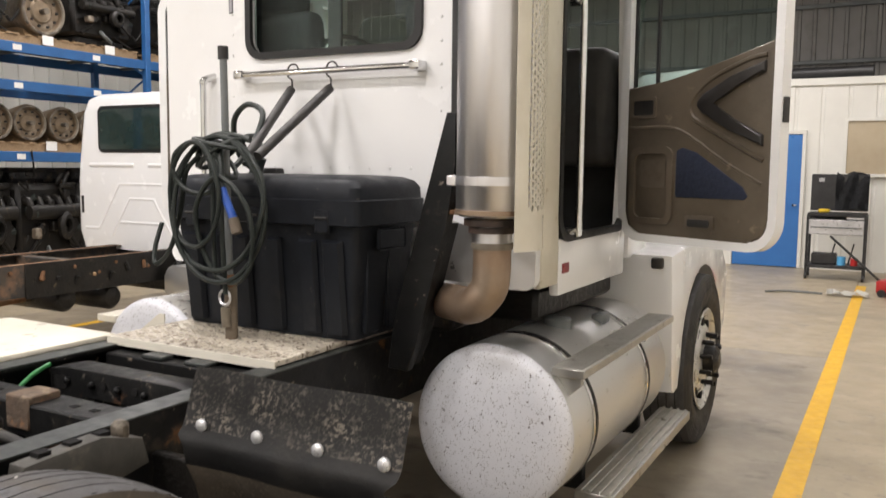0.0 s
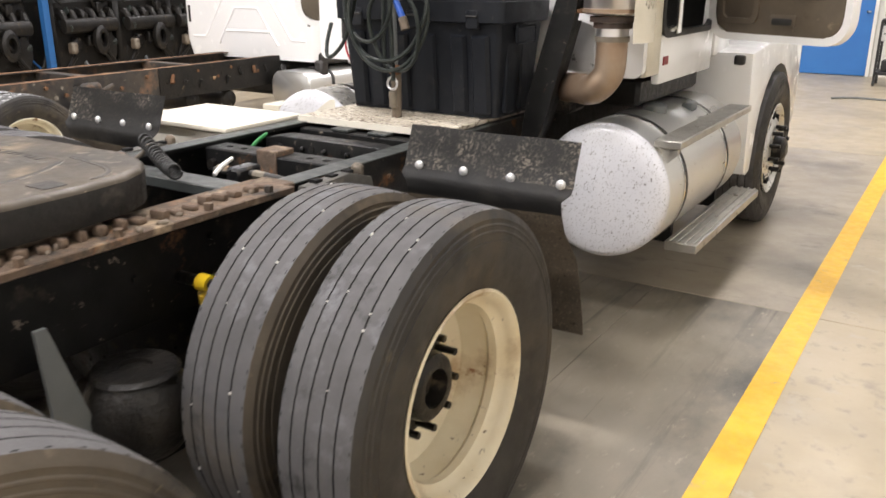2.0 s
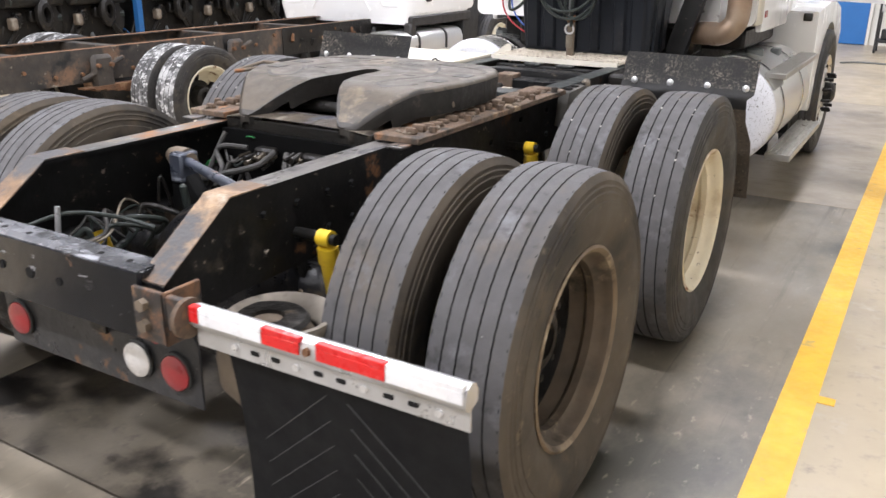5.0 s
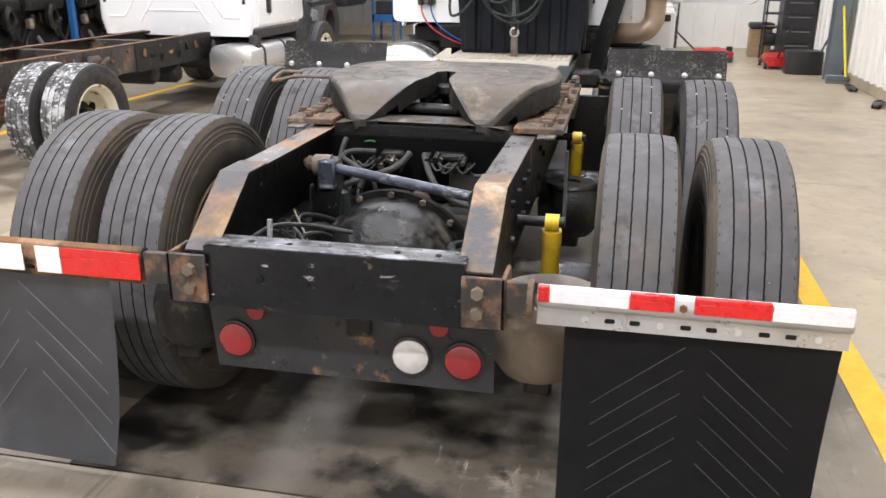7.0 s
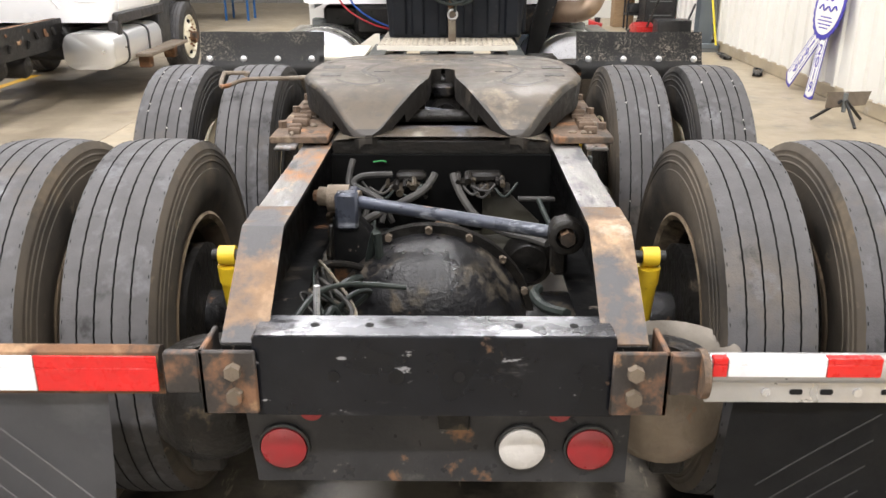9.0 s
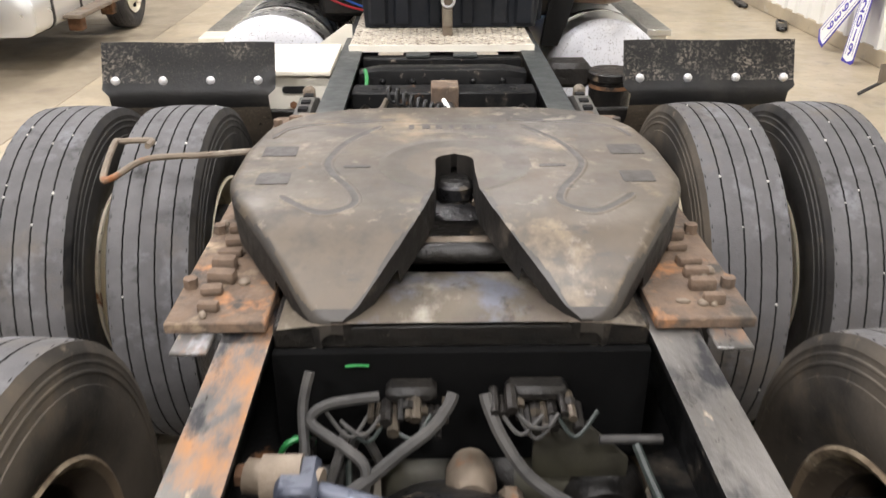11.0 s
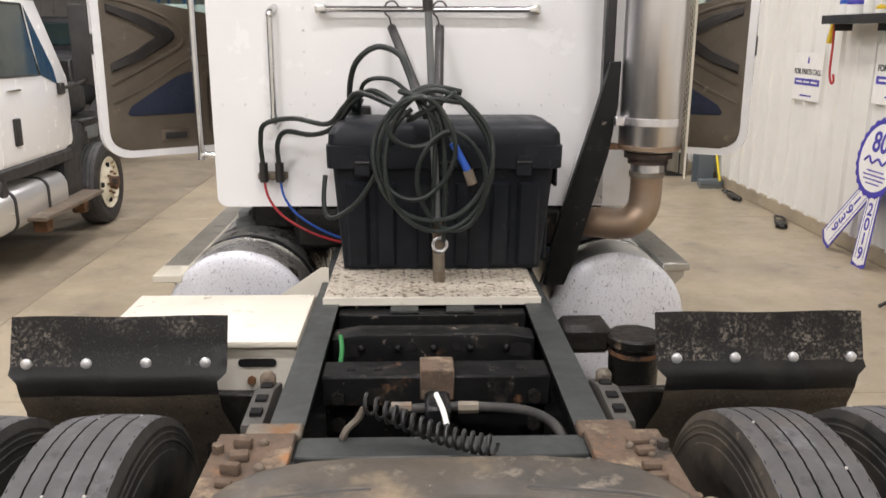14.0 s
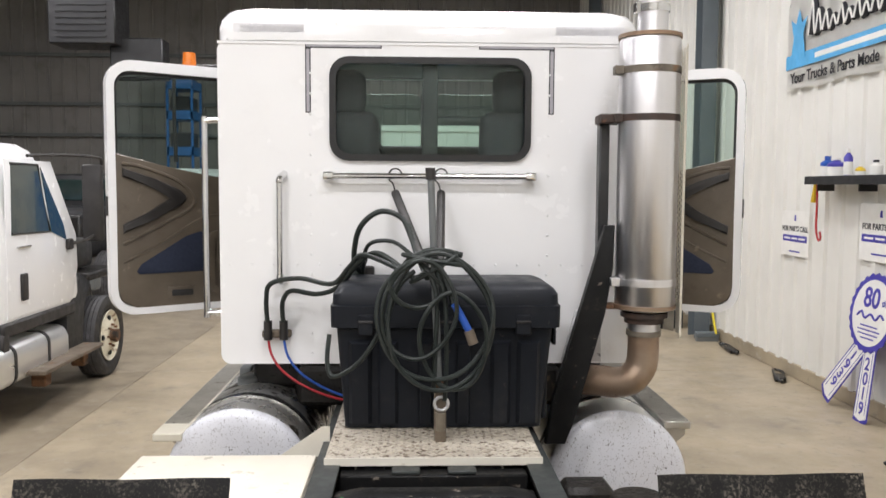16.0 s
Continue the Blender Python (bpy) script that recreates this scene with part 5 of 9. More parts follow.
    for a, b in zip(rings, rings[1:]):
        for k in range(len(a)):
            bm.faces.new((a[k], a[(k + 1) % len(a)], b[(k + 1) % len(b)], b[k]))
    bm.faces.new(rings[-1])
    part("roof", bm, M_WHITE_PAINT, cab, "white moulded roof cap", 60)
    part("headliner", box(B(), (-0.9, 2.80, 2.58), (0.9, 3.86, 2.592)), M_CAB_DARK, cab)
    for s in (-1, 1):
        x0, x1 = sorted((s * 0.905, s * 0.948))
        side = part("side_panel", box(B(), (x0, 2.80, 1.15), (x1, 2.985, 2.60), 0.012, 2), M_CREAM_SHIELD if s > 0 else M_WHITE_PAINT, cab, "white side panel behind the door")
        part("door_sill", box(B(), (x0, 2.985, 1.10), (x1, 3.88, 1.33), 0.012, 2), M_WHITE_PAINT, cab, "white door sill")
        part("door_header", box(B(), (x0, 2.985, 2.54), (x1, 4.0, 2.60), 0.008), M_WHITE_PAINT, cab)
        part("front_pillar", prism(B(), [(3.80, 1.32), (3.92, 1.32), (4.10, 1.75), (3.90, 2.56), (3.80, 2.56), (3.86, 1.8)], s * 0.043, shifted(FACE_SIDE, s * 0.905, 0, 0), 0.004), M_WHITE_PAINT, cab, "white windscreen pillar")
        xi = sorted((s * 0.893, s * 0.9035))
        part("sill_lining", box(B(), (xi[0], 2.99, 1.192), (xi[1], 3.90, 1.34)), M_CAB_DARK, cab)
        part("kick_panel", box(B(), (xi[0], 3.86, 1.345), (xi[1], 4.0, 1.75)), M_CAB_DARK, cab)
        part("pillar_lining", box(B(), (xi[0], 2.846, 1.192), (xi[1], 2.984, 2.575)), M_CAB_DARK, cab)
        op = ring_panel(B(), rounded(2.968, 3.86, 1.315, 2.555, 0.10, 6), rounded(2.998, 3.83, 1.345, 2.53, 0.09, 6), s * 0.03, shifted(FACE_SIDE, s * 0.925, 0, 0))
        part("door_seal", op, M_SEAL, cab, "black door opening seal")
        seat = part("seat", box(B(), (s * 0.49 - 0.25, 3.02, 1.48), (s * 0.49 + 0.25, 3.56, 1.64), 0.05, 3), M_SEAT, cab, "charcoal cloth seat cushion")
        bm = box(B(), (-0.25, -0.07, 0.0), (0.25, 0.08, 0.74), 0.06, 3)
        box(bm, (-0.19, -0.05, 0.72), (0.19, 0.06, 0.93), 0.05, 3)
        back = part("seat_back", bm, M_SEAT, cab, "charcoal seat back with head rest")
        back.matrix_basis = pose(s * 0.49, 3.06, 1.58, 6, 0, 0)
        part("seat_base", box(B(), (s * 0.47 - 0.2, 3.05, 1.19), (s * 0.47 + 0.2, 3.45, 1.48), 0.02), M_CAB_DARK, cab)
    # front: cowl, windscreen, dashboard, steering wheel
    part("cowl", box(B(), (-0.93, 4.02, 1.15), (0.93, 4.36, 2.08), 0.03, 2), M_WHITE_PAINT, cab, "white cowl")
    # added dark box, blocks the bright view through the cab
    part("engine_console", box(B(), (-0.22, 3.35, 1.19), (0.22, 4.0, 1.72), 0.05, 2), M_CAB_DARK, cab, "dark box added to block the view through the cab")
    part("firewall_lining", box(B(), (-0.892, 4.0, 1.192), (0.892, 4.018, 2.06)), M_CAB_DARK, cab)
    part("dashboard", box(B(), (-0.89, 3.72, 1.62), (0.89, 4.10, 2.19), 0.06, 3), M_CAB_DARK, cab, "dark dashboard")
    for s in (-1, 1):
        xf = pose(0, 4.13, 2.12, 90 - 24, 0, 0)
        x0, x1 = sorted((s * 0.03, s * 0.90))
        p = part("windscreen", prism(B(), rounded(x0, x1, 0, 0.46, 0.05), 0.006, xf), M_GLASS, cab, "flat windscreen pane")
        p.visible_shadow = False
    part("slide_bar", box(B(), (-0.035, 2.782, 2.08), (0.035, 2.80, 2.53), 0.004), M_SEAL, cab, "black bar between the sliding window halves")
    part("screen_pillar", box(B(), (-0.03, 0.0, -0.01), (0.03, 0.46, 0.02), 0.0, 1, pose(0, 4.13, 2.12, 66, 0, 0)), M_SEAL, cab)
    wheel = lathe(B(), [(0.014, 0.235), (0.0, 0.249), (-0.014, 0.235), (0.0, 0.221)], 32, "z", (0, 0, 0), True)
    sw = part("steering_wheel", wheel, M_DARK_TRIM, cab, "black steering wheel")
    sw.matrix_basis = pose(-0.47, 3.62, 2.10, -50, 0, 0)
    part("steering_hub", rod(B(), (0, 0, -0.05), (0, 0, 0.01), 0.05, 14), M_DARK_TRIM, sw)
    for a in (90, 210, 330):
        part("spoke", rod(B(), (0, 0, 0), (0.23 * math.cos(radians(a)), 0.23 * math.sin(radians(a)), 0), 0.014, 8), M_DARK_TRIM, sw)
    # grab rails on the back
    gr = part("grab_rail", rod(B(), (-0.445, 2.70, 2.004), (0.442, 2.70, 2.004), 0.0135, 14), M_CHROME, cab, "long satin grab rail")
    for x in (-0.452, 0.449):
        part("rail_foot", box(B(), (x - 0.024, 2.68, 1.985), (x + 0.024, 2.751, 2.024), 0.008, 2), M_CHROME, gr)
    gr = part("grab_handle", rod(B(), (-0.668, 2.695, 1.555), (-0.668, 2.695, 1.985), 0.0135, 14), M_CHROME, cab, "upright chrome grab handle")
    for z in (1.535, 1.992):
        part("handle_foot", tube(B(), [(-0.668, 2.695, z + (0.03 if z < 1.7 else -0.02)), (-0.665, 2.70, z), (-0.655, 2.755, z + (0.0 if z < 1.7 else 0.02))], 0.017, 10), M_CHROME, gr)
    for s in (-1, 1):
        hx, hy = (1.0, 3.06) if s > 0 else (-1.045, 2.91)
        part("side_handle", tube(B(), [(s * 0.945, hy, 1.36), (hx - s * 0.008, hy, 1.365), (hx, hy, 1.41), (hx, hy, 2.2), (hx - s * 0.008, hy, 2.255), (s * 0.945, hy, 2.26)], 0.015, 10, 4), M_CHROME, cab, "upright chrome door grab handle")
    part("marker_plate", box(B(), (0.948, 3.02, 1.19), (0.953, 3.09, 1.23)), M_LENS_RED, cab, "small red side marker")
    # air and electric outlets
    ob = part("air_coupling", box(B(), (-0.755, 2.715, 1.275), (-0.625, 2.75, 1.31), 0.006), M_BROWN_DIRT, cab, "air coupling block")
    for k, (x, m) in enumerate(((-0.725, M_RED), (-0.655, M_BLUE))):
        part("gland", rod(B(), (x, 2.70, 1.27), (x, 2.70, 1.355), 0.019, 12), M_DARK_TRIM, ob)
    part("socket_cover", box(B(), (-0.36, 2.70, 1.52), (-0.25, 2.76, 1.60), 0.012, 2), M_DARK_TRIM, cab, "black electric socket")
    return cab


def door(s, hinge, outer_end, label):
    u = (Vector((*outer_end, 0)) - Vector((*hinge, 0))).normalized()
    X = u * s
    n = X.cross(Vector((0, 0, 1)))
    root = Matrix(((X.x, 0, n.x, hinge[0]), (X.y, 0, n.y, hinge[1]), (0, 1, 0, 0), (0, 0, 0, 1)))
    W = 0.868

    def lz(z):
        # the panel below the sill is a little shorter than the window above it
        return z if z > 2.06 else 2.06 - 0.952 * (2.06 - z)

    def rr(u0, u1, z0, z1, r, k=6):
        a, b = sorted((s * u0, s * u1))
        return rounded(a, b, lz(z0), lz(z1), r, k)

    def pl(pts):
        q = [(s * a, lz(z)) for a, z in pts]
        return q if s > 0 else q[::-1]
    dr = part("cab_door", ring_panel(B(), rr(0, W, 1.235, 2.605, 0.13), rr(0.05, W - 0.040, 1.280, 2.55, 0.085), 0.055), M_WHITE_PAINT, truck, label)
    part("skin", prism(B(), rr(0.02, W - 0.02, 1.25, 2.05, 0.10), 0.012), M_WHITE_PAINT, dr, "white outer door skin")
    sill = [(0.05, 1.985), (0.30, 2.005), (0.55, 2.055), (W - 0.040, 2.125)]
    trim = pl([(0.05, 1.38), (0.07, 1.312), (0.14, 1.272), (W - 0.130, 1.272), (W - 0.060, 1.312), (W - 0.036, 1.38)] + sill[::-1])
    tr = part("door_trim", prism(B(), trim, 0.045, Matrix.Translation((0, 0, 0.014)), 0.008), M_DOOR_TRIM, dr, "brown moulded vinyl door trim")
    Z = 0.060
    part("pull_strap", prism(B(), pl([(0.800, 1.690), (0.800, 1.738), (0.660, 1.808), (0.540, 1.884), (0.660, 1.945), (0.800, 2.000), (0.800, 2.046), (0.640, 1.992), (0.500, 1.928), (0.470, 1.895), (0.470, 1.872), (0.500, 1.840), (0.640, 1.762)]), 0.024, Matrix.Translation((0, 0, Z - 0.004)), 0.010), M_DARK_TRIM, dr, "dark vee-shaped arm rest")
    part("arm_border", tube(B(), [(s * a, lz(z), Z) for a, z in ((0.80, 2.07), (0.70, 2.055), (0.52, 1.985), (0.43, 1.90), (0.43, 1.84), (0.50, 1.79), (0.80, 1.63))], 0.010, 6, 5), M_DOOR_TRIM, dr)
    part("swage", tube(B(), [(s * a, lz(z), Z - 0.004) for a, z in ((0.07, 1.79), (0.30, 1.785), (0.42, 1.745), (0.62, 1.62), (0.80, 1.53))], 0.009, 6, 5), M_DOOR_TRIM, dr)
    part("carpet_panel", prism(B(), pl([(0.358, 1.470), (0.365, 1.460), (0.72, 1.460), (0.735, 1.475), (0.71, 1.515), (0.47, 1.665), (0.39, 1.690), (0.358, 1.675)]), 0.006, Matrix.Translation((0, 0, Z - 0.002)), 0.002), M_NAVY, dr, "navy carpet inset")
    part("pocket_rim", ring_panel(B(), rr(0.085, 0.345, 1.325, 1.695, 0.05), rr(0.115, 0.315, 1.355, 1.665, 0.035), 0.016, Matrix.Translation((0, 0, Z - 0.003))), M_DOOR_TRIM, dr, "raised rim of the door pocket")
    part("pocket_recess", prism(B(), rr(0.14, 0.295, 1.50, 1.635, 0.02), 0.004, Matrix.Translation((0, 0, Z - 0.002))), M_DOOR_TRIM, dr)
    part("latch_recess", ring_panel(B(), rr(0.075, 0.23, 1.835, 1.935, 0.015), rr(0.09, 0.215, 1.85, 1.92, 0.01), 0.008, Matrix.Translation((0, 0, Z - 0.002))), M_DOOR_TRIM, dr)
    part("latch_cup", prism(B(), rr(0.09, 0.215, 1.85, 1.92, 0.01), 0.003, Matrix.Translation((0, 0, Z - 0.002))), M_DARK_TRIM, dr, "black latch recess")
    part("ash_tray", prism(B(), rr(0.42, 0.575, 1.315, 1.38, 0.008), 0.010, Matrix.Translation((0, 0, Z - 0.002)), 0.003), M_DOOR_TRIM, dr, "small ash tray")
    part("ash_lid", prism(B(), rr(0.44, 0.555, 1.328, 1.362, 0.006), 0.006, Matrix.Translation((0, 0, Z + 0.009)), 0.002), M_CAB_DARK, dr)
    part("window_channel", ring_panel(B(), rr(0.048, W - 0.038, 1.90, 2.552, 0.085), rr(0.066, W - 0.057, 1.92, 2.534, 0.07), 0.014, Matrix.Translation((0, 0, 0.012))), M_SEAL, dr)
    g = part("door_glass", prism(B(), rr(0.055, W - 0.045, 1.95, 2.545, 0.075), 0.005, Matrix.Translation((0, 0, 0.017))), M_GLASS, dr, "green-tinted door window")
    g.visible_shadow = False
    part("vent_bar", rod(B(), (s * 0.20, 1.98, 0.025), (s * 0.20, 2.545, 0.025), 0.010, 8), M_SEAL, dr)
    part("lock_plate", box(B(), (min(s * (W - 0.002), s * (W + 0.006)), 1.80, 0.01), (max(s * (W - 0.002), s * (W + 0.006)), 1.90, 0.045)), M_DARK_TRIM, dr, "black door lock plate")
    dr.matrix_basis = root
    return dr


def hood():
    hd = part("hood", box(B(), (-0.62, 4.36, 0.95), (0.62, 5.75, 1.98), 0.14, 3), M_WHITE_PAINT, truck, "white bonnet")
    for s in (-1, 1):
        arch = [(4.09, 1.175), (4.13, 0.80), (4.175, 0.45), (4.22, 0.44)]
        for k in range(13):
            a = radians(190 - 15 * k)
            arch.append((4.87 + 0.55 * math.cos(a), 0.53 + 0.55 * math.sin(a)))
        arch += [(5.46, 0.50), (5.6, 0.60), (5.65, 0.95), (5.40, 1.16), (4.9, 1.24)]
        x = 0.62 if s > 0 else -0.62
        part("fender", prism(B(), arch, s * 0.515, shifted(FACE_SIDE, x, 0, 0), 0.02), M_WHITE_PAINT, hd, "white wheel fender")
        part("hood_latch", box(B(), (s * 1.030, 4.066, 1.108), (s * 1.092, 4.104, 1.166), 0.012, 2), M_DARK_TRIM, hd, "black rubber bonnet latch")
        part("mirror_foot", box(B(), (s * 1.02, 5.28, 0.62), (s * 1.13, 5.36, 1.10), 0.01), M_BLACK_PAINT, hd)
    # steering axle wheels
    first = None
    for s in (1, -1):
        m = pose(s * 1.035, 4.87, 0.50, 20, 0, 0 if s > 0 else 180)
        if first:
            again(first, m, truck)
            continue
        prof = [(0.10, 0.278), (0.125, 0.30), (0.13, 0.292), (0.115, 0.275), (0.09, 0.262), (0.085, 0.235), (0.12, 0.19), (0.13, 0.15), (0.13, 0.0), (0.11, 0.0), (0.10, 0.18), (0.06, 0.24), (-0.10, 0.26), (-0.12, 0.30), (-0.10, 0.278)]
        first = part("front_wheel", lathe(B(), prof, 48), M_ALUM_WHEEL, truck, "aluminium front wheel with round holes and long studs")
        bm, mats = tyre_mesh(M_SIDEWALL, 0.505, 0.275)
        part("tyre", bm, mats, first, "black front tyre", 30)
        for k in range(10):
            a = 2 * math.pi * k / 10
            part("stud", rod(B(), (0.12, 0.145 * math.cos(a), 0.145 * math.sin(a)), (0.195, 0.145 * math.cos(a), 0.145 * math.sin(a)), 0.014, 8), M_GREASE, first)
            part("hand_hole", rod(B(), (0.092, 0.213 * math.cos(a), 0.213 * math.sin(a)), (0.113, 0.213 * math.cos(a), 0.213 * math.sin(a)), 0.034, 14), M_GROOVE, first)
        part("hub_cap", lathe(B(), [(0.13, 0.085), (0.19, 0.08), (0.21, 0.05), (0.21, 0)], 24), M_GREASE, first)
        first.matrix_basis = m


def tanks():
    for s, cx, cz, y0 in ((1, 0.842, 0.645, 2.61), (-1, -0.825, 0.685, 2.52)):
        R = 0.318
        tank = part("fuel_tank", lathe(B(), [(y0 + 0.012, R), (3.92, R), (3.94, R * 0.98), (3.95, 0)], 64, "y", (cx, 0, cz)), M_TANK if s > 0 else M_TANK_DIRTY, truck, "round aluminium fuel tank")
        end = [(y0 + 0.013, R * 1.0), (y0, R * 0.992), (y0 - 0.012, R * 0.965), (y0 - 0.022, R * 0.90), (y0 - 0.034, R * 0.70), (y0 - 0.042, R * 0.40), (y0 - 0.045, 0.0)]
        part("tank_end", lathe(B(), end, 64, "y", (cx, 0, cz)), M_TANK_END, tank, "dished tank end flecked with dark specks", 60)
        for y in (y0 + 0.24, y0 + 0.98):
            for dy in (-0.016, 0.016):
                part("tank_strap", lathe(B(), [(y + dy - 0.010, R + 0.001), (y + dy - 0.010, R + 0.006), (y + dy + 0.010, R + 0.006), (y + dy + 0.010, R + 0.001)], 64, "y", (cx, 0, cz), True), M_STRAP if dy > 0 else M_CHROME, tank)
        part("drain_valve", box(B(), (cx + s * 0.10, y0 + 0.80, cz + R - 0.045), (cx + s * 0.16, y0 + 0.90, cz + R + 0.005), 0.012, 2), M_STEEL_GREY, tank, "small grey vent valve")
        part("filler_cap", lathe(B(), [(cz + R - 0.02, 0.06), (cz + R + 0.02, 0.058), (cz + R + 0.03, 0.045), (cz + R + 0.03, 0)], 24, "z", (cx + s * 0.05, y0 + 0.52, 0)), M_STEEL_GREY, tank, "dull filler cap")
        # step boards
        xs0, xs1 = sorted((s * 1.06, s * 1.185))
        up = part("upper_step", box(B(), (xs0, 2.64 if s > 0 else 2.50, 0.868), (xs1, 3.95, 0.902), 0.004), M_TREADPLATE if s > 0 else M_CREAM_SHIELD, tank, "serrated aluminium upper step" if s > 0 else "upper step under chipped cream paint")
        for k in range(64):
            y = 2.655 + 0.02 * k
            for j in range(1):
                part("serration", box(B(), (xs0 + 0.008, y, 0.9015), (xs1 - 0.008, y + 0.006, 0.9065)), M_TREADPLATE, up)
        part("step_bracket", prism(B(), [(0, 0), (0.10, 0), (0.10, -0.03), (0.0, -0.12)], 0.03, shifted(Matrix(((s, 0, 0, 0), (0, 0, 1, 0), (0, 1, 0, 0), (0, 0, 0, 1))), s * 1.065, 2.66, 0.867)), M_TREADPLATE, tank)
        xl0, xl1 = sorted((s * 1.09, s * 1.245))
        low = part("lower_step", box(B(), (xl0, 2.83, 0.34), (xl1, 4.12, 0.385), 0.004), M_TREADPLATE, tank, "ribbed aluminium lower step")
        for k in range(4):
            x = xl0 + 0.020 + 0.036 * k
            part("tread_rib", box(B(), (x, 2.835, 0.3845), (x + 0.012, 4.115, 0.394), 0.003), M_TREADPLATE, low)
        for y in (2.95, 3.75):
            part("step_hanger", box(B(), (s * 1.0 - 0.02, y, 0.34), (s * 1.0 + 0.08, y + 0.04, 0.60)), M_FRAME, tank)
    part("air_tank", lathe(B(), [(2.86, 0.0), (2.87, 0.08), (2.90, 0.105), (3.3, 0.105), (3.33, 0.08), (3.34, 0)], 28, "y", (-0.53, 0, 1.0)), M_GREASE, truck, "greasy black air tank under the cab")
    part("cab_mount", box(B(), (-0.60, 2.72, 0.96), (0.60, 2.95, 1.14), 0.02), M_GREASE, truck)
    part("sub_frame", box(B(), (-0.85, 3.0, 0.98), (0.85, 4.0, 1.12), 0.02), M_GREASE, truck)
    part("tank_gusset", prism(B(), [(0, 0), (0.17, 0.12), (0.20, 0.12), (0.20, 0.0)], 0.005, pose(-0.60, 2.20, 0.90, 90, 0, 0)), M_DIRTY_WHITE, truck)


M_BAND = mat("dark_burnt_band", (0.06, 0.035, 0.025), (0.03, 0.022, 0.018), 0.6, scale=12, spots=(((0.14, 0.07, 0.04), 9, 0.57, 0.1, 0.8),))


def exhaust():
    cx, cy = 0.905, 2.455
    mf = part("muffler", lathe(B(), [(1.44, 0.075), (1.445, 0.115), (1.46, 0.126), (2.56, 0.126), (2.585, 0.118), (2.60, 0.07)], 56, "z", (cx, cy, 0)), M_MUFFLER, truck, "tall brushed stainless vertical muffler")
    part("collar", lathe(B(), [(2.572, 0.130), (2.588, 0.130), (2.588, 0.118), (2.572, 0.118)], 48, "z", (cx, cy, 0), True), M_HEAT, mf, "brown heat-tinted collar")
    part("lower_collar", lathe(B(), [(1.452, 0.130), (1.468, 0.130), (1.468, 0.118), (1.452, 0.118)], 48, "z", (cx, cy, 0), True), M_HEAT, mf)
    for z, m in ((2.44, M_ZINC2), (2.245, M_BAND), (1.565, M_MUFFLER)):
        part("muffler_band", lathe(B(), [(z - 0.014, 0.129), (z + 0.014, 0.129), (z + 0.014, 0.126), (z - 0.014, 0.126)], 48, "z", (cx, cy, 0), True), m, mf)
        part("band_lug", box(B(), (cx - 0.155, cy - 0.05, z - 0.018), (cx - 0.118, cy + 0.0, z + 0.018), 0.003), m, mf)
    part("stack_pipe", lathe(B(), [(2.60, 0.062), (3.3, 0.062), (3.3, 0.058), (2.60, 0.058)], 28, "z", (cx + 0.01, cy, 0), True), M_MUFFLER, mf, "stainless stack pipe")
    part("stack_clamp", lathe(B(), [(2.68, 0.068), (2.71, 0.068), (2.71, 0.06), (2.68, 0.06)], 28, "z", (cx + 0.01, cy, 0), True), M_CHROME, mf)
    part("clamp_bolt", box(B(), (cx - 0.07, cy - 0.03, 2.675), (cx - 0.045, cy + 0.02, 2.72), 0.004), M_CHROME, mf)
    part("exhaust_pipe", tube(B(), [(cx, cy, 1.45), (cx, cy, 1.36), (cx, cy, 1.26), (cx - 0.01, cy, 1.195), (cx - 0.05, cy, 1.145), (cx - 0.105, cy + 0.03, 1.122), (cx - 0.16, cy + 0.07, 1.12), (cx - 0.22, cy + 0.115, 1.115), (cx - 0.27, cy + 0.16, 1.11)], 0.066, 28, 6), M_HEAT, mf, "heat-browned exhaust elbow")
    for z, rr3, cm in ((1.425, 0.098, M_BAND), (1.40, 0.082, M_BAND), (1.345, 0.073, M_ZINC2)):
        part("pipe_clamp", lathe(B(), [(z - 0.011, rr3), (z + 0.011, rr3), (z + 0.011, 0.066), (z - 0.011, 0.066)], 28, "z", (cx, cy, 0), True), cm, mf, "dark burnt pipe flange" if cm is M_BAND else "")
    cp = part("corner_plate", prism(B(), [(0.590, 1.183), (0.762, 1.183), (0.758, 1.384), (0.650, 1.415)], 0.004, shifted(FACE_BACK, 0, 2.625, 0)), M_ALUM, truck, "bare aluminium corner panel behind the elbow")
    part("plate_edge", prism(B(), [(0.582, 1.183), (0.600, 1.183), (0.660, 1.417), (0.642, 1.417)], 0.022, shifted(FACE_BACK, 0, 2.620, 0), 0.003), M_WHITE_PAINT, cp, "white folded edge")
    part("stub_pipe", lathe(B(), [(1.335, 0.0685), (1.412, 0.0685), (1.412, 0.064), (1.335, 0.064)], 28, "z", (cx, cy, 0), True), M_MUFFLER, mf, "bare steel outlet stub")
    # perforated shield wrapping the outboard side
    bm = B()
    nz, na = 46, 22
    for i in range(nz):
        for j in range(na):
            z0 = 1.335 + 0.026 * i + (0.013 if j % 2 and i else 0.0)
            z1 = 1.335 + 0.026 * (i + 1) + 0.013 * (j % 2)
            a0, a1 = radians(-38 + 5.25 * j), radians(-38 + 5.25 * (j + 1))
            if i < 4 and j in (9, 14, 15, 18):
                continue  # torn strips along the lower edge
            R = 0.172

            def at(a, z, r=R):
                return (cx - 0.012 + r * math.cos(a), cy + 0.03 + r * math.sin(a) * 1.15, z)
            q = [bm.verts.new(at(a, z)) for a, z in ((a0, z0), (a1, z0), (a1, z1), (a0, z1))]
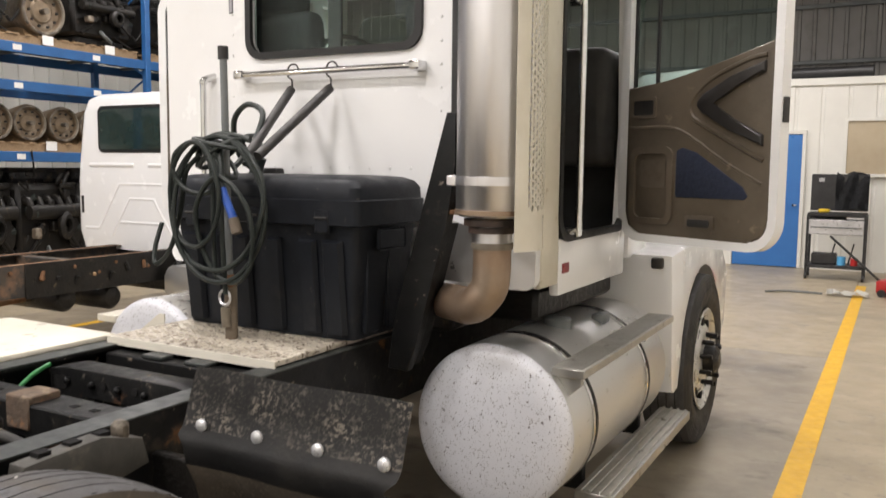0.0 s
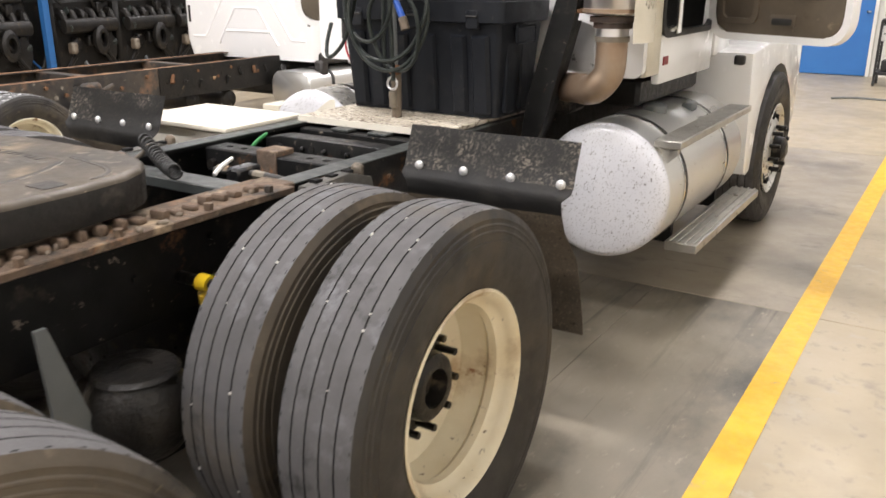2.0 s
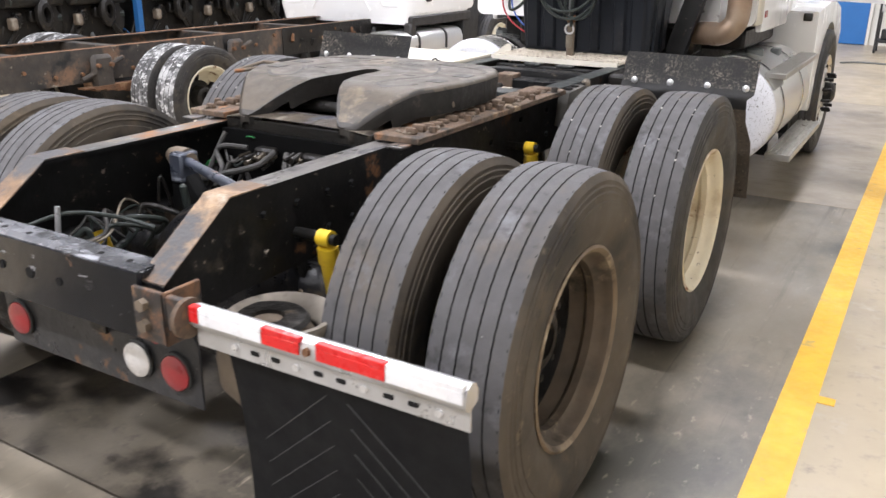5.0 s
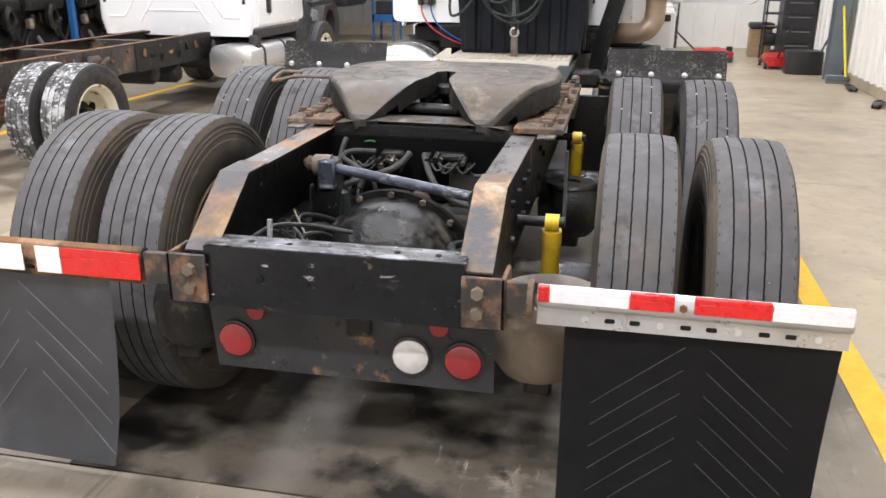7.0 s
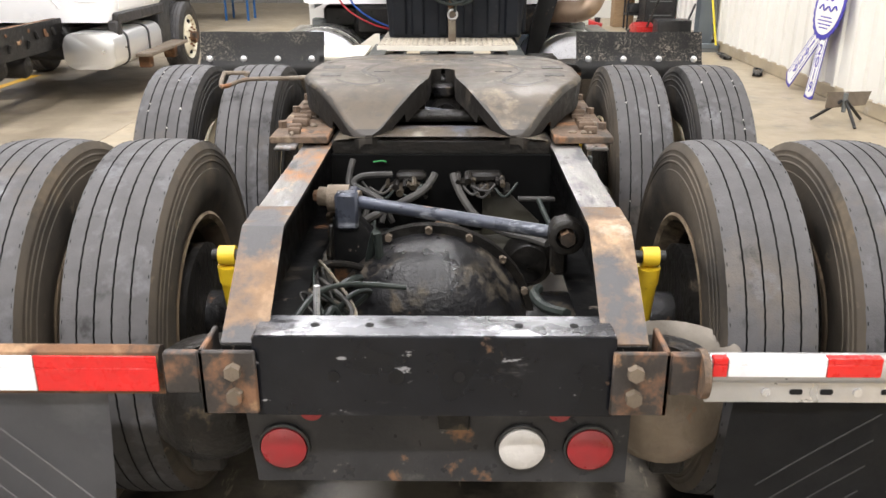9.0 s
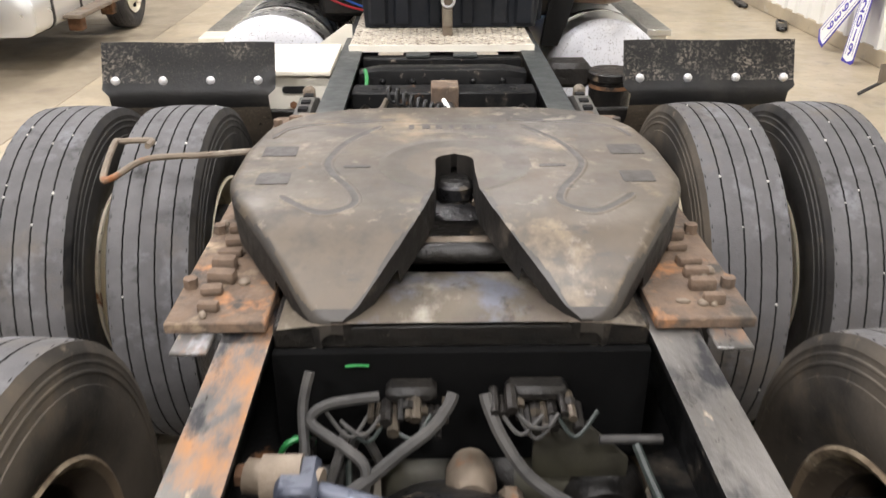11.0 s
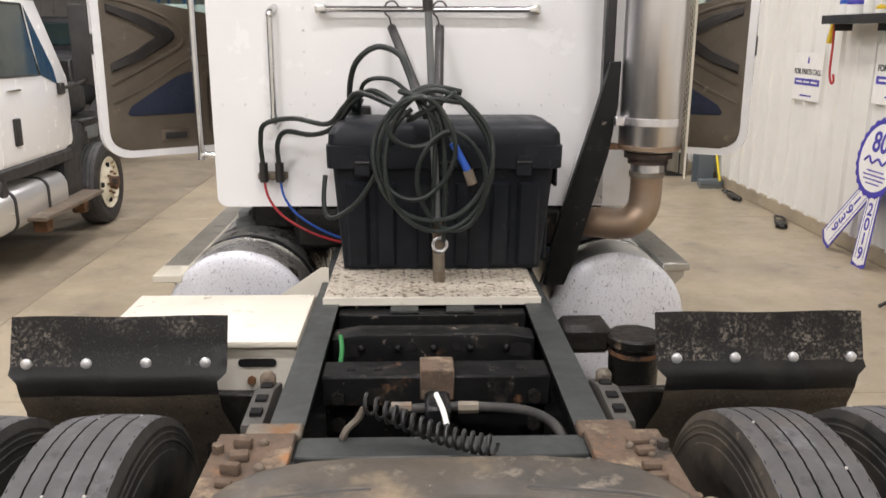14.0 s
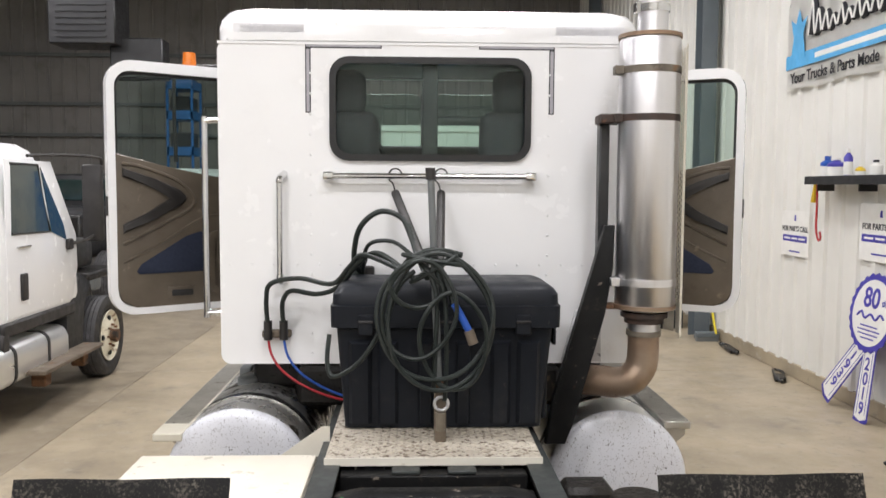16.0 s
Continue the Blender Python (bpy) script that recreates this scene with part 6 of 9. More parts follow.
            ml, mr = [bm.verts.new(at(a, (z0 + z1) / 2)) for a in (a0, a1)]
            if i < 5 or j < 3 or j > na - 3:
                bm.faces.new((q[0], q[1], mr, q[2], q[3], ml))
                continue
            am, zm, da, dz = (a0 + a1) / 2, (z0 + z1) / 2, (a1 - a0) * 0.31, (z1 - z0) * 0.40
            h = [bm.verts.new(at(am + da * x, zm + dz * y)) for x, y in ((-1, -0.6), (-0.4, -1), (0.4, -1), (1, -0.6), (1, 0.6), (0.4, 1), (-0.4, 1), (-1, 0.6))]
            bm.faces.new((q[0], q[1], h[2], h[1]))
            bm.faces.new((q[1], h[3], h[2]))
            bm.faces.new((q[1], mr, q[2], h[4], h[3]))
            bm.faces.new((q[2], h[5], h[4]))
            bm.faces.new((q[2], q[3], h[6], h[5]))
            bm.faces.new((q[3], h[7], h[6]))
            bm.faces.new((q[3], ml, q[0], h[0], h[7]))
            bm.faces.new((q[0], h[1], h[0]))
    bmesh.ops.remove_doubles(bm, verts=bm.verts, dist=0.0004)
    bmesh.ops.solidify(bm, geom=list(bm.faces), thickness=0.002)
    part("heat_shield", bm, M_CREAM_SHIELD, mf, "cream perforated heat shield", 30)
    # stanchion and brace
    st = part("stanchion", box(B(), (0.712, 2.50, 1.45), (0.755, 2.56, 2.27), 0.006), M_BLACK_PAINT, truck, "black exhaust stanchion")
    part("stanchion_arm", box(B(), (0.70, 2.42, 2.225), (0.80, 2.55, 2.262), 0.004), M_BAND, st)
    brace = [(0.729, 1.80), (0.770, 1.80), (0.765, 1.62), (0.736, 1.43), (0.609, 0.957), (0.575, 0.865), (0.49, 0.865), (0.52, 1.057), (0.683, 1.627)]
    part("brace_post", prism(B(), brace, 0.045, shifted(FACE_BACK, 0, 2.485, 0), 0.006), M_FRAME, st, "leaning black brace plate")
    part("brace_web", prism(B(), [(0.56, 0.87), (0.60, 0.96), (0.72, 1.41), (0.705, 1.41), (0.58, 0.96), (0.545, 0.87)], 0.09, shifted(FACE_BACK, 0, 2.56, 0)), M_FRAME, st)
    part("clamp_plate", box(B(), (0.675, 2.45, 1.445), (0.80, 2.55, 1.462), 0.003), M_RUST, st)


CAB = cab_shell()
door(1, (0.955, 3.86), (1.735, 3.445), "opened white cab door with brown trim")
door(-1, (-0.955, 3.86), (-1.80, 3.29), "opened white cab door with brown trim")
hood()
tanks()
exhaust()

M_BRONZE_FIT = mat("tarnished_brass_fitting", (0.10, 0.082, 0.06), (0.045, 0.038, 0.03), 0.4, metal=0.5, scale=30)
M_OLIVE = mat("dusty_olive_paint", (0.040, 0.037, 0.023), (0.022, 0.020, 0.015), 0.6, scale=5, bump=0.08, spots=(((0.05, 0.042, 0.033), 7, 0.56, 0.1, 0.7),))


# ---- axles and lines between the rails ----
def running_gear():
    for y, cover in ((AXLES[1], True), (AXLES[0], False)):
        ax = part("axle", rod(B(), (-0.72, y, 0.50), (0.72, y, 0.50), 0.075, 20), M_HOUSING, truck, "oily black drive axle")
        bm = lathe(B(), [(y - 0.29, 0.0), (y - 0.282, 0.11), (y - 0.255, 0.195), (y - 0.21, 0.248), (y - 0.14, 0.275), (y - 0.06, 0.282), (y + 0.04, 0.27), (y + 0.12, 0.22), (y + 0.22, 0.15), (y + 0.33, 0.11), (y + 0.34, 0.0)], 40, "y", (-0.03, 0, 0.50))
        part("differential", bm, M_HOUSING, ax, "round black differential housing")
        part("cover_flange", lathe(B(), [(y - 0.06, 0.305), (y - 0.03, 0.305), (y - 0.03, 0.26), (y - 0.06, 0.26)], 40, "y", (-0.03, 0, 0.50), True), M_GREASE, ax)
        for k in range(16):
            a = 2 * math.pi * k / 16
            part("flange_bolt", rod(B(), (-0.03 + 0.293 * math.sin(a), y - 0.078, 0.50 + 0.293 * math.cos(a)), (-0.03 + 0.293 * math.sin(a), y - 0.05, 0.50 + 0.293 * math.cos(a)), 0.011, 6), M_BROWN_DIRT, ax)
        tower = B()
        prism(tower, [(-0.30, 0.62), (-0.10, 0.62), (-0.17, 0.76), (-0.225, 0.83), (-0.295, 0.83)], 0.06, shifted(FACE_BACK, 0, y - 0.02, 0), 0.006)
        part("rod_tower", tower, M_FRAME, ax, "black torque-rod tower")
        rd = part("torque_rod", rod(B(), (-0.27, y - 0.045, 0.875), (0.305, y - 0.245, 0.848), 0.0175, 14), M_TORQUE, truck, "blue-grey torque rod between tower and rail")
        part("rod_eye", lathe(B(), [(-0.030, 0.038), (0.030, 0.038), (0.030, 0.020), (-0.030, 0.020)], 20, "x", (-0.28, y - 0.035, 0.875), True), M_BROWN_DIRT, rd)
        part("rod_bush", rod(B(), (-0.335, y - 0.03, 0.88), (-0.22, y - 0.05, 0.875), 0.027, 12), M_BROWN_DIRT, rd)
        part("bush_bolt", rod(B(), (-0.350, y - 0.028, 0.88), (-0.334, y - 0.03, 0.88), 0.017, 6), M_RUST, rd, "rusty bolt head")
        part("rod_clamp", box(B(), (-0.285, y - 0.095, 0.80), (-0.222, y - 0.01, 0.905), 0.008), M_TORQUE, rd)
        part("rail_eye", lathe(B(), [(-0.030, 0.038), (-0.024, 0.046), (0.024, 0.046), (0.030, 0.038), (0.030, 0.028), (-0.030, 0.028)], 24, "y", (0.322, y - 0.258, 0.849), True), M_GREASE, rd, "round dark torque-rod eye")
        part("eye_bolt", rod(B(), (0.324, y - 0.30, 0.849), (0.322, y - 0.22, 0.849), 0.020, 6), M_RUST, rd, "rusty bolt head")
        part("rail_bracket", box(B(), (0.295, y - 0.225, 0.72), (0.336, y - 0.16, 0.87), 0.01), M_GREASE, rd)
        for s in (-1, 1):
            sh = part("shock_absorber", rod(B(), (s * 0.53, y - 0.20, 0.50), (s * 0.537, y - 0.262, 0.755), 0.029, 16), M_YELLOW, truck, "yellow shock absorber")
            part("shock_eye", rod(B(), (s * 0.516, y - 0.27, 0.795), (s * 0.558, y - 0.27, 0.795), 0.025, 18), M_YELLOW, sh)
            part("shock_mount", rod(B(), (s * 0.43, y - 0.27, 0.795), (s * 0.575, y - 0.27, 0.795), 0.017, 10), M_GREASE, sh)
            part("shock_boot", rod(B(), (s * 0.536, y - 0.256, 0.72), (s * 0.537, y - 0.264, 0.768), 0.031, 12), M_YELLOW, sh)
            bag = part("air_spring", lathe(B(), [(0.42, 0.0), (0.42, 0.10), (0.47, 0.135), (0.55, 0.14), (0.60, 0.125), (0.635, 0.10), (0.635, 0.06), (0.64, 0.0)], 28, "z", (s * 0.53, y - 0.52, 0)), M_BROWN_DIRT if s > 0 and cover else M_GREASE, truck, "greasy black rubber air spring")
            part("spring_plate", lathe(B(), [(0.636, 0.115), (0.648, 0.105), (0.648, 0.045), (0.636, 0.045)], 28, "z", (s * 0.53, y - 0.52, 0), True), M_GREASE, bag)
            if cover and s > 0:
                part("dust_bowl", lathe(B(), [(0.55, 0.118), (0.61, 0.136), (0.642, 0.148), (0.656, 0.148), (0.660, 0.140), (0.650, 0.124), (0.63, 0.114), (0.60, 0.105)], 32, "z", (s * 0.56, y - 0.50, 0)), [M_PALE_DUST], bag, "pale dust-coated bowl of the spring seat")
            part("beam", box(B(), (s * 0.50, y - 0.60, 0.37), (s * 0.58, y + 0.40, 0.43), 0.01), M_GREASE, truck, "trailing suspension beam")
            ch = part("brake_chamber", lathe(B(), [(-0.09, 0.0), (-0.09, 0.06), (-0.06, 0.085), (0.0, 0.09), (0.005, 0.098), (0.02, 0.098), (0.025, 0.085), (0.09, 0.075), (0.11, 0.0)], 24, "y", (s * 0.27, y + 0.25, 0.60)), M_GREASE, truck, "greasy brake chamber")
            part("chamber_band", lathe(B(), [(0.0, 0.101), (0.025, 0.101), (0.025, 0.09), (0.0, 0.09)], 24, "y", (s * 0.27, y + 0.25, 0.60), True), M_BROWN_DIRT, ch)
    part("drive_shaft", rod(B(), (-0.02, AXLES[1] + 0.3, 0.56), (-0.02, AXLES[0] - 0.26, 0.60), 0.052, 18), M_GREASE, truck, "greasy inter-axle drive shaft")
    yk = part("shaft_yoke", lathe(B(), [(-0.05, 0.0), (-0.05, 0.034), (-0.02, 0.046), (0.02, 0.046), (0.05, 0.034), (0.05, 0.0)], 24, "y", (0.015, AXLES[1] + 0.15, 0.705)), M_BROWN_DIRT, truck, "dusty round shaft yoke")
    for x in (-0.055, 0.085):
        part("yoke_ear", box(B(), (x - 0.022, AXLES[1] + 0.02, 0.60), (x + 0.022, AXLES[1] + 0.14, 0.71), 0.012), M_BROWN_DIRT, yk)
    # valves on the cross plate and the hoses from them
    rng = random.Random(11)
    for s, x0, x1 in ((-1, -0.165, -0.025), (1, 0.045, 0.205)):
        vb = part("relay_valve", box(B(), (x0 + 0.03, -0.44, 0.862), (x1 - 0.02, -0.392, 0.893), 0.010), M_GREASE, truck, "dirty air relay valve crowded with fittings")
        for k in range(11):
            x = x0 + (x1 - x0) * (k + 0.5) / 11
            z = 0.862 + rng.uniform(-0.012, 0.028)
            m3 = rng.choice((M_GREASE, M_GREASE, M_HOSE_GREY, M_BRONZE_FIT))
            part("valve_port", rod(B(), (x, -0.475 - rng.uniform(0, 0.02), z + rng.uniform(-0.02, 0.0)), (x, -0.43, z), rng.choice((0.006, 0.008, 0.011)), 8), m3, vb)
            if k % 2:
                part("valve_nut", rod(B(), (x, -0.462, z - 0.004), (x, -0.448, z), 0.010, 6), rng.choice((M_GREASE, M_BRONZE_FIT)), vb)
        for k in range(4):
            xa = x0 + (x1 - x0) * rng.random()
            part("thin_line", tube(B(), [(xa, -0.47, 0.865), (xa + s * 0.03, -0.50, 0.85 + rng.uniform(-0.02, 0.01)), (xa + s * 0.07, -0.475, 0.86 + rng.uniform(-0.02, 0.02))], 0.004, 6, 5), rng.choice((M_HOSE_GREY, M_HOSE)), vb)
    lines = [([(-0.261, -0.44, 0.935), (-0.272, -0.47, 0.885), (-0.266, -0.52, 0.827), (-0.262, -0.56, 0.76)], 0.0095, M_HOSE_GREY),
             ([(-0.145, -0.455, 0.893), (-0.231, -0.48, 0.895), (-0.255, -0.50, 0.874), (-0.20, -0.54, 0.857), (-0.162, -0.57, 0.836), (-0.168, -0.60, 0.79)], 0.0095, M_HOSE_GREY),
             ([(-0.018, -0.45, 0.893), (-0.026, -0.465, 0.88), (-0.055, -0.49, 0.851), (-0.11, -0.53, 0.830), (-0.158, -0.58, 0.821), (-0.22, -0.62, 0.80)], 0.0115, M_HOSE_GREY),
             ([(0.037, -0.45, 0.893), (0.043, -0.465, 0.875), (0.066, -0.50, 0.834), (0.11, -0.54, 0.786), (0.181, -0.58, 0.758), (0.258, -0.62, 0.752), (0.30, -0.66, 0.75)], 0.0115, M_HOSE_GREY),
             ([(0.287, -0.52, 0.836), (0.300, -0.57, 0.81), (0.318, -0.66, 0.78), (0.32, -0.78, 0.74)], 0.008, M_HOSE),
             ([(-0.31, -1.25, 0.78), (-0.27, -1.12, 0.80), (-0.20, -1.0, 0.77), (-0.08, -0.95, 0.74)], 0.007, M_HOSE),
             ([(-0.31, -0.80, 0.70), (-0.26, -0.92, 0.66), (-0.24, -1.05, 0.62), (-0.20, -1.15, 0.58)], 0.013, M_HOSE),
             ([(0.30, -1.10, 0.74), (0.26, -1.02, 0.72), (0.24, -0.95, 0.72), (0.26, -0.86, 0.70)], 0.013, M_HOSE),
             ([(-0.315, -0.50, 0.80), (-0.30, -0.50, 0.83), (-0.275, -0.49, 0.835), (-0.255, -0.485, 0.82)], 0.0055, M_GREEN),
             ([(-0.31, -0.53, 0.80), (-0.29, -0.545, 0.822), (-0.27, -0.54, 0.81)], 0.0055, M_GREEN),
             ([(-0.205, -0.395, 0.915), (-0.18, -0.40, 0.92), (-0.165, -0.395, 0.915)], 0.0025, M_GREEN)]
    part("olive_gusset", prism(B(), [(0.126, 0.832), (0.205, 0.832), (0.300, 0.74), (0.300, 0.70), (0.126, 0.70)], 0.012, shifted(FACE_BACK, 0, -0.43, 0), 0.002), M_OLIVE, truck, "dusty olive gusset plate")
    part("line_clamp", ball(B(), (-0.285, -0.575, 0.80), 0.045, 14, (1, 1, 0.8)), M_BROWN_DIRT, truck, "dirt-caked fitting boss")
    for k in range(7):
        part("wire", tube(B(), [(-0.33 + 0.02 * k, -0.70 - 0.05 * k, 0.68), (-0.31 + rng.uniform(-0.02, 0.06), -0.85 - 0.03 * k, 0.75 + rng.uniform(-0.04, 0.04)), (-0.29 + rng.uniform(-0.03, 0.1), -1.05, 0.70 + rng.uniform(-0.05, 0.05)), (-0.30 + rng.uniform(0, 0.12), -1.25, 0.72)], rng.choice((0.004, 0.006)), 6, 6), rng.choice((M_HOSE, M_HOSE_GREY, M_ZINC2)), truck)
    for k in range(9):
        x, y = rng.uniform(-0.30, -0.18), rng.uniform(-0.72, -0.46)
        lines.append(([(x, y, 0.70), (x + rng.uniform(-0.03, 0.05), y + rng.uniform(-0.05, 0.05), 0.80 + rng.uniform(-0.03, 0.04)), (x + rng.uniform(-0.04, 0.12), y + rng.uniform(-0.08, 0.08), 0.74)], rng.choice((0.006, 0.009, 0.012)), rng.choice((M_HOSE, M_HOSE_GREY, M_GREASE))))
    for k in range(6):
        x, y = rng.uniform(-0.33, -0.26), rng.uniform(-1.25, -0.8)
        lines.append(([(x, y, 0.66), (x + rng.uniform(-0.08, 0.08), y + rng.uniform(-0.05, 0.1), 0.74), (x + rng.uniform(-0.05, 0.10), y + rng.uniform(-0.05, 0.15), 0.70), (x + rng.uniform(-0.05, 0.12), y + 0.15, 0.62)], rng.choice((0.007, 0.010, 0.013)), rng.choice((M_HOSE, M_GREASE))))
    for pts, r, m in lines:
        part("air_hose", tube(B(), pts, r, 8, 6), m, truck)
    tank = part("air_tank", lathe(B(), [(-0.16, 0.0), (-0.155, 0.06), (-0.13, 0.10), (-0.10, 0.115), (0.24, 0.115), (0.27, 0.10), (0.295, 0.06), (0.30, 0.0)], 28, "x", (0, -0.30, 0.60)), M_OLIVE, truck, "dusty olive air reservoir between the rails")
    part("tank_strap", lathe(B(), [(0.06, 0.118), (0.10, 0.118), (0.10, 0.114), (0.06, 0.114)], 28, "x", (0, -0.30, 0.60), True), M_GREASE, tank)
    part("zinc_spike", rod(B(), (-0.27, -1.16, 0.72), (-0.265, -1.15, 0.83), 0.008, 8), M_ZINC, truck)
    part("pipe_stub", rod(B(), (0.229, -0.50, 0.832), (0.336, -0.50, 0.831), 0.008, 10), M_HOSE_GREY, truck)
    # added dark sheet that puts shade between the rails
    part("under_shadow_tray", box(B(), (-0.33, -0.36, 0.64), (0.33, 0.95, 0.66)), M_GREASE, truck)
    for s in (-1, 1):
        part("axle_fin", prism(B(), [(0.0, 0.83), (0.03, 0.83), (0.13, 0.50), (0.02, 0.50)], s * 0.012, shifted(FACE_SIDE, s * 0.515, 0, 0)), M_STEEL_GREY, truck, "grey steel gusset fin")


running_gear()


# ---- things on the deck ----
def tool_box():
    tb = thing("tool_box", "black moulded plastic storage trunk standing on the deck plate", "storage trunk", "", (0.05, 2.43, 0.99))
    bm = B()
    lo = rounded(-0.400, 0.395, -0.15, 0.20, 0.03, 4)
    hi = rounded(-0.430, 0.435, -0.185, 0.235, 0.03, 4)
    rings = [[bm.verts.new((x, y, z)) for x, y in o] for o, z in ((lo, 0.0), (lo, 0.006), (hi, 0.43))]
    for a, b in zip(rings, rings[1:]):
        for k in range(len(a)):
            bm.faces.new((a[k], a[(k + 1) % len(a)], b[(k + 1) % len(b)], b[k]))
    bm.faces.new(rings[0][::-1])
    bm.faces.new(rings[-1])
    part("body", bm, M_PLASTIC, tb, "black plastic trunk body")

    def front_rib(x, w):
        b = B()
        va = [b.verts.new(p) for p in ((x - w, -0.156, 0.02), (x + w, -0.156, 0.02), (x + w, -0.187, 0.36), (x - w, -0.187, 0.36), (x - w * 0.7, -0.172, 0.02), (x + w * 0.7, -0.172, 0.02), (x + w * 0.7, -0.203, 0.35), (x - w * 0.7, -0.203, 0.35))]
        for f in ((4, 5, 6, 7), (0, 1, 5, 4), (1, 2, 6, 5), (2, 3, 7, 6), (3, 0, 4, 7)):
            b.faces.new([va[i] for i in f])
        return b
    for x, w in ((-0.335, 0.045), (-0.225, 0.04), (-0.075, 0.03), (0.075, 0.03), (0.225, 0.04), (0.335, 0.045)):
        part("rib", front_rib(x, w), M_PLASTIC, tb)
    for y in (-0.06, 0.08):
        part("rib", box(B(), (0.40, y - 0.04, 0.02), (0.425, y + 0.04, 0.35), 0.006), M_PLASTIC, tb)
    bm = B()
    rings = []
    for z, g in ((0.41, -0.004), (0.415, 0.012), (0.50, 0.014), (0.505, 0.006), (0.545, 0.004), (0.568, -0.012), (0.582, -0.045), (0.588, -0.12)):
        rings.append([bm.verts.new((x, y, z)) for x, y in rounded(-0.437 - g, 0.447 + g, -0.20 - g, 0.245 + g, 0.035, 4)])
    for a, b in zip(rings, rings[1:]):
        for k in range(len(a)):
            bm.faces.new((a[k], a[(k + 1) % len(a)], b[(k + 1) % len(b)], b[k]))
    bm.faces.new(rings[-1])
    part("lid", bm, M_PLASTIC, tb, "black domed trunk lid", 32)
    for x in (-0.31, 0.0, 0.31):
        lt = part("latch", box(B(), (x - 0.032, -0.219, 0.385), (x + 0.032, -0.20, 0.468), 0.006), M_PLASTIC, tb)
        part("latch_pin", rod(B(), (x - 0.028, -0.221, 0.44), (x + 0.028, -0.221, 0.44), 0.005, 8), M_DARK_TRIM, lt)
    part("handle_recess", box(B(), (0.452, -0.08, 0.32), (0.462, 0.10, 0.40), 0.01), M_PLASTIC, tb)
    return tb


def hose_post():
    hp = thing("hose_post", "steel post holding coiled dark-green air and electric lines", "hose holder", "", (0.03, 2.115, 0.984))
    part("socket", rod(B(), (0.0, 0.0, 0.0), (-0.002, 0, 0.20), 0.023, 18), M_BROWN_DIRT, hp, "dirty steel tube socket")
    part("stick", rod(B(), (-0.005, 0, 0.18), (-0.040, 0.02, 1.02), 0.0135, 12), M_STEEL_GREY, hp, "dull steel pole")
    part("stick_cap", rod(B(), (-0.040, 0.02, 1.0), (-0.042, 0.021, 1.045), 0.019, 12), M_DARK_TRIM, hp)
    part("gladhand", box(B(), (-0.028, -0.03, 0.19), (0.028, 0.012, 0.235), 0.012), M_RUST, hp, "rusty gladhand coupling")
    part("ring_pin", lathe(B(), [(-0.006, 0.026), (0.0, 0.032), (0.006, 0.026), (0.0, 0.020)], 20, "y", (0.002, -0.035, 0.155), True), M_ALUM, hp)
    part("coupling_tail", rod(B(), (0.0, -0.03, 0.12), (0.0, -0.025, 0.05), 0.018, 12), M_ZINC2, hp)
    # slack loops of line hung over the post: centre, half width, half height, lean, radius
    rng = random.Random(3)
    loops = ((-0.024, 0.490, 0.218, 0.236, 0.10, 0.0098), (-0.008, 0.470, 0.196, 0.256, -0.12, 0.0092), (-0.088, 0.615, 0.098, 0.090, 0.5, 0.0095), (0.045, 0.400, 0.125, 0.185, -0.15, 0.0092), (-0.085, 0.520, 0.135, 0.185, 0.35, 0.0085))
    for k, (cx, cz, rx, rz, lean, r) in enumerate(loops):
        pts = []
        for j in range(16):
            a = 2 * math.pi * j / 16
            w = 1 - 0.18 * max(0.0, math.sin(a)) ** 2 + 0.03 * math.sin(3 * a + 2 * k)
            u, v = rx * w * math.cos(a), rz * math.sin(a)
            pts.append((cx + u + lean * v * 0.4, -0.045 - 0.011 * k + 0.022 * math.sin(a + k) + rng.uniform(-0.004, 0.004), cz + v - lean * u * 0.3))
        part("hose_loop", tube(B(), pts, r, 8, 6, True), M_HOSE, hp)
    part("hose_loop", tube(B(), [(-0.10, -0.04, 0.66), (-0.16, -0.05, 0.60), (-0.21, -0.03, 0.47), (-0.29, 0.0, 0.33), (-0.37, 0.02, 0.26), (-0.42, 0.03, 0.25), (-0.436, 0.05, 0.31), (-0.43, 0.08, 0.40)], 0.0092, 8, 6), M_HOSE, hp)
    # the lines are wound round the pole where they hang
    for z0, w, tilt in ((0.665, 0.085, 0.05), (0.700, 0.115, -0.02), (0.640, 0.060, -0.06)):
        pts = [(-0.03 + w * math.cos(0.9 * j), -0.015 + 0.05 * math.sin(0.9 * j), z0 + tilt * math.cos(0.9 * j)) for j in range(7)]
        part("hose_knot", tube(B(), pts, 0.0088, 8, 6, True), M_HOSE, hp)
    for x0, x1, z1 in ((0.012, 0.020, 0.17), (-0.018, -0.022, 0.22)):
        part("hose_end", tube(B(), [(x0 - 0.03, -0.05, 0.66), (x0, -0.065, 0.56), (x1, -0.06, 0.36), (x1 - 0.005, -0.045, z1)], 0.0095, 8, 5), M_HOSE, hp)
    part("thick_cable", tube(B(), [(-0.17, 0.02, 0.62), (-0.12, -0.01, 0.70), (-0.03, 0.0, 0.735), (0.08, 0.02, 0.715)], 0.012, 10, 5), M_HOSE, hp)
    part("blue_grip", rod(B(), (0.045, -0.085, 0.545), (0.10, -0.09, 0.445), 0.014, 14), M_BLUE, hp, "blue plastic hose grip")
    part("grip_end", rod(B(), (0.10, -0.09, 0.445), (0.118, -0.092, 0.395), 0.019, 10), M_BROWN_DIRT, hp, "brown hose coupling")
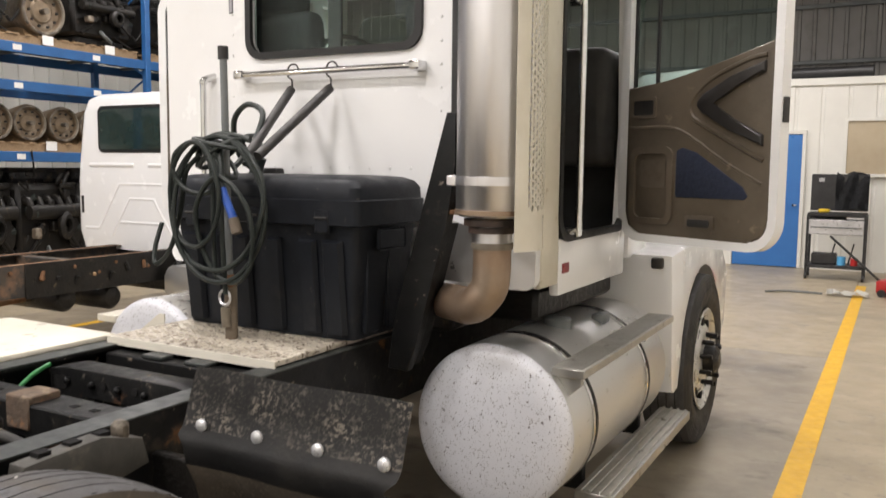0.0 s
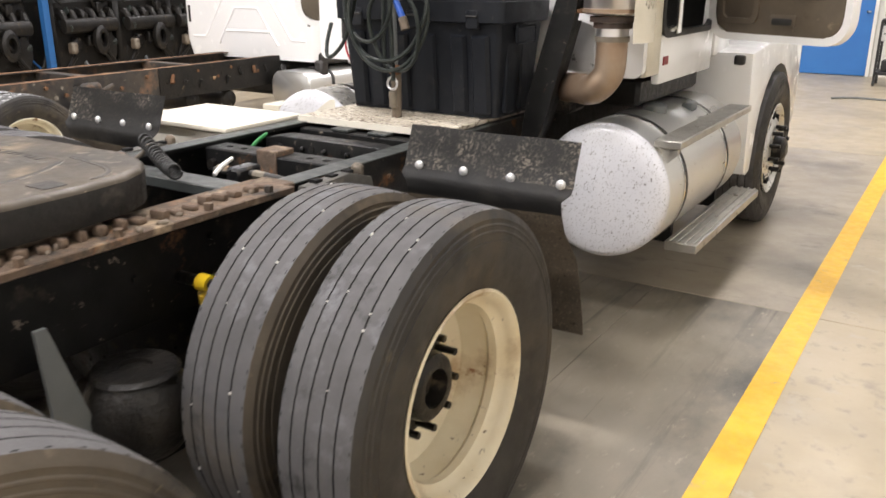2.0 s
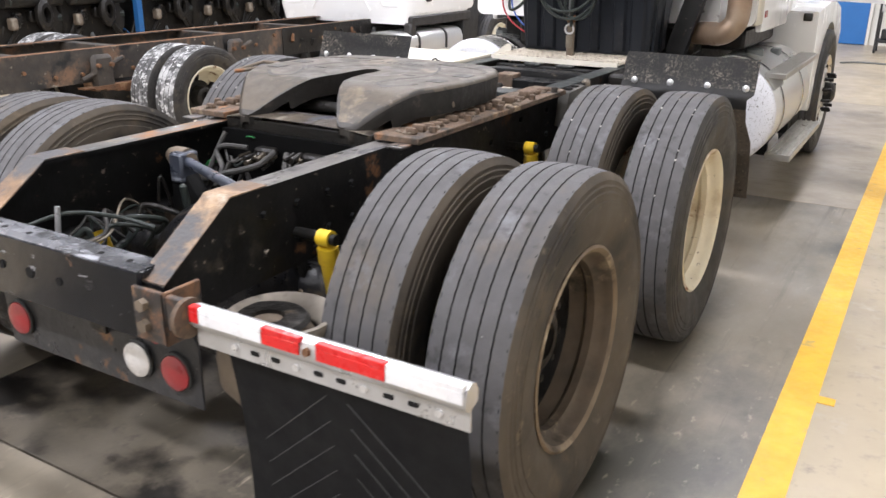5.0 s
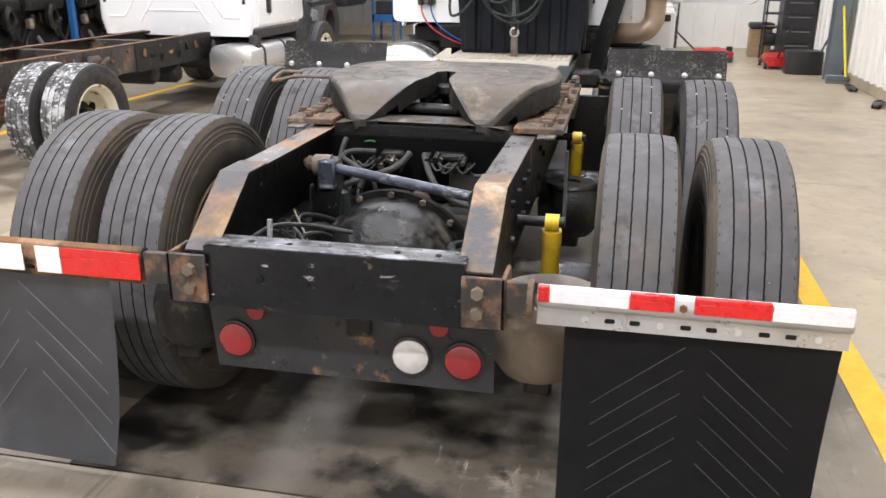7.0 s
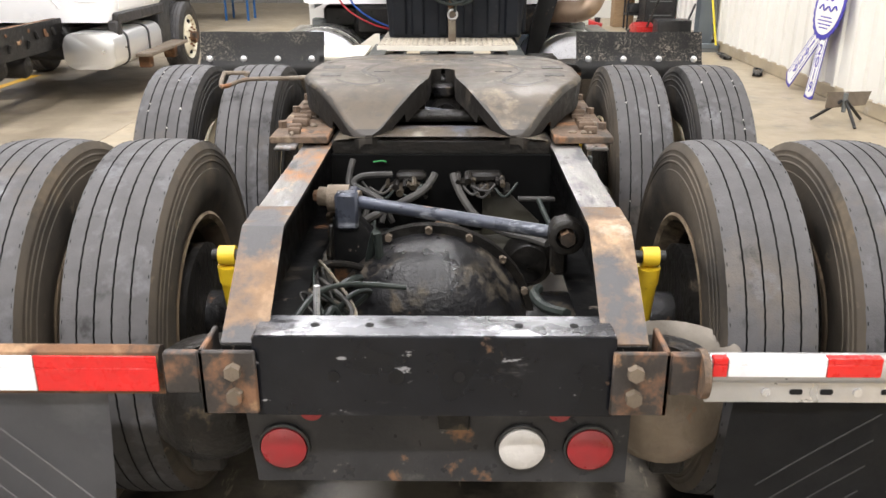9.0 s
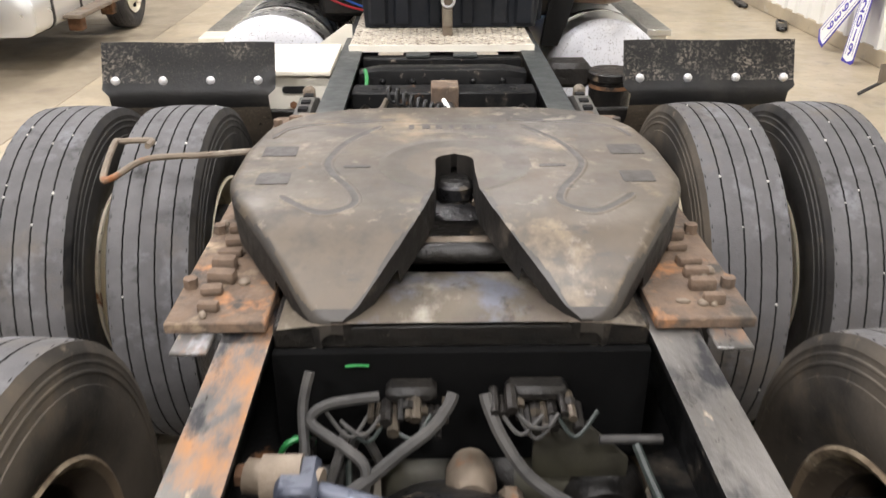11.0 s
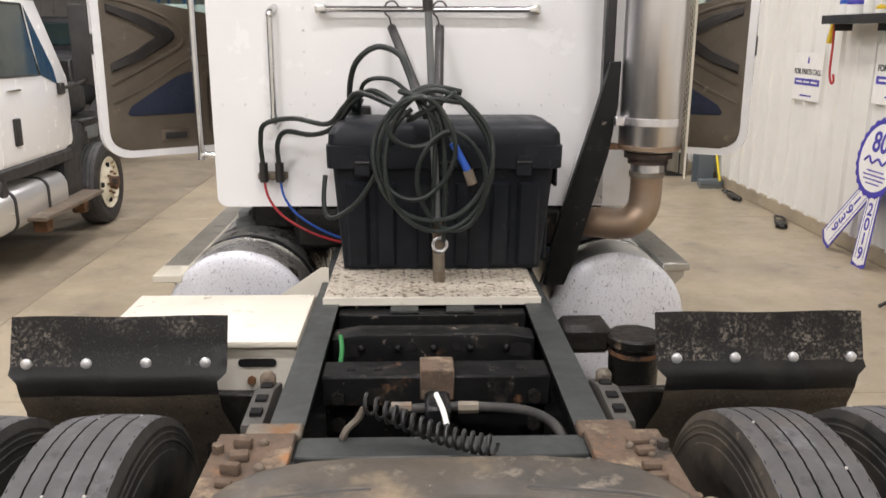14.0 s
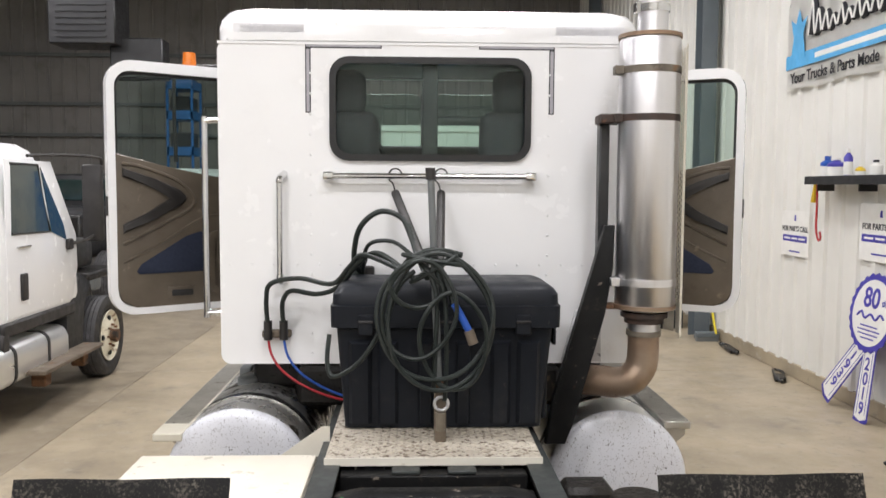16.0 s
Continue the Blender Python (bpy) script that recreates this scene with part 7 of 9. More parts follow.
    part("grip_tail", tube(B(), [(0.045, -0.085, 0.545), (0.02, -0.06, 0.62), (-0.02, -0.03, 0.70)], 0.011, 8), M_HOSE, hp)
    # lines to the cab outlets
    part("line_to_cab", tube(B(), [(-0.755, 0.575, 0.37), (-0.755, 0.55, 0.47), (-0.73, 0.53, 0.545), (-0.60, 0.48, 0.575), (-0.45, 0.40, 0.56), (-0.37, 0.30, 0.64), (-0.30, 0.20, 0.70), (-0.14, 0.05, 0.65)], 0.011, 8), M_HOSE, hp)
    part("line_to_cab", tube(B(), [(-0.685, 0.575, 0.37), (-0.683, 0.55, 0.46), (-0.64, 0.52, 0.515), (-0.52, 0.45, 0.51), (-0.42, 0.38, 0.55), (-0.33, 0.25, 0.66), (-0.24, 0.15, 0.71), (-0.1, 0.05, 0.62)], 0.011, 8), M_HOSE, hp)
    part("electric_line", tube(B(), [(-0.33, 0.56, 0.58), (-0.36, 0.45, 0.66), (-0.33, 0.38, 0.80), (-0.24, 0.36, 0.87), (-0.14, 0.34, 0.83), (-0.09, 0.22, 0.70), (-0.05, 0.08, 0.62)], 0.012, 8), M_HOSE, hp)
    part("electric_line", tube(B(), [(-0.33, 0.56, 0.56), (-0.30, 0.40, 0.72), (-0.20, 0.36, 0.745), (-0.12, 0.3, 0.70), (-0.02, 0.1, 0.63)], 0.009, 8), M_HOSE, hp)
    part("plug", rod(B(), (-0.385, 0.53, 0.52), (-0.33, 0.54, 0.66), 0.027, 12), M_HOSE, hp, "black electric plug")
    # tension springs hooked over the grab rail
    for x0, x1, y1, z1 in ((-0.185, -0.06, 0.16, 0.66), (0.018, 0.0, 0.15, 0.66)):
        sp = part("tension_spring", rod(B(), (x0, 0.57, 0.945), (x1, y1, z1), 0.019, 12), M_DARK_TRIM, hp, "black sleeved tension spring")
        hook = [(x0, 0.575, 0.94), (x0 - 0.01, 0.59, 0.985)] + [(x0 + 0.030 * math.cos(a), 0.585, 1.020 + 0.034 * math.sin(a)) for a in [math.pi * 1.2 - 0.4 * j for j in range(11)]]
        part("spring_hook", tube(B(), hook, 0.004, 6, 4), M_DARK_TRIM, sp)
    return hp


tool_box()
hose_post()
for hx, hm, nm in ((-0.725, M_RED, "red"), (-0.655, M_BLUE, "blue")):
    bm = tube(B(), [(hx, 2.70, 1.28), (hx + 0.02, 2.685, 1.20), (hx + 0.08, 2.68, 1.12), (hx + 0.20, 2.68, 1.045), (hx + 0.34, 2.68, 1.0), (hx + 0.5, 2.69, 0.99)], 0.0055, 8)
    part("coloured_air_line", bm, hm, truck, nm + " plastic air line")

# ---- the neighbouring truck ----
NX = -4.19


def neighbour_truck():
    tk = thing("medium_truck", "white medium-duty cab chassis with rusty bare frame rails, bonnet removed", "truck")
    for s in (-1, 1):
        o, i = NX + s * 0.40, NX + s * 0.32
        bm = B()
        prof = [(o, 0.825), (o, 0.57), (i, 0.57), (i, 0.58), (o - s * 0.01, 0.58), (o - s * 0.01, 0.815), (i, 0.815), (i, 0.825)]
        a = [bm.verts.new((x, -1.6, z)) for x, z in prof]
        b = [bm.verts.new((x, 8.6, z)) for x, z in prof]
        for k in range(8):
            f = bm.faces.new((a[k], a[(k + 1) % 8], b[(k + 1) % 8], b[k]))
            f.material_index = 1 if k == 7 else 0
        bm.faces.new(a[::-1])
        bm.faces.new(b)
        rail = part("chassis_rail", bm, [M_OLD_RAIL, M_RUST], tk, "rust-mottled steel chassis rail")
        rng = random.Random(21 + s)
        shared = None
        for k in range(26):
            y, z = -1.2 + 0.25 * k + rng.uniform(-0.06, 0.06), rng.choice((0.64, 0.70, 0.77))
            if shared is None:
                shared = part("rail_bolt", rod(B(), (0, 0, 0), (s * 0.02, 0, 0), 0.016, 6), M_RUST, rail)
                shared.matrix_basis = Matrix.Translation((o, y, z))
            else:
                again(shared, Matrix.Translation((o, y, z)), rail)
        liner = part("rail_liner", box(B(), (min(o, o + s * 0.012), 3.9, 0.555), (max(o, o + s * 0.012), 8.6, 0.828), 0.003), M_GREASE, rail, "oily black reinforced front length of the rail")
        for k in range(18):
            part("liner_bolt", rod(B(), (o + s * 0.012, 4.02 + 0.17 * k + rng.uniform(-0.04, 0.04), rng.choice((0.62, 0.69, 0.76))), (o + s * 0.03, 4.02 + 0.17 * k, 0.69), 0.017, 6), M_RUST if k % 3 == 0 else M_GREASE, liner)
        for y in (1.72, 3.2):
            hg = part("spring_hanger", box(B(), (min(o, o + s * 0.07), y - 0.10, 0.50), (max(o, o + s * 0.07), y + 0.10, 0.78), 0.03), M_OLD_RAIL, tk, "rust-mottled spring hanger")
            for dy in (-0.06, 0.06):
                part("hanger_bolt", rod(B(), (o + s * 0.06, y + dy, 0.70), (o + s * 0.10, y + dy, 0.70), 0.018, 6), M_RUST, hg)
            part("hanger_arm", rod(B(), (o + s * 0.05, y - 0.2, 0.60), (o + s * 0.05, y + 0.2, 0.74), 0.02, 8), M_OLD_RAIL, hg)
        for k in range(6):
            part("spring_leaf", box(B(), (o + s * 0.01 if s > 0 else o - 0.09, 2.25 - 0.75 + 0.1 * k, 0.53 - 0.014 * k), (o + 0.09 if s > 0 else o - 0.01, 2.25 + 0.75 - 0.1 * k, 0.542 - 0.014 * k)), M_RUST, tk)
    for y in (-1.5, -0.2, 1.1, 2.0, 3.3, 4.4):
        part("cross_member", box(B(), (NX - 0.385, y - 0.05, 0.62), (NX + 0.385, y + 0.05, 0.812), 0.004), M_OLD_RAIL, tk, "rust-mottled cross-member")
    part("cross_brace", rod(B(), (NX - 0.38, 0.3, 0.77), (NX + 0.39, 0.25, 0.79), 0.02, 8), M_RUST, tk)
    part("axle", rod(B(), (NX - 0.8, 2.25, 0.418), (NX + 0.8, 2.25, 0.418), 0.07, 16), M_RUST, tk)
    part("drive_shaft", rod(B(), (NX, 2.5, 0.45), (NX, 6.5, 0.60), 0.05, 14), M_RUST, tk)
    part("differential", ball(B(), (NX, 2.25, 0.42), 0.20, 20), M_GREASE, tk)
    for s in (-1, 1):
        part("brake_drum", lathe(B(), [(-0.09, 0.0), (-0.09, 0.19), (-0.06, 0.21), (0.10, 0.215), (0.11, 0.0)], 32, "x", (NX + s * 0.56, 2.25, 0.418)), M_GREASE, tk, "oily dark brake drum")
    for y, z in ((4.3, 0.50), (4.75, 0.46)):
        part("air_reservoir", lathe(B(), [(-0.38, 0.0), (-0.36, 0.08), (-0.32, 0.11), (0.32, 0.11), (0.36, 0.08), (0.38, 0.0)], 24, "x", (NX, y, z)), M_GREASE, tk, "black air reservoir under the rails")
    wheel = None
    for s in (1, -1):
        for cx in (0.975, 0.685):
            rot = 0 if (s > 0) == (cx > 0.9) else 180
            m = pose(NX + s * cx, 2.25, 0.418, 25, 0, rot) @ Matrix.Diagonal((0.92, 0.875, 0.875, 1))
            if wheel is None:
                wheel = part("wheel", rim_outer(-0.05), M_CREAM_PALE, tk, "pale cream steel disc wheel")
                bm, mats = tyre_mesh(M_SIDEWALL, 0.478, 0.25, 0.292, M_OLD_TYRE, 3)
                part("tyre", bm, mats, wheel, "old tyre with white scuffed tread", 30)
                part("hub", hub_mesh(-0.08, 0.03), M_GREASE, wheel, "greasy dark hub")
                for k in range(5):
                    q = 2 * math.pi * k / 5
                    part("hand_hole", rod(B(), (-0.066, 0.19 * math.cos(q), 0.19 * math.sin(q)), (-0.055, 0.19 * math.cos(q), 0.19 * math.sin(q)), 0.040, 14), M_GROOVE, wheel)
                wheel.matrix_basis = m
            else:
                again(wheel, m, tk)
    # cab
    xl, xr, yb, yf, z0, z1 = NX - 0.945, NX + 0.945, 5.45, 7.08, 0.78, 2.31
    bm = B()
    rings = []
    for z, g, fwd in ((z0, 0.03, 0.0), (0.95, 0.0, 0.05), (1.45, 0.0, 0.0), (1.62, 0.01, -0.12), (2.12, 0.05, -0.62), (2.24, 0.085, -0.72), (2.295, 0.16, -0.80), (2.31, 0.28, -0.86)):
        rings.append([bm.verts.new((x, y, z)) for x, y in rounded(xl + g, xr - g, yb + g * 0.9, yf + fwd, 0.10, 5)])
    for a, b in zip(rings, rings[1:]):
        for k in range(len(a)):
            bm.faces.new((a[k], a[(k + 1) % len(a)], b[(k + 1) % len(b)], b[k]))
    bm.faces.new(rings[-1])
    bm.faces.new(rings[0][::-1])
    cab = part("cab", bm, M_WHITE_PAINT, tk, "white rounded truck cab", 45)
    # rear window, handles and pressed ribs on the back
    back = yb + 0.012
    part("rear_seal", prism(B(), rounded(NX - 0.60, NX + 0.60, 1.72, 2.17, 0.07), 0.03, shifted(FACE_BACK, 0, back + 0.028, 0)), M_SEAL, cab, "black window surround")
    part("rear_window", prism(B(), rounded(NX - 0.565, NX + 0.565, 1.75, 2.14, 0.05), 0.006, shifted(FACE_BACK, 0, back - 0.003, 0)), M_DARK_GLASS, cab, "dark rear window")
    for s in (-1, 1):
        part("vent_slot", box(B(), (NX + s * 0.84 - 0.022, back - 0.016, 1.12), (NX + s * 0.84 + 0.022, back + 0.01, 1.30), 0.008), M_DARK_TRIM, cab, "black vent")
        for pts in ([(0.72, 1.60), (0.40, 1.60), (0.10, 1.60)], [(0.60, 0.98), (0.30, 1.42), (0.0, 1.42)], [(0.42, 0.92), (0.16, 1.28), (0.0, 1.28)], [(0.80, 0.98), (0.62, 0.98), (0.56, 1.04)], [(0.30, 1.05), (0.0, 1.05)]):
            q = [(NX + s * a, back - 0.008, z) for a, z in pts]
            part("pressed_rib", tube(B(), [(a, b + 0.010, c) for a, b, c in q], 0.022, 8, 3, False, False), M_WHITE_PAINT, cab)
    part("pressed_panel", prism(B(), [(NX - 0.42, 1.10), (NX + 0.42, 1.10), (NX + 0.27, 1.40), (NX - 0.27, 1.40)], 0.012, shifted(FACE_BACK, 0, back + 0.006, 0), 0.004), M_WHITE_PAINT, cab)
    # right side: door, windows, handle, trim
    xs = xr + 0.002
    dr = part("door", prism(B(), [(5.60, 0.90), (6.92, 0.90), (7.06, 1.20), (7.04, 1.50), (6.50, 2.16), (5.62, 2.16)], 0.012, shifted(FACE_SIDE, xs - 0.010, 0, 0), 0.004), M_WHITE_PAINT, cab, "white cab door")
    part("door_window", prism(B(), [(5.70, 1.575), (6.42, 1.56), (6.20, 2.12), (5.72, 2.12)], 0.006, shifted(FACE_SIDE, xs + 0.001, 0, 0)), M_DARK_GLASS, dr, "tinted door window")
    part("quarter_window", prism(B(), [(6.47, 1.55), (6.80, 1.46), (6.74, 1.60), (6.27, 2.11)], 0.006, shifted(FACE_SIDE, xs + 0.001, 0, 0)), M_DARK_GLASS, dr)
    part("window_edge", tube(B(), [(xs + 0.004, y, z) for y, z in ((5.70, 1.57), (6.435, 1.555), (6.215, 2.125), (5.70, 2.125))], 0.012, 6, 2, False, False), M_SEAL, dr)
    part("door_handle", box(B(), (xs - 0.002, 5.83, 1.02), (xs + 0.03, 5.93, 1.24), 0.012, 2), M_DARK_TRIM, dr, "black door grab")
    part("lock_trim", rod(B(), (xs + 0.012, 5.78, 1.455), (xs + 0.012, 6.02, 1.455), 0.010, 8), M_CHROME, dr)
    part("sill_trim", box(B(), (xs - 0.06, 5.50, 0.76), (xs + 0.01, 6.98, 0.875), 0.02), M_DARK_TRIM, cab, "black sill trim")
    part("inner_fender", prism(B(), [(6.78, 0.34), (7.16, 0.36), (7.22, 0.80), (7.42, 1.02), (7.14, 1.12), (6.98, 0.95), (6.80, 0.80)], -0.50, shifted(FACE_SIDE, xs - 0.01, 0, 0), 0.01), M_STRAP, cab, "black plastic inner fender")
    mr = part("mirror", box(B(), (xs - 0.02, 7.24, 1.42), (xs + 0.17, 7.34, 2.16), 0.03, 2), M_DARK_TRIM, tk, "black door mirror on tubular arms")
    part("mirror_arm", tube(B(), [(xs - 0.02, 6.15, 2.20), (xs + 0.04, 6.7, 2.225), (xs + 0.14, 7.20, 2.225), (xs + 0.16, 7.30, 2.18), (xs + 0.12, 7.32, 2.10)], 0.014, 8), M_DARK_TRIM, mr)
    part("mirror_arm", tube(B(), [(xs, 6.86, 1.42), (xs + 0.06, 7.10, 1.44), (xs + 0.10, 7.30, 1.50), (xs + 0.10, 7.32, 1.60)], 0.016, 8), M_DARK_TRIM, mr)
    part("mirror_foot", box(B(), (xs, 6.80, 1.37), (xs + 0.04, 6.90, 1.47), 0.01), M_DARK_TRIM, mr)
    part("sill_bracket", box(B(), (xs - 0.09, 5.47, 0.60), (xs + 0.012, 5.60, 0.80), 0.02), M_DARK_TRIM, cab, "black corner bracket under the cab")
    cab.scale.y, cab.location.y = 0.932, 0.321
    mr.location.y = -0.16
    # tank and step
    x0, x1 = NX + 0.48, NX + 0.98
    tank = part("fuel_tank", prism(B(), rounded(x0, x1, 0.36, 0.70, 0.10), 1.35, shifted(Matrix(((1, 0, 0, 0), (0, 0, 1, 0), (0, 1, 0, 0), (0, 0, 0, 1))), 0, 5.22, 0), 0.02), M_TANK, tk, "brushed aluminium fuel tank")
    for y in (5.55, 6.15):
        part("strap", ring_panel(B(), rounded(x0 - 0.004, x1 + 0.006, 0.354, 0.706, 0.10), rounded(x0 + 0.005, x1 - 0.002, 0.364, 0.697, 0.095), 0.04, shifted(Matrix(((1, 0, 0, 0), (0, 0, 1, 0), (0, 1, 0, 0), (0, 0, 0, 1))), 0, y, 0)), M_STRAP, tank)
    # added dark box fills the gap as shade under the cab
    part("underbody", box(B(), (NX - 0.70, 5.42, 0.42), (NX + 0.46, 7.20, 0.76), 0.04), M_GREASE, tk, "dark box standing in for shade under the cab")
    step = part("cab_step", box(B(), (NX + 0.93, 5.75, 0.41), (NX + 1.13, 7.02, 0.445), 0.006), M_BROWN_DIRT, tk, "worn steel cab step")
    for y in (5.9, 6.7):
        part("step_leg", box(B(), (NX + 0.94, y, 0.28), (NX + 1.06, y + 0.12, 0.41), 0.01), M_RUST, step)
    # front wheels
    fw = None
    for s in (1, -1):
        m = pose(NX + s * 0.88, 7.58, 0.415, 0, 0, 0 if s > 0 else 180) @ Matrix.Diagonal((0.95, 0.875, 0.875, 1))
        if fw:
            again(fw, m, tk)
            continue
        prof = [(0.09, 0.278), (0.115, 0.30), (0.12, 0.292), (0.10, 0.272), (0.085, 0.25), (0.09, 0.22), (0.125, 0.16), (0.13, 0.12), (0.13, 0.0), (0.11, 0.0), (0.08, 0.2), (-0.10, 0.26), (-0.115, 0.30), (-0.09, 0.278)]
        fw = part("front_wheel", lathe(B(), prof, 40), M_CREAM_PALE, tk, "cream steel front wheel")
        bm, mats = tyre_mesh(M_SIDEWALL, 0.475, 0.25)
        part("tyre", bm, mats, fw, "black front tyre", 30)
        part("hub", rod(B(), (0.12, 0, 0), (0.20, 0, 0), 0.075, 16), M_RUST, fw, "rusty hub")
        for k in range(8):
            q = 2 * math.pi * k / 8
            part("nut", rod(B(), (0.12, 0.125 * math.cos(q), 0.125 * math.sin(q)), (0.16, 0.125 * math.cos(q), 0.125 * math.sin(q)), 0.014, 6), M_RUST, fw)
            if k % 2 == 0:
                part("hand_hole", rod(B(), (0.095, 0.205 * math.cos(q), 0.205 * math.sin(q)), (0.116, 0.205 * math.cos(q), 0.205 * math.sin(q)), 0.03, 12), M_GROOVE, fw)
        fw.matrix_basis = m
    # bare engine and radiator ahead of the cab
    eng = part("engine", box(B(), (NX - 0.35, 7.1, 0.75), (NX + 0.35, 8.2, 1.45), 0.06), M_GREASE, tk, "oily exposed engine")
    rng = random.Random(8)
    for k in range(14):
        y, z, xx = rng.uniform(7.1, 8.2), rng.uniform(0.8, 1.55), NX + rng.uniform(-0.4, 0.7)
        part("engine_pipe", tube(B(), [(xx, y, z), (xx + rng.uniform(-0.2, 0.3), y + rng.uniform(-0.3, 0.3), z + rng.uniform(-0.2, 0.2)), (xx + rng.uniform(-0.1, 0.3), y + rng.uniform(-0.3, 0.3), z + rng.uniform(-0.3, 0.2))], rng.choice((0.02, 0.03, 0.045)), 8, 5), rng.choice((M_GREASE, M_STRAP, M_STEEL_GREY)), eng)
    part("radiator", box(B(), (NX - 0.42, 8.30, 0.70), (NX + 0.42, 8.42, 1.62), 0.02), M_GREASE, tk, "oily black radiator")
    part("battery_tray", box(B(), (NX + 0.45, 7.15, 1.02), (NX + 0.95, 8.05, 1.10), 0.02), M_GREASE, tk)
    part("air_box", box(B(), (NX + 0.42, 7.3, 1.12), (NX + 0.78, 7.75, 1.42), 0.06, 2), M_STRAP, tk, "black air cleaner box")


M_OLD_RAIL = mat("mottled_rusty_rail", (0.055, 0.044, 0.034), (0.026, 0.023, 0.020), 0.75, scale=5, bump=0.15, bscale=30, spots=(((0.15, 0.088, 0.052), 4, 0.54, 0.12, 0.85), ((0.26, 0.23, 0.18), 11, 0.62, 0.06, 0.85), ((0.012, 0.012, 0.012), 7, 0.54, 0.08, 0.5)))
M_CREAM_PALE = mat("pale_cream_wheel", (0.72, 0.68, 0.55), (0.62, 0.57, 0.43), 0.45, scale=5, spots=(((0.20, 0.11, 0.05), 7, 0.60, 0.06, 0.8),))
M_DARK_GLASS = mat("dark_tinted_glass", (0.025, 0.045, 0.042), (0.015, 0.03, 0.028), 0.06, scale=2, bump=0, coat=0.5)
neighbour_truck()


# ---- pallet racks with engines and gearboxes ----
RX0, RX1 = -8.95, -7.8
RY = [-0.9, 2.3, 5.5, 8.7, 11.9]
LEVELS = (1.76, 2.66, 3.14)


def rack():
    rk = thing("pallet_rack", "blue steel pallet rack loaded with engines and gearboxes", "pallet rack", "", (RX1, 5.5, 0))
    rk.location = (0, 0, 0)
    for y in RY:
        for x in (RX0, RX1):
            up = part("upright", box(B(), (x - 0.045, y - 0.045, 0.0), (x + 0.045, y + 0.045, 5.0), 0.006), M_BLUE_STEEL, rk, "blue rack upright")
            part("foot_plate", box(B(), (x - 0.08, y - 0.08, 0.0), (x + 0.08, y + 0.08, 0.01)), M_BLUE_STEEL, up)
        for k in range(7):
            za, zb = 0.3 + 0.65 * k, 0.3 + 0.65 * (k + 1)
            part("bracing", rod(B(), (RX0 if k % 2 else RX1, y, za), (RX1 if k % 2 else RX0, y, zb), 0.016, 6), M_BLUE_STEEL, rk)
    for ya, yb in zip(RY, RY[1:]):
        for z in LEVELS:
            for x in (RX0, RX1):
                bmx = part("beam", box(B(), (x - 0.025, ya + 0.045, z - 0.13), (x + 0.025, yb - 0.045, z), 0.005), M_BLUE_STEEL, rk, "blue load beam")
                if x == RX1:
                    for q in (0.35, 0.72):
                        yq = ya + q * (yb - ya)
                        part("bar_label", box(B(), (x + 0.025, yq - 0.06, z - 0.10), (x + 0.028, yq + 0.06, z - 0.03)), M_PAPER, bmx, "white paper label")
            for q in (0.15, 0.5, 0.85):
                y = ya + q * (yb - ya)
                part("support_bar", box(B(), (RX0, y - 0.03, z - 0.04), (RX1, y + 0.03, z - 0.004)), M_STEEL_GREY, rk)


def pallet(x, y, z):
    pl = thing("pallet", "grimy timber pallet under the stored parts", "pallet", "pallets in the rack", (x, y, z))
    for k in range(6):
        part("board", box(B(), (-0.5, -0.5 + 0.18 * k, 0.105), (0.5, -0.40 + 0.18 * k, 0.125)), M_PALLET, pl)
    for k in (-0.48, 0.0, 0.40):
        part("bearer", box(B(), (k, -0.5, 0.0), (k + 0.08, 0.5, 0.104)), M_PALLET, pl)
    part("tag", box(B(), (0.502, -0.08, 0.02), (0.505, 0.08, 0.14)), M_PAPER, pl, "white paper tag")
    return pl


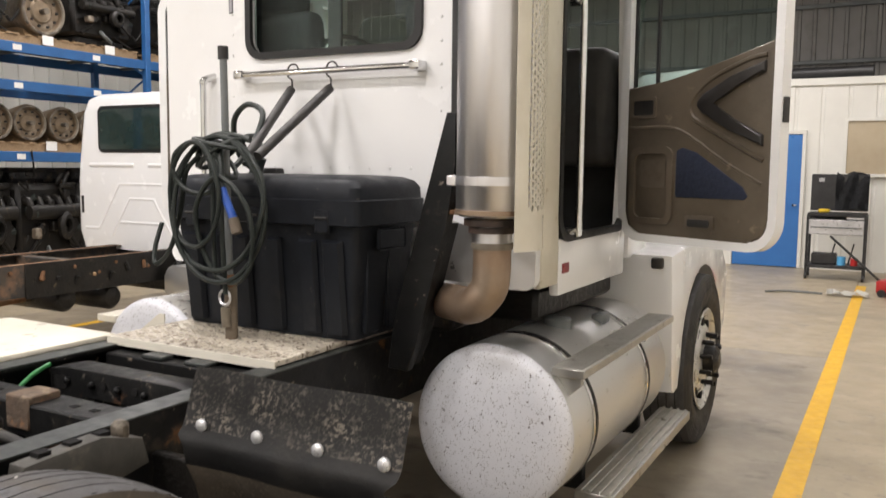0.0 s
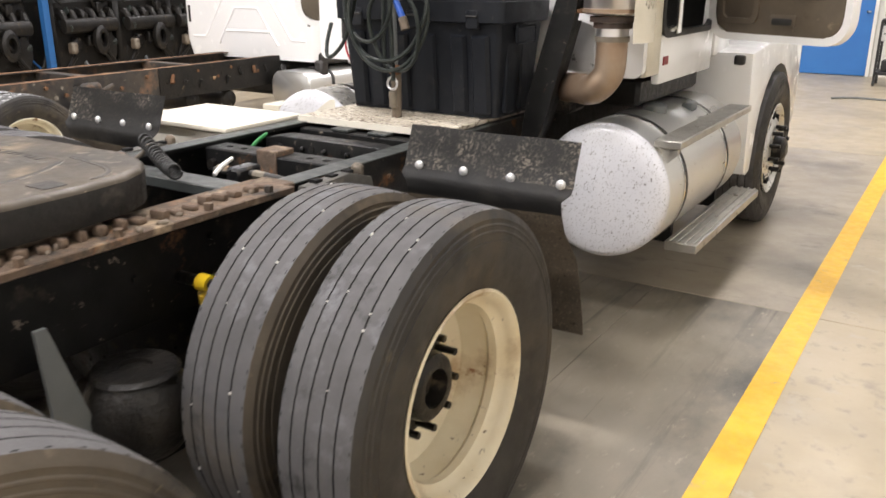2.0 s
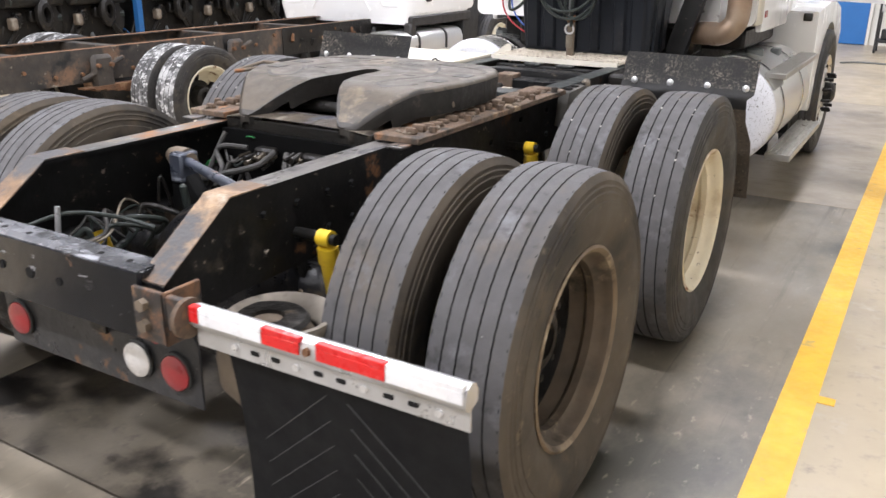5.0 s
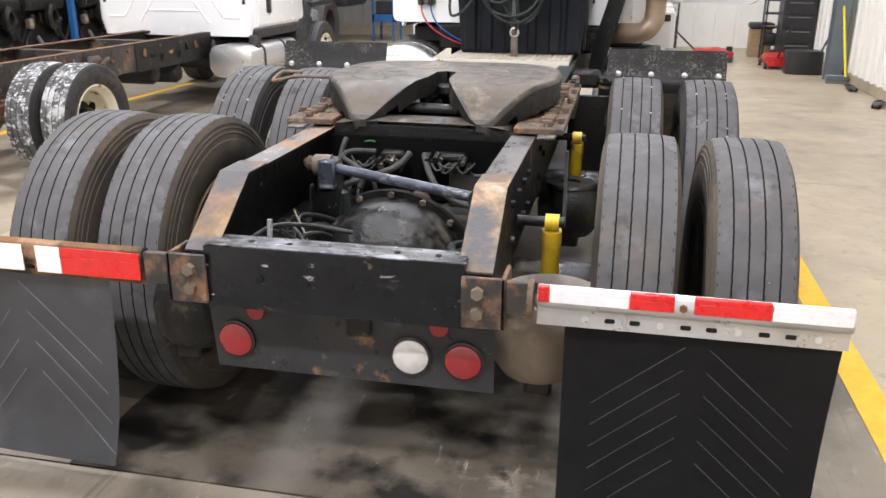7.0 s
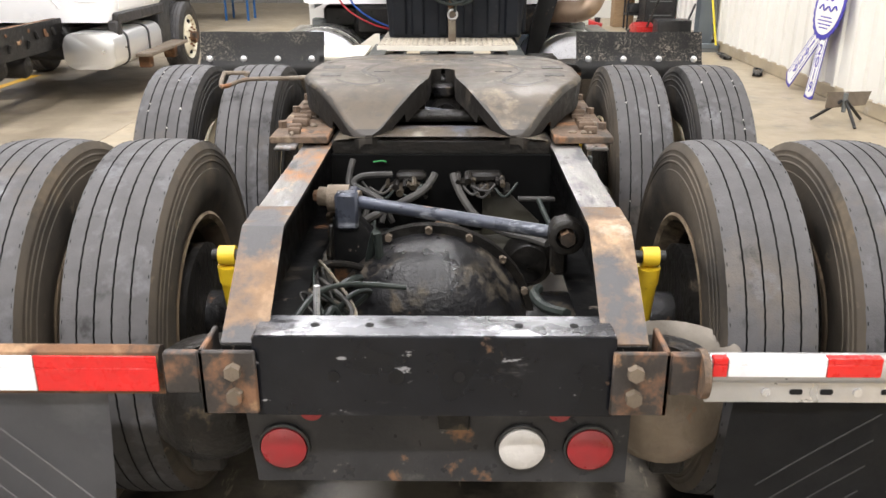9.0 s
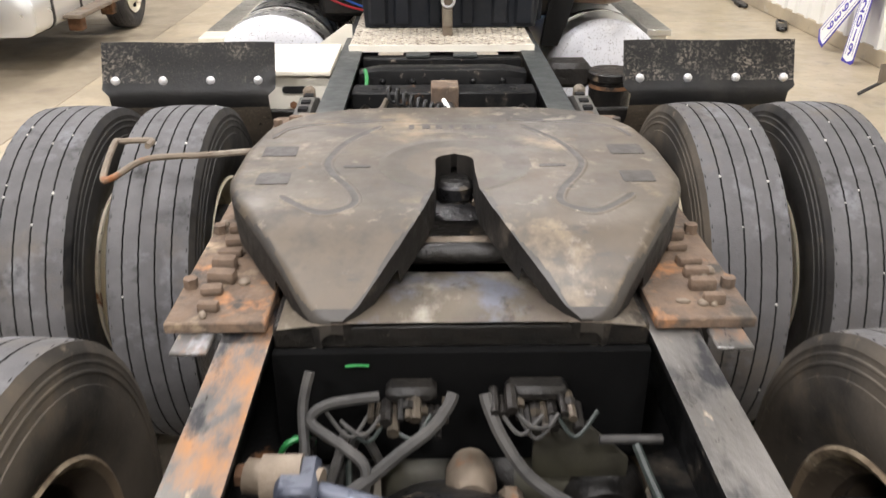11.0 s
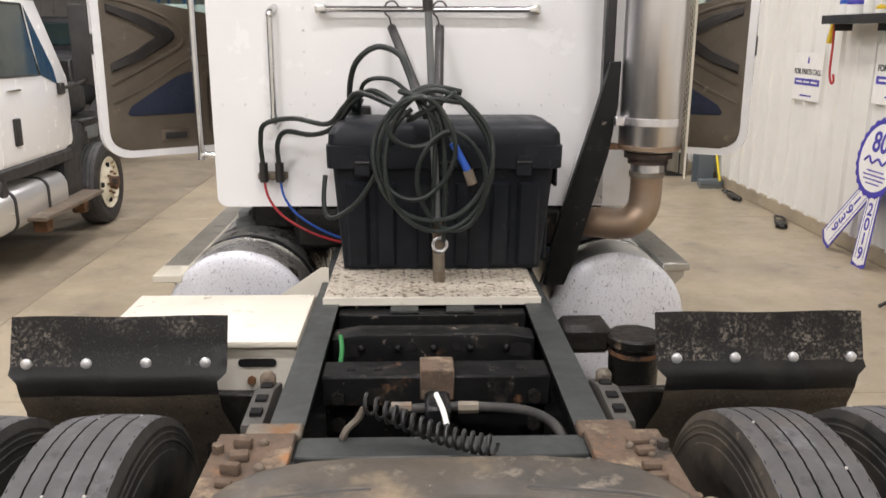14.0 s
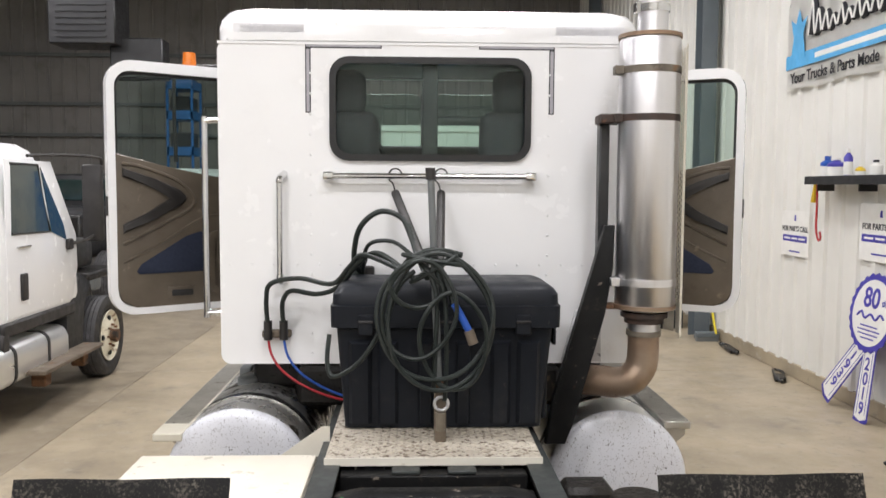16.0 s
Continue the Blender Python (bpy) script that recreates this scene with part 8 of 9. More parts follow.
def stored_engine(x, y, z):
    en = thing("stored_engine", "oily black diesel engine resting on a pallet", "engine", "engines in the rack", (x, y, z))
    rng = random.Random(17)
    bm = box(B(), (-0.32, -0.52, 0.12), (0.30, 0.52, 0.75), 0.05)
    part("block", bm, M_GREASE, en, "oily engine block")
    part("sump", box(B(), (-0.24, -0.45, 0.0), (0.24, 0.45, 0.14), 0.04), M_GREASE, en)
    part("valve_cover", box(B(), (-0.16, -0.48, 0.75), (0.16, 0.48, 0.88), 0.04), M_HOUSING, en)
    for k in range(6):
        y0 = -0.42 + 0.165 * k
        part("port", tube(B(), [(0.28, y0, 0.62), (0.38, y0 + 0.01, 0.60), (0.42, y0 + 0.02, 0.52)], 0.045, 8, 4), M_GREASE, en)
    part("manifold", rod(B(), (0.42, -0.45, 0.52), (0.42, 0.45, 0.52), 0.06, 12), M_GREASE, en)
    part("turbo", lathe(B(), [(0.0, 0.04), (0.02, 0.11), (0.09, 0.12), (0.12, 0.09), (0.12, 0.06), (0.06, 0.05)], 20, "x", (0.42, 0.1, 0.40)), M_GREASE, en)
    part("pulley", lathe(B(), [(0.34, 0.0), (0.34, 0.10), (0.37, 0.12), (0.40, 0.12), (0.41, 0.05), (0.41, 0.0)], 24, "x", (0.0, 0.33, 0.33)), M_GREASE, en, "oily crank pulley")
    for k in range(16):
        p = Vector((rng.uniform(0.22, 0.42), rng.uniform(-0.5, 0.5), rng.uniform(0.15, 0.85)))
        q = [p + Vector((rng.uniform(-0.06, 0.10), rng.uniform(-0.2, 0.2), rng.uniform(-0.15, 0.15))) * t for t in (0, 0.6, 1.2)]
        part("pipe", tube(B(), q, rng.choice((0.012, 0.02, 0.028)), 7, 4), rng.choice((M_GREASE, M_HOSE, M_GREASE, M_STEEL_GREY)), en)
    for k in range(8):
        p = (0.32 + rng.uniform(0, 0.08), rng.uniform(-0.45, 0.45), rng.uniform(0.2, 0.8))
        part("bracket", box(B(), (p[0] - 0.05, p[1] - 0.05, p[2] - 0.04), (p[0] + 0.05, p[1] + 0.05, p[2] + 0.05), 0.015), rng.choice((M_GREASE, M_GREASE, M_BROWN_DIRT)), en)
    return en


def stored_gearbox(x, y, z):
    gb = thing("stored_gearbox", "tarnished bronze-grey gearbox lying on a pallet", "gearbox", "gearboxes in the rack", (x, y, z))
    part("bell_housing", lathe(B(), [(0.42, 0.0), (0.42, 0.10), (0.40, 0.12), (0.40, 0.19), (0.44, 0.20), (0.46, 0.235), (0.42, 0.245), (0.36, 0.235), (0.30, 0.225), (0.10, 0.19), (0.05, 0.17), (-0.40, 0.15), (-0.45, 0.10), (-0.45, 0.0)], 36, "x", (0, 0, 0.25)), M_BRONZE, gb, "tarnished bell housing")
    part("rim_ring", lathe(B(), [(0.462, 0.20), (0.475, 0.21), (0.475, 0.225), (0.462, 0.235)], 36, "x", (0, 0, 0.25), True), M_ZINC2, gb)
    for k in range(10):
        q = 2 * math.pi * k / 10
        part("bolt", rod(B(), (0.43, 0.15 * math.cos(q), 0.25 + 0.15 * math.sin(q)), (0.455, 0.15 * math.cos(q), 0.25 + 0.15 * math.sin(q)), 0.014, 6), M_GREASE, gb)
    part("input_shaft", rod(B(), (0.40, 0, 0.25), (0.52, 0, 0.25), 0.03, 12), M_ZINC2, gb)
    part("cradle", box(B(), (-0.35, -0.14, 0.0), (0.30, 0.14, 0.10), 0.01), M_PALLET, gb)
    return gb


M_BRONZE = mat("tarnished_bronze_casting", (0.24, 0.18, 0.12), (0.15, 0.115, 0.08), 0.5, metal=0.5, scale=6, bump=0.1, spots=(((0.36, 0.30, 0.23), 5, 0.56, 0.12, 0.5),))
rack()
first_pallet = first_engine = first_box = None
xr = (RX0 + RX1) / 2 + 0.04
for ya in RY[:-1]:
    for lev, z in enumerate((0.001,) + LEVELS):
        if lev == 2:
            continue
        for q in (0.62, 1.60, 2.58):
            y = ya + q
            m = pose(xr, y, z)
            first_pallet = copy_thing(first_pallet, m) if first_pallet else pallet(xr, y, z)
            first_pallet.matrix_basis = m
            if lev == 3 and 1.0 < q < 2.0:
                mg = pose(xr - 0.02, y, z + 0.125) @ Matrix.Diagonal((1, 1.35, 1.35, 1))
                first_box = copy_thing(first_box, mg) if first_box else stored_gearbox(xr, y, z + 0.125)
                first_box.matrix_basis = mg
            elif lev in (0, 3):
                me = pose(xr + 0.05, y, z + 0.125, 0, 0, 0 if int(q * 10) % 2 else 6) @ Matrix.Diagonal((1.05, 0.95, 1.62 if lev == 0 else 1.0, 1))
                first_engine = copy_thing(first_engine, me) if first_engine else stored_engine(xr, y, z + 0.125)
                first_engine.matrix_basis = me
            else:
                for dy in (-0.25, 0.24):
                    mg = pose(xr - 0.02, y + dy, z + 0.125, 0, 0, 4 * dy)
                    first_box = copy_thing(first_box, mg) if first_box else stored_gearbox(xr, y + dy, z + 0.125)
                    first_box.matrix_basis = mg


# ---- east wall: signs, shelf, rosette ----
def lettering(name, text, size, m, material, parent, label=""):
    cu = bpy.data.curves.new(name, "FONT")
    cu.body, cu.size, cu.extrude, cu.align_x, cu.align_y = text, size, 0.001, "CENTER", "CENTER"
    cu.offset = size * 0.018
    tmp = bpy.data.objects.new(name + "_tmp", cu)
    me = bpy.data.meshes.new_from_object(tmp)
    bpy.data.objects.remove(tmp)
    bpy.data.curves.remove(cu)
    me.materials.append(material)
    ob = new(name, me)
    ob.parent = parent
    ob.matrix_basis = m
    if label:
        tagged(ob, label)
    return ob


# a frame on the east wall: u runs towards -y (to the right of a viewer), v up, w into the hall
def on_wall(y, z, x=3.868):
    return Matrix(((0, 0, -1, x), (-1, 0, 0, y), (0, 1, 0, z), (0, 0, 0, 1)))


def parts_sign(y, z, w=0.60, h=0.47):
    sg = thing("parts_sign", "white cardboard parts-sales sign with black and violet print", "sign", "signs on the wall", (3.868, y, z))
    sg.matrix_basis = on_wall(y, z)
    part("board", box(B(), (-w / 2, -h / 2, 0), (w / 2, h / 2, 0.006)), M_PAPER, sg)
    lettering("heading", "FOR PARTS CALL", 0.075, pose(0, 0.045, 0.008), M_INK, sg)
    part("number_bar", box(B(), (-w * 0.44, -0.085, 0.006), (w * 0.44, -0.02, 0.0085)), M_PURPLE, sg, "violet bar")
    for u0, u1 in ((-0.38, -0.16), (-0.11, 0.10), (0.15, 0.38)):
        part("number_print", box(B(), (w * u0, -0.062, 0.0085), (w * u1, -0.043, 0.0095)), M_PAPER, sg)
    part("print_line", box(B(), (-w * 0.20, -0.195, 0.006), (w * 0.20, -0.180, 0.0075)), M_PURPLE, sg)
    part("emblem", prism(B(), [(-0.02, 0.13), (0.02, 0.13), (0.012, 0.19), (-0.012, 0.19)], 0.002, Matrix.Translation((0, 0, 0.006))), M_PURPLE, sg)
    return sg


parts_sign(7.385, 1.50)
parts_sign(5.82, 1.59, 0.66, 0.50)


def banner():
    bn = thing("banner", "white vinyl banner with pale-blue stripe and black script", "banner", "", (3.86, 6.0, 3.4))
    bn.matrix_basis = on_wall(7.66, 2.97, 3.862)
    bm = B()
    rows = []
    for j in range(9):
        v = j / 8
        rows.append([bm.verts.new((3.6 * i / 30, v * 0.93 + 0.012 * math.sin(i * 0.8) * (1 if j in (0, 8) else 0), 0.010 + 0.012 * math.sin(0.7 * i + 2.2 * v))) for i in range(31)])
    for a, b in zip(rows, rows[1:]):
        for i in range(30):
            bm.faces.new((a[i], a[i + 1], b[i + 1], b[i]))
    bmesh.ops.solidify(bm, geom=list(bm.faces), thickness=0.003)
    part("sheet", bm, M_PAPER, bn, "white vinyl sheet")
    part("stripe", box(B(), (0.0, 0.22, 0.026), (3.55, 0.36, 0.029)), M_SKY, bn, "pale-blue stripe")
    part("stripe_print", box(B(), (0.62, 0.265, 0.029), (2.6, 0.315, 0.031)), M_PAPER, bn)
    lettering("slogan", "Your Trucks & Parts Mode", 0.15, pose(0.93, 0.115, 0.028), M_INK, bn)
    part("emblem", prism(B(), [(0.10, 0.30), (0.42, 0.30), (0.36, 0.55), (0.44, 0.70), (0.33, 0.66), (0.27, 0.80), (0.20, 0.66), (0.09, 0.72), (0.16, 0.52)], 0.003, Matrix.Translation((0, 0, 0.028))), M_SKY, bn, "pale-blue emblem shape")
    # brand script kept as plain wavy strokes
    for k in range(8):
        u0, h = 0.52 + 0.28 * k, 0.36 if k in (0, 5) else 0.20
        wave = [(u0, 0.50), (u0 + 0.07, 0.46 + h), (u0 + 0.13, 0.49), (u0 + 0.20, 0.46 + 0.7 * h), (u0 + 0.26, 0.50)]
        part("script_edge", tube(B(), [(a, b, 0.028) for a, b in wave], 0.030, 6, 5), M_INK, bn, "black edge of the script")
        part("script_stroke", tube(B(), [(a, b, 0.050) for a, b in wave], 0.014, 6, 5), M_PAPER, bn, "white script stroke")
    for u in (0.05, 3.5):
        part("grommet", lathe(B(), [(0.0, 0.014), (0.004, 0.018), (0.008, 0.014)], 12, "z", (u, 0.88, 0.02)), M_ZINC, bn)


banner()


def wall_shelf():
    sh = thing("wall_shelf", "black steel wall shelf crowded with bottles and tools", "shelf", "", (3.75, 6.3, 2.05))
    sh.matrix_basis = on_wall(6.72, 2.0)
    part("board", box(B(), (0, 0.0, 0.0), (1.6, 0.03, 0.24), 0.004), M_BLACK_PAINT, sh)
    part("front_lip", box(B(), (0, 0.0, 0.235), (1.6, 0.075, 0.245)), M_BLACK_PAINT, sh)
    for u in (0.08, 0.8, 1.5):
        part("bracket", prism(B(), [(0, 0), (0.012, 0), (0.012, -0.06), (0.0, -0.06)], 0.16, Matrix.Translation((u, 0.0, 0.0))), M_BLACK_PAINT, sh)
    part("torch", rod(B(), (-0.04, 0.05, 0.10), (-0.07, -0.17, 0.12), 0.024, 12), M_YELLOW, sh, "yellow hand torch hanging")
    part("red_strap", tube(B(), [(0.0, 0.0, 0.12), (0.03, -0.2, 0.13), (0.03, -0.42, 0.13), (0.10, -0.52, 0.14), (0.14, -0.50, 0.14), (0.12, -0.44, 0.14)], 0.010, 6), M_RED_PAINT, sh, "red cord")
    return sh


wall_shelf()


def bottle(u, h, r, body, cap, label):
    h, r = h * 0.85, r * 0.85
    bt = thing("bottle", label, "bottle", "bottles on the shelf", (3.74, 6.82 - u, 2.03))
    part("body", lathe(B(), [(0.0, 0.0), (0.0, r * 0.95), (0.01, r), (h * 0.72, r), (h * 0.80, r * 0.75), (h * 0.84, r * 0.42), (h * 0.9, r * 0.4), (h * 0.9, 0.0)], 20, "z"), body, bt)
    part("cap", lathe(B(), [(h * 0.88, r * 0.46), (h, r * 0.44), (h, 0.0)], 14, "z"), cap, bt)
    part("label", lathe(B(), [(h * 0.18, r * 1.012), (h * 0.6, r * 1.012), (h * 0.6, r * 0.99), (h * 0.18, r * 0.99)], 20, "z", (0, 0, 0), True), M_PAPER, bt)


bottle(0.30, 0.27, 0.075, M_BLUE, M_BLUE, "blue oil jug with a white label")
bottle(0.46, 0.25, 0.09, M_PURPLE, M_PAPER, "violet-blue fluid jug with a white label")
bottle(0.66, 0.33, 0.045, M_PURPLE, M_PAPER, "tall violet spray bottle")
bottle(0.86, 0.16, 0.05, M_YELLOW, M_PAPER, "small yellow bottle with white cap")
bottle(1.10, 0.20, 0.06, M_PAPER, M_INK, "white plastic bottle with black cap")


def rosette():
    rs = thing("anniversary_rosette", "large violet and white cardboard rosette leaning on the wall", "rosette", "", (3.6, 5.6, 0))
    rs.matrix_basis = on_wall(5.80, 0.0, 3.68) @ pose(0, 0, 0, -8, 0, 0)
    sc = []
    for k in range(96):
        a = 2 * math.pi * k / 96
        r = 0.335 + 0.010 * math.cos(a * 24)
        sc.append((r * math.cos(a), 0.92 + r * math.sin(a)))
    part("scalloped_disc", prism(B(), sc, 0.008), M_PURPLE, rs, "violet scalloped disc")
    part("face", prism(B(), [(0.285 * math.cos(2 * math.pi * k / 48), 0.92 + 0.285 * math.sin(2 * math.pi * k / 48)) for k in range(48)], 0.003, Matrix.Translation((0, 0, 0.008))), M_PAPER, rs, "white disc")
    lettering("figure", "80", 0.24, pose(-0.02, 1.04, 0.013), M_PURPLE, rs)
    lettering("ordinal", "th", 0.08, pose(0.17, 1.02, 0.013), M_PURPLE, rs)
    part("script_bar", tube(B(), [(-0.20, 0.88, 0.012), (-0.14, 0.92, 0.012), (-0.08, 0.87, 0.012), (0.0, 0.91, 0.012), (0.08, 0.87, 0.012), (0.14, 0.92, 0.012), (0.20, 0.89, 0.012)], 0.010, 6), M_PURPLE, rs)
    for k, w in enumerate((0.13, 0.17, 0.15, 0.10)):
        part("print_line", box(B(), (-w, 0.80 - 0.035 * k, 0.011), (w, 0.812 - 0.035 * k, 0.0125)), M_PURPLE, rs)
    for ang, text, L in ((-40, "1939", 0.70), (3, "2019", 0.62)):
        m = Matrix.Translation((-0.08 if ang < 0 else 0.06, 0.62, -0.006)) @ pose(0, 0, 0, 0, 0, ang)
        tl = part("tail", prism(B(), [(-0.095, 0.05), (0.095, 0.05), (0.105, -L + 0.01), (0.0, -L - 0.025), (-0.105, -L + 0.01)], 0.005), M_PURPLE, rs, "violet edged ribbon tail")
        tl.matrix_basis = m
        part("tail_face", prism(B(), [(-0.080, 0.05), (0.080, 0.05), (0.090, -L + 0.04), (0.0, -L + 0.012), (-0.090, -L + 0.04)], 0.002, Matrix.Translation((0, 0, 0.005))), M_PAPER, tl)
        for sx in (-1, 1):
            part("tail_line", box(B(), (sx * 0.060 - 0.003, -L + 0.07, 0.007), (sx * 0.060 + 0.003, 0.04, 0.0085)), M_PURPLE, tl)
        for k, ch in enumerate(text):
            lettering("numeral", ch, 0.15, pose(0, -0.13 - 0.125 * k, 0.0085), M_PURPLE, tl)


rosette()


# ---- end of the hall: office front, door, bench area ----
def office():
    bm = B()
    pts = []
    x = -0.62
    while x < 3.86:
        for off, h in ((0, 0.0), (0.33, 0.0), (0.345, -0.012), (0.38, -0.012), (0.395, 0.0)):
            pts.append((min(x + off, 3.87), 14.8 - h))
        x += 0.40
    lo = [bm.verts.new((a, b, 0)) for a, b in pts]
    hi = [bm.verts.new((a, b, 3.0)) for a, b in pts]
    for i in range(len(pts) - 1):
        bm.faces.new((lo[i], lo[i + 1], hi[i + 1], hi[i]))
    tagged(part("wall_office", bm, M_WALL_WHITE, None, "", 20), "white panelled office front inside the hall", "wall", kind="structure")
    tagged(part("office_roof", box(B(), (-0.68, 14.76, 3.0), (3.87, 18.9, 3.12), 0.01), M_WALL_WHITE), "flat office roof used as storage", "roof", kind="structure")
    tagged(part("wall_office_side", box(B(), (-0.68, 14.83, 0), (-0.60, 18.9, 3.0)), M_WALL_WHITE), "white office side wall", "wall", kind="structure")
    d = thing("door_1", "bright blue flush steel door in a pale frame", "door", "", (0.15, 14.76, 0))
    tagged(d, kind="structure")
    part("leaf", box(B(), (-0.52, -0.01, 0.01), (0.52, 0.03, 2.22), 0.006), M_BLUE_DOOR, d, "blue door leaf")
    for lo2, hi2 in (((-0.58, -0.03, 0), (-0.52, 0.04, 2.28)), ((0.52, -0.03, 0), (0.58, 0.04, 2.28)), ((-0.52, -0.03, 2.22), (0.52, 0.04, 2.28))):
        part("door_frame", box(B(), lo2, hi2, 0.006), M_WALL_WHITE, d)
    part("door_handle", rod(B(), (0.42, -0.06, 1.05), (0.46, -0.01, 1.05), 0.02, 10), M_CHROME, d, "chrome lever")
    w = thing("window_1", "office window with a warm lit room painted on its pane", "window", "", (1.9, 14.76, 2.0))
    tagged(w, kind="structure")
    part("window_frame", ring_panel(B(), rounded(-0.62, 0.62, -0.47, 0.47, 0.01, 1), rounded(-0.57, 0.57, -0.42, 0.42, 0.01, 1), 0.05, FACE_BACK), M_WALL_WHITE, w)
    part("pane", prism(B(), rounded(-0.57, 0.57, -0.42, 0.42, 0.01, 1), 0.006, shifted(FACE_BACK, 0, -0.012, 0)), M_TAN, w, "opaque pane painted tan for the lit room")


# opaque pane; the room's warm light is painted as its tan colour
M_TAN = mat("painted_room_light_pane", (0.50, 0.42, 0.30), (0.44, 0.36, 0.25), 0.12, scale=1.5, bump=0)
office()
for gz in (3.14, 3.86, 5.0):
    tagged(part("girt", box(B(), (X0, 18.86, gz - 0.04), (X1, 18.93, gz + 0.04), 0.006), M_STEEL_GREY), "grey horizontal wall girt", "girt", kind="structure")


def column(x, y):
    bm = B()
    for lo, hi in (((-0.10, -0.13, 0), (0.10, -0.115, TOP)), ((-0.10, 0.115, 0), (0.10, 0.13, TOP)), ((-0.006, -0.115, 0), (0.006, 0.115, TOP))):
        box(bm, [a + b for a, b in zip(lo, (x, y, 0))], [a + b for a, b in zip(hi, (x, y, 0))])
    tagged(part("column", bm, M_COLUMN), "blue-grey painted steel column by the wall", "column", kind="structure")


M_COLUMN = mat("blue_grey_column_paint", (0.13, 0.155, 0.17), (0.11, 0.13, 0.145), 0.5, scale=3)
for cy in (9.75, 16.5):
    column(3.72, cy)


def tool_cart():
    tc = thing("tool_cart", "black rolling tool cart with a silver drawer and open top", "tool cart", "", (1.32, 13.6, 0))
    tc.scale = (0.86, 1, 0.97)
    for sx in (-0.45, 0.45):
        for sy in (-0.22, 0.22):
            part("post", box(B(), (sx - 0.02, sy - 0.02, 0.10), (sx + 0.02, sy + 0.02, 1.0)), M_BLACK_PAINT, tc)
            part("castor", lathe(B(), [(-0.02, 0.0), (-0.02, 0.05), (0.02, 0.05), (0.02, 0.0)], 14, "x", (sx, sy, 0.05)), M_STRAP, tc)
    for z in (0.18, 0.98):
        part("tray", box(B(), (-0.46, -0.24, z), (0.46, 0.24, z + 0.05), 0.008), M_BLACK_PAINT, tc)
    part("back_panel", box(B(), (-0.43, 0.205, 0.68), (0.43, 0.235, 0.98)), M_BLACK_PAINT, tc)
    part("name_plate", box(B(), (0.16, -0.2455, 0.945), (0.42, -0.2415, 0.972)), M_ALUM, tc, "silver plate on the tray edge")
    part("latch_badge", box(B(), (-0.34, 0.152, 1.50), (-0.25, 0.1595, 1.56), 0.003), M_ALUM, tc)
    part("tool_case", box(B(), (-0.38, -0.15, 0.231), (0.02, 0.12, 0.40), 0.015), M_BLACK_PAINT, tc)
    part("drawer", box(B(), (-0.43, -0.245, 0.70), (0.43, 0.20, 0.93), 0.008), M_ALUM, tc, "silver drawer")
    part("drawer_lip", box(B(), (-0.40, -0.255, 0.80), (0.40, -0.245, 0.82)), M_STEEL_GREY, tc)
    part("lid", box(B(), (-0.46, 0.16, 1.05), (0.46, 0.24, 1.62), 0.01), M_BLACK_PAINT, tc, "raised black lid")
    rng = random.Random(14)
    bm = B()
    cloth = [[bm.verts.new((-0.06 + 0.52 * i / 10, 0.15 - 0.05 * math.sin(1.4 * i + 0.5 * j) - 0.012 * j + (0.10 if j == 0 else 0), 1.66 - 0.055 * j - 0.03 * rng.random() - 0.02 * math.sin(0.8 * i))) for i in range(11)] for j in range(11)]
    for a, b in zip(cloth, cloth[1:]):
        for i in range(10):
            bm.faces.new((a[i], a[i + 1], b[i + 1], b[i]))
    bmesh.ops.solidify(bm, geom=list(bm.faces), thickness=0.03)
    part("jacket", bm, M_SEAT, tc, "dark jacket thrown over the lid", 60)
    part("rag", box(B(), (-0.30, -0.20, 1.03), (-0.12, -0.05, 1.09), 0.02), M_YELLOW, tc)
    part("can", rod(B(), (0.1, -0.1, 0.23), (0.1, -0.1, 0.36), 0.07, 12), M_SKY, tc)
    part("red_can", rod(B(), (0.3, -0.1, 0.23), (0.3, -0.1, 0.34), 0.06, 12), M_RED_PAINT, tc)
    for x in (-0.1, 0.2):
        part("bar", rod(B(), (x, 0.0, 0.23), (x + 0.08, 0.05, 0.55), 0.014, 6), M_BLACK_PAINT, tc)


tool_cart()


def floor_jack(x, y, turn=0):
    fj = thing("floor_jack", "red trolley jack standing on the floor", "floor jack", "", (x, y, 0))
    fj.rotation_euler.z = radians(turn)
    part("body", prism(B(), [(-0.35, 0.05), (0.30, 0.05), (0.34, 0.16), (0.05, 0.24), (-0.35, 0.20)], 0.30, shifted(FACE_SIDE, -0.15, 0, 0), 0.01), M_RED_PAINT, fj)
    for sx in (-0.17, 0.17):
        for sy in (-0.28, 0.28):
            part("castor", rod(B(), (sx - 0.02, sy, 0.05), (sx + 0.02, sy, 0.05), 0.05, 14), M_BLACK_PAINT, fj)
    part("saddle", rod(B(), (0, 0.25, 0.18), (0, 0.25, 0.26), 0.05, 14), M_BLACK_PAINT, fj)
    part("lever", rod(B(), (0, -0.32, 0.18), (0.05, -0.95, 0.75), 0.016, 8), M_BLACK_PAINT, fj)


floor_jack(2.28, 12.0, -98)
floor_jack(3.16, 11.3)


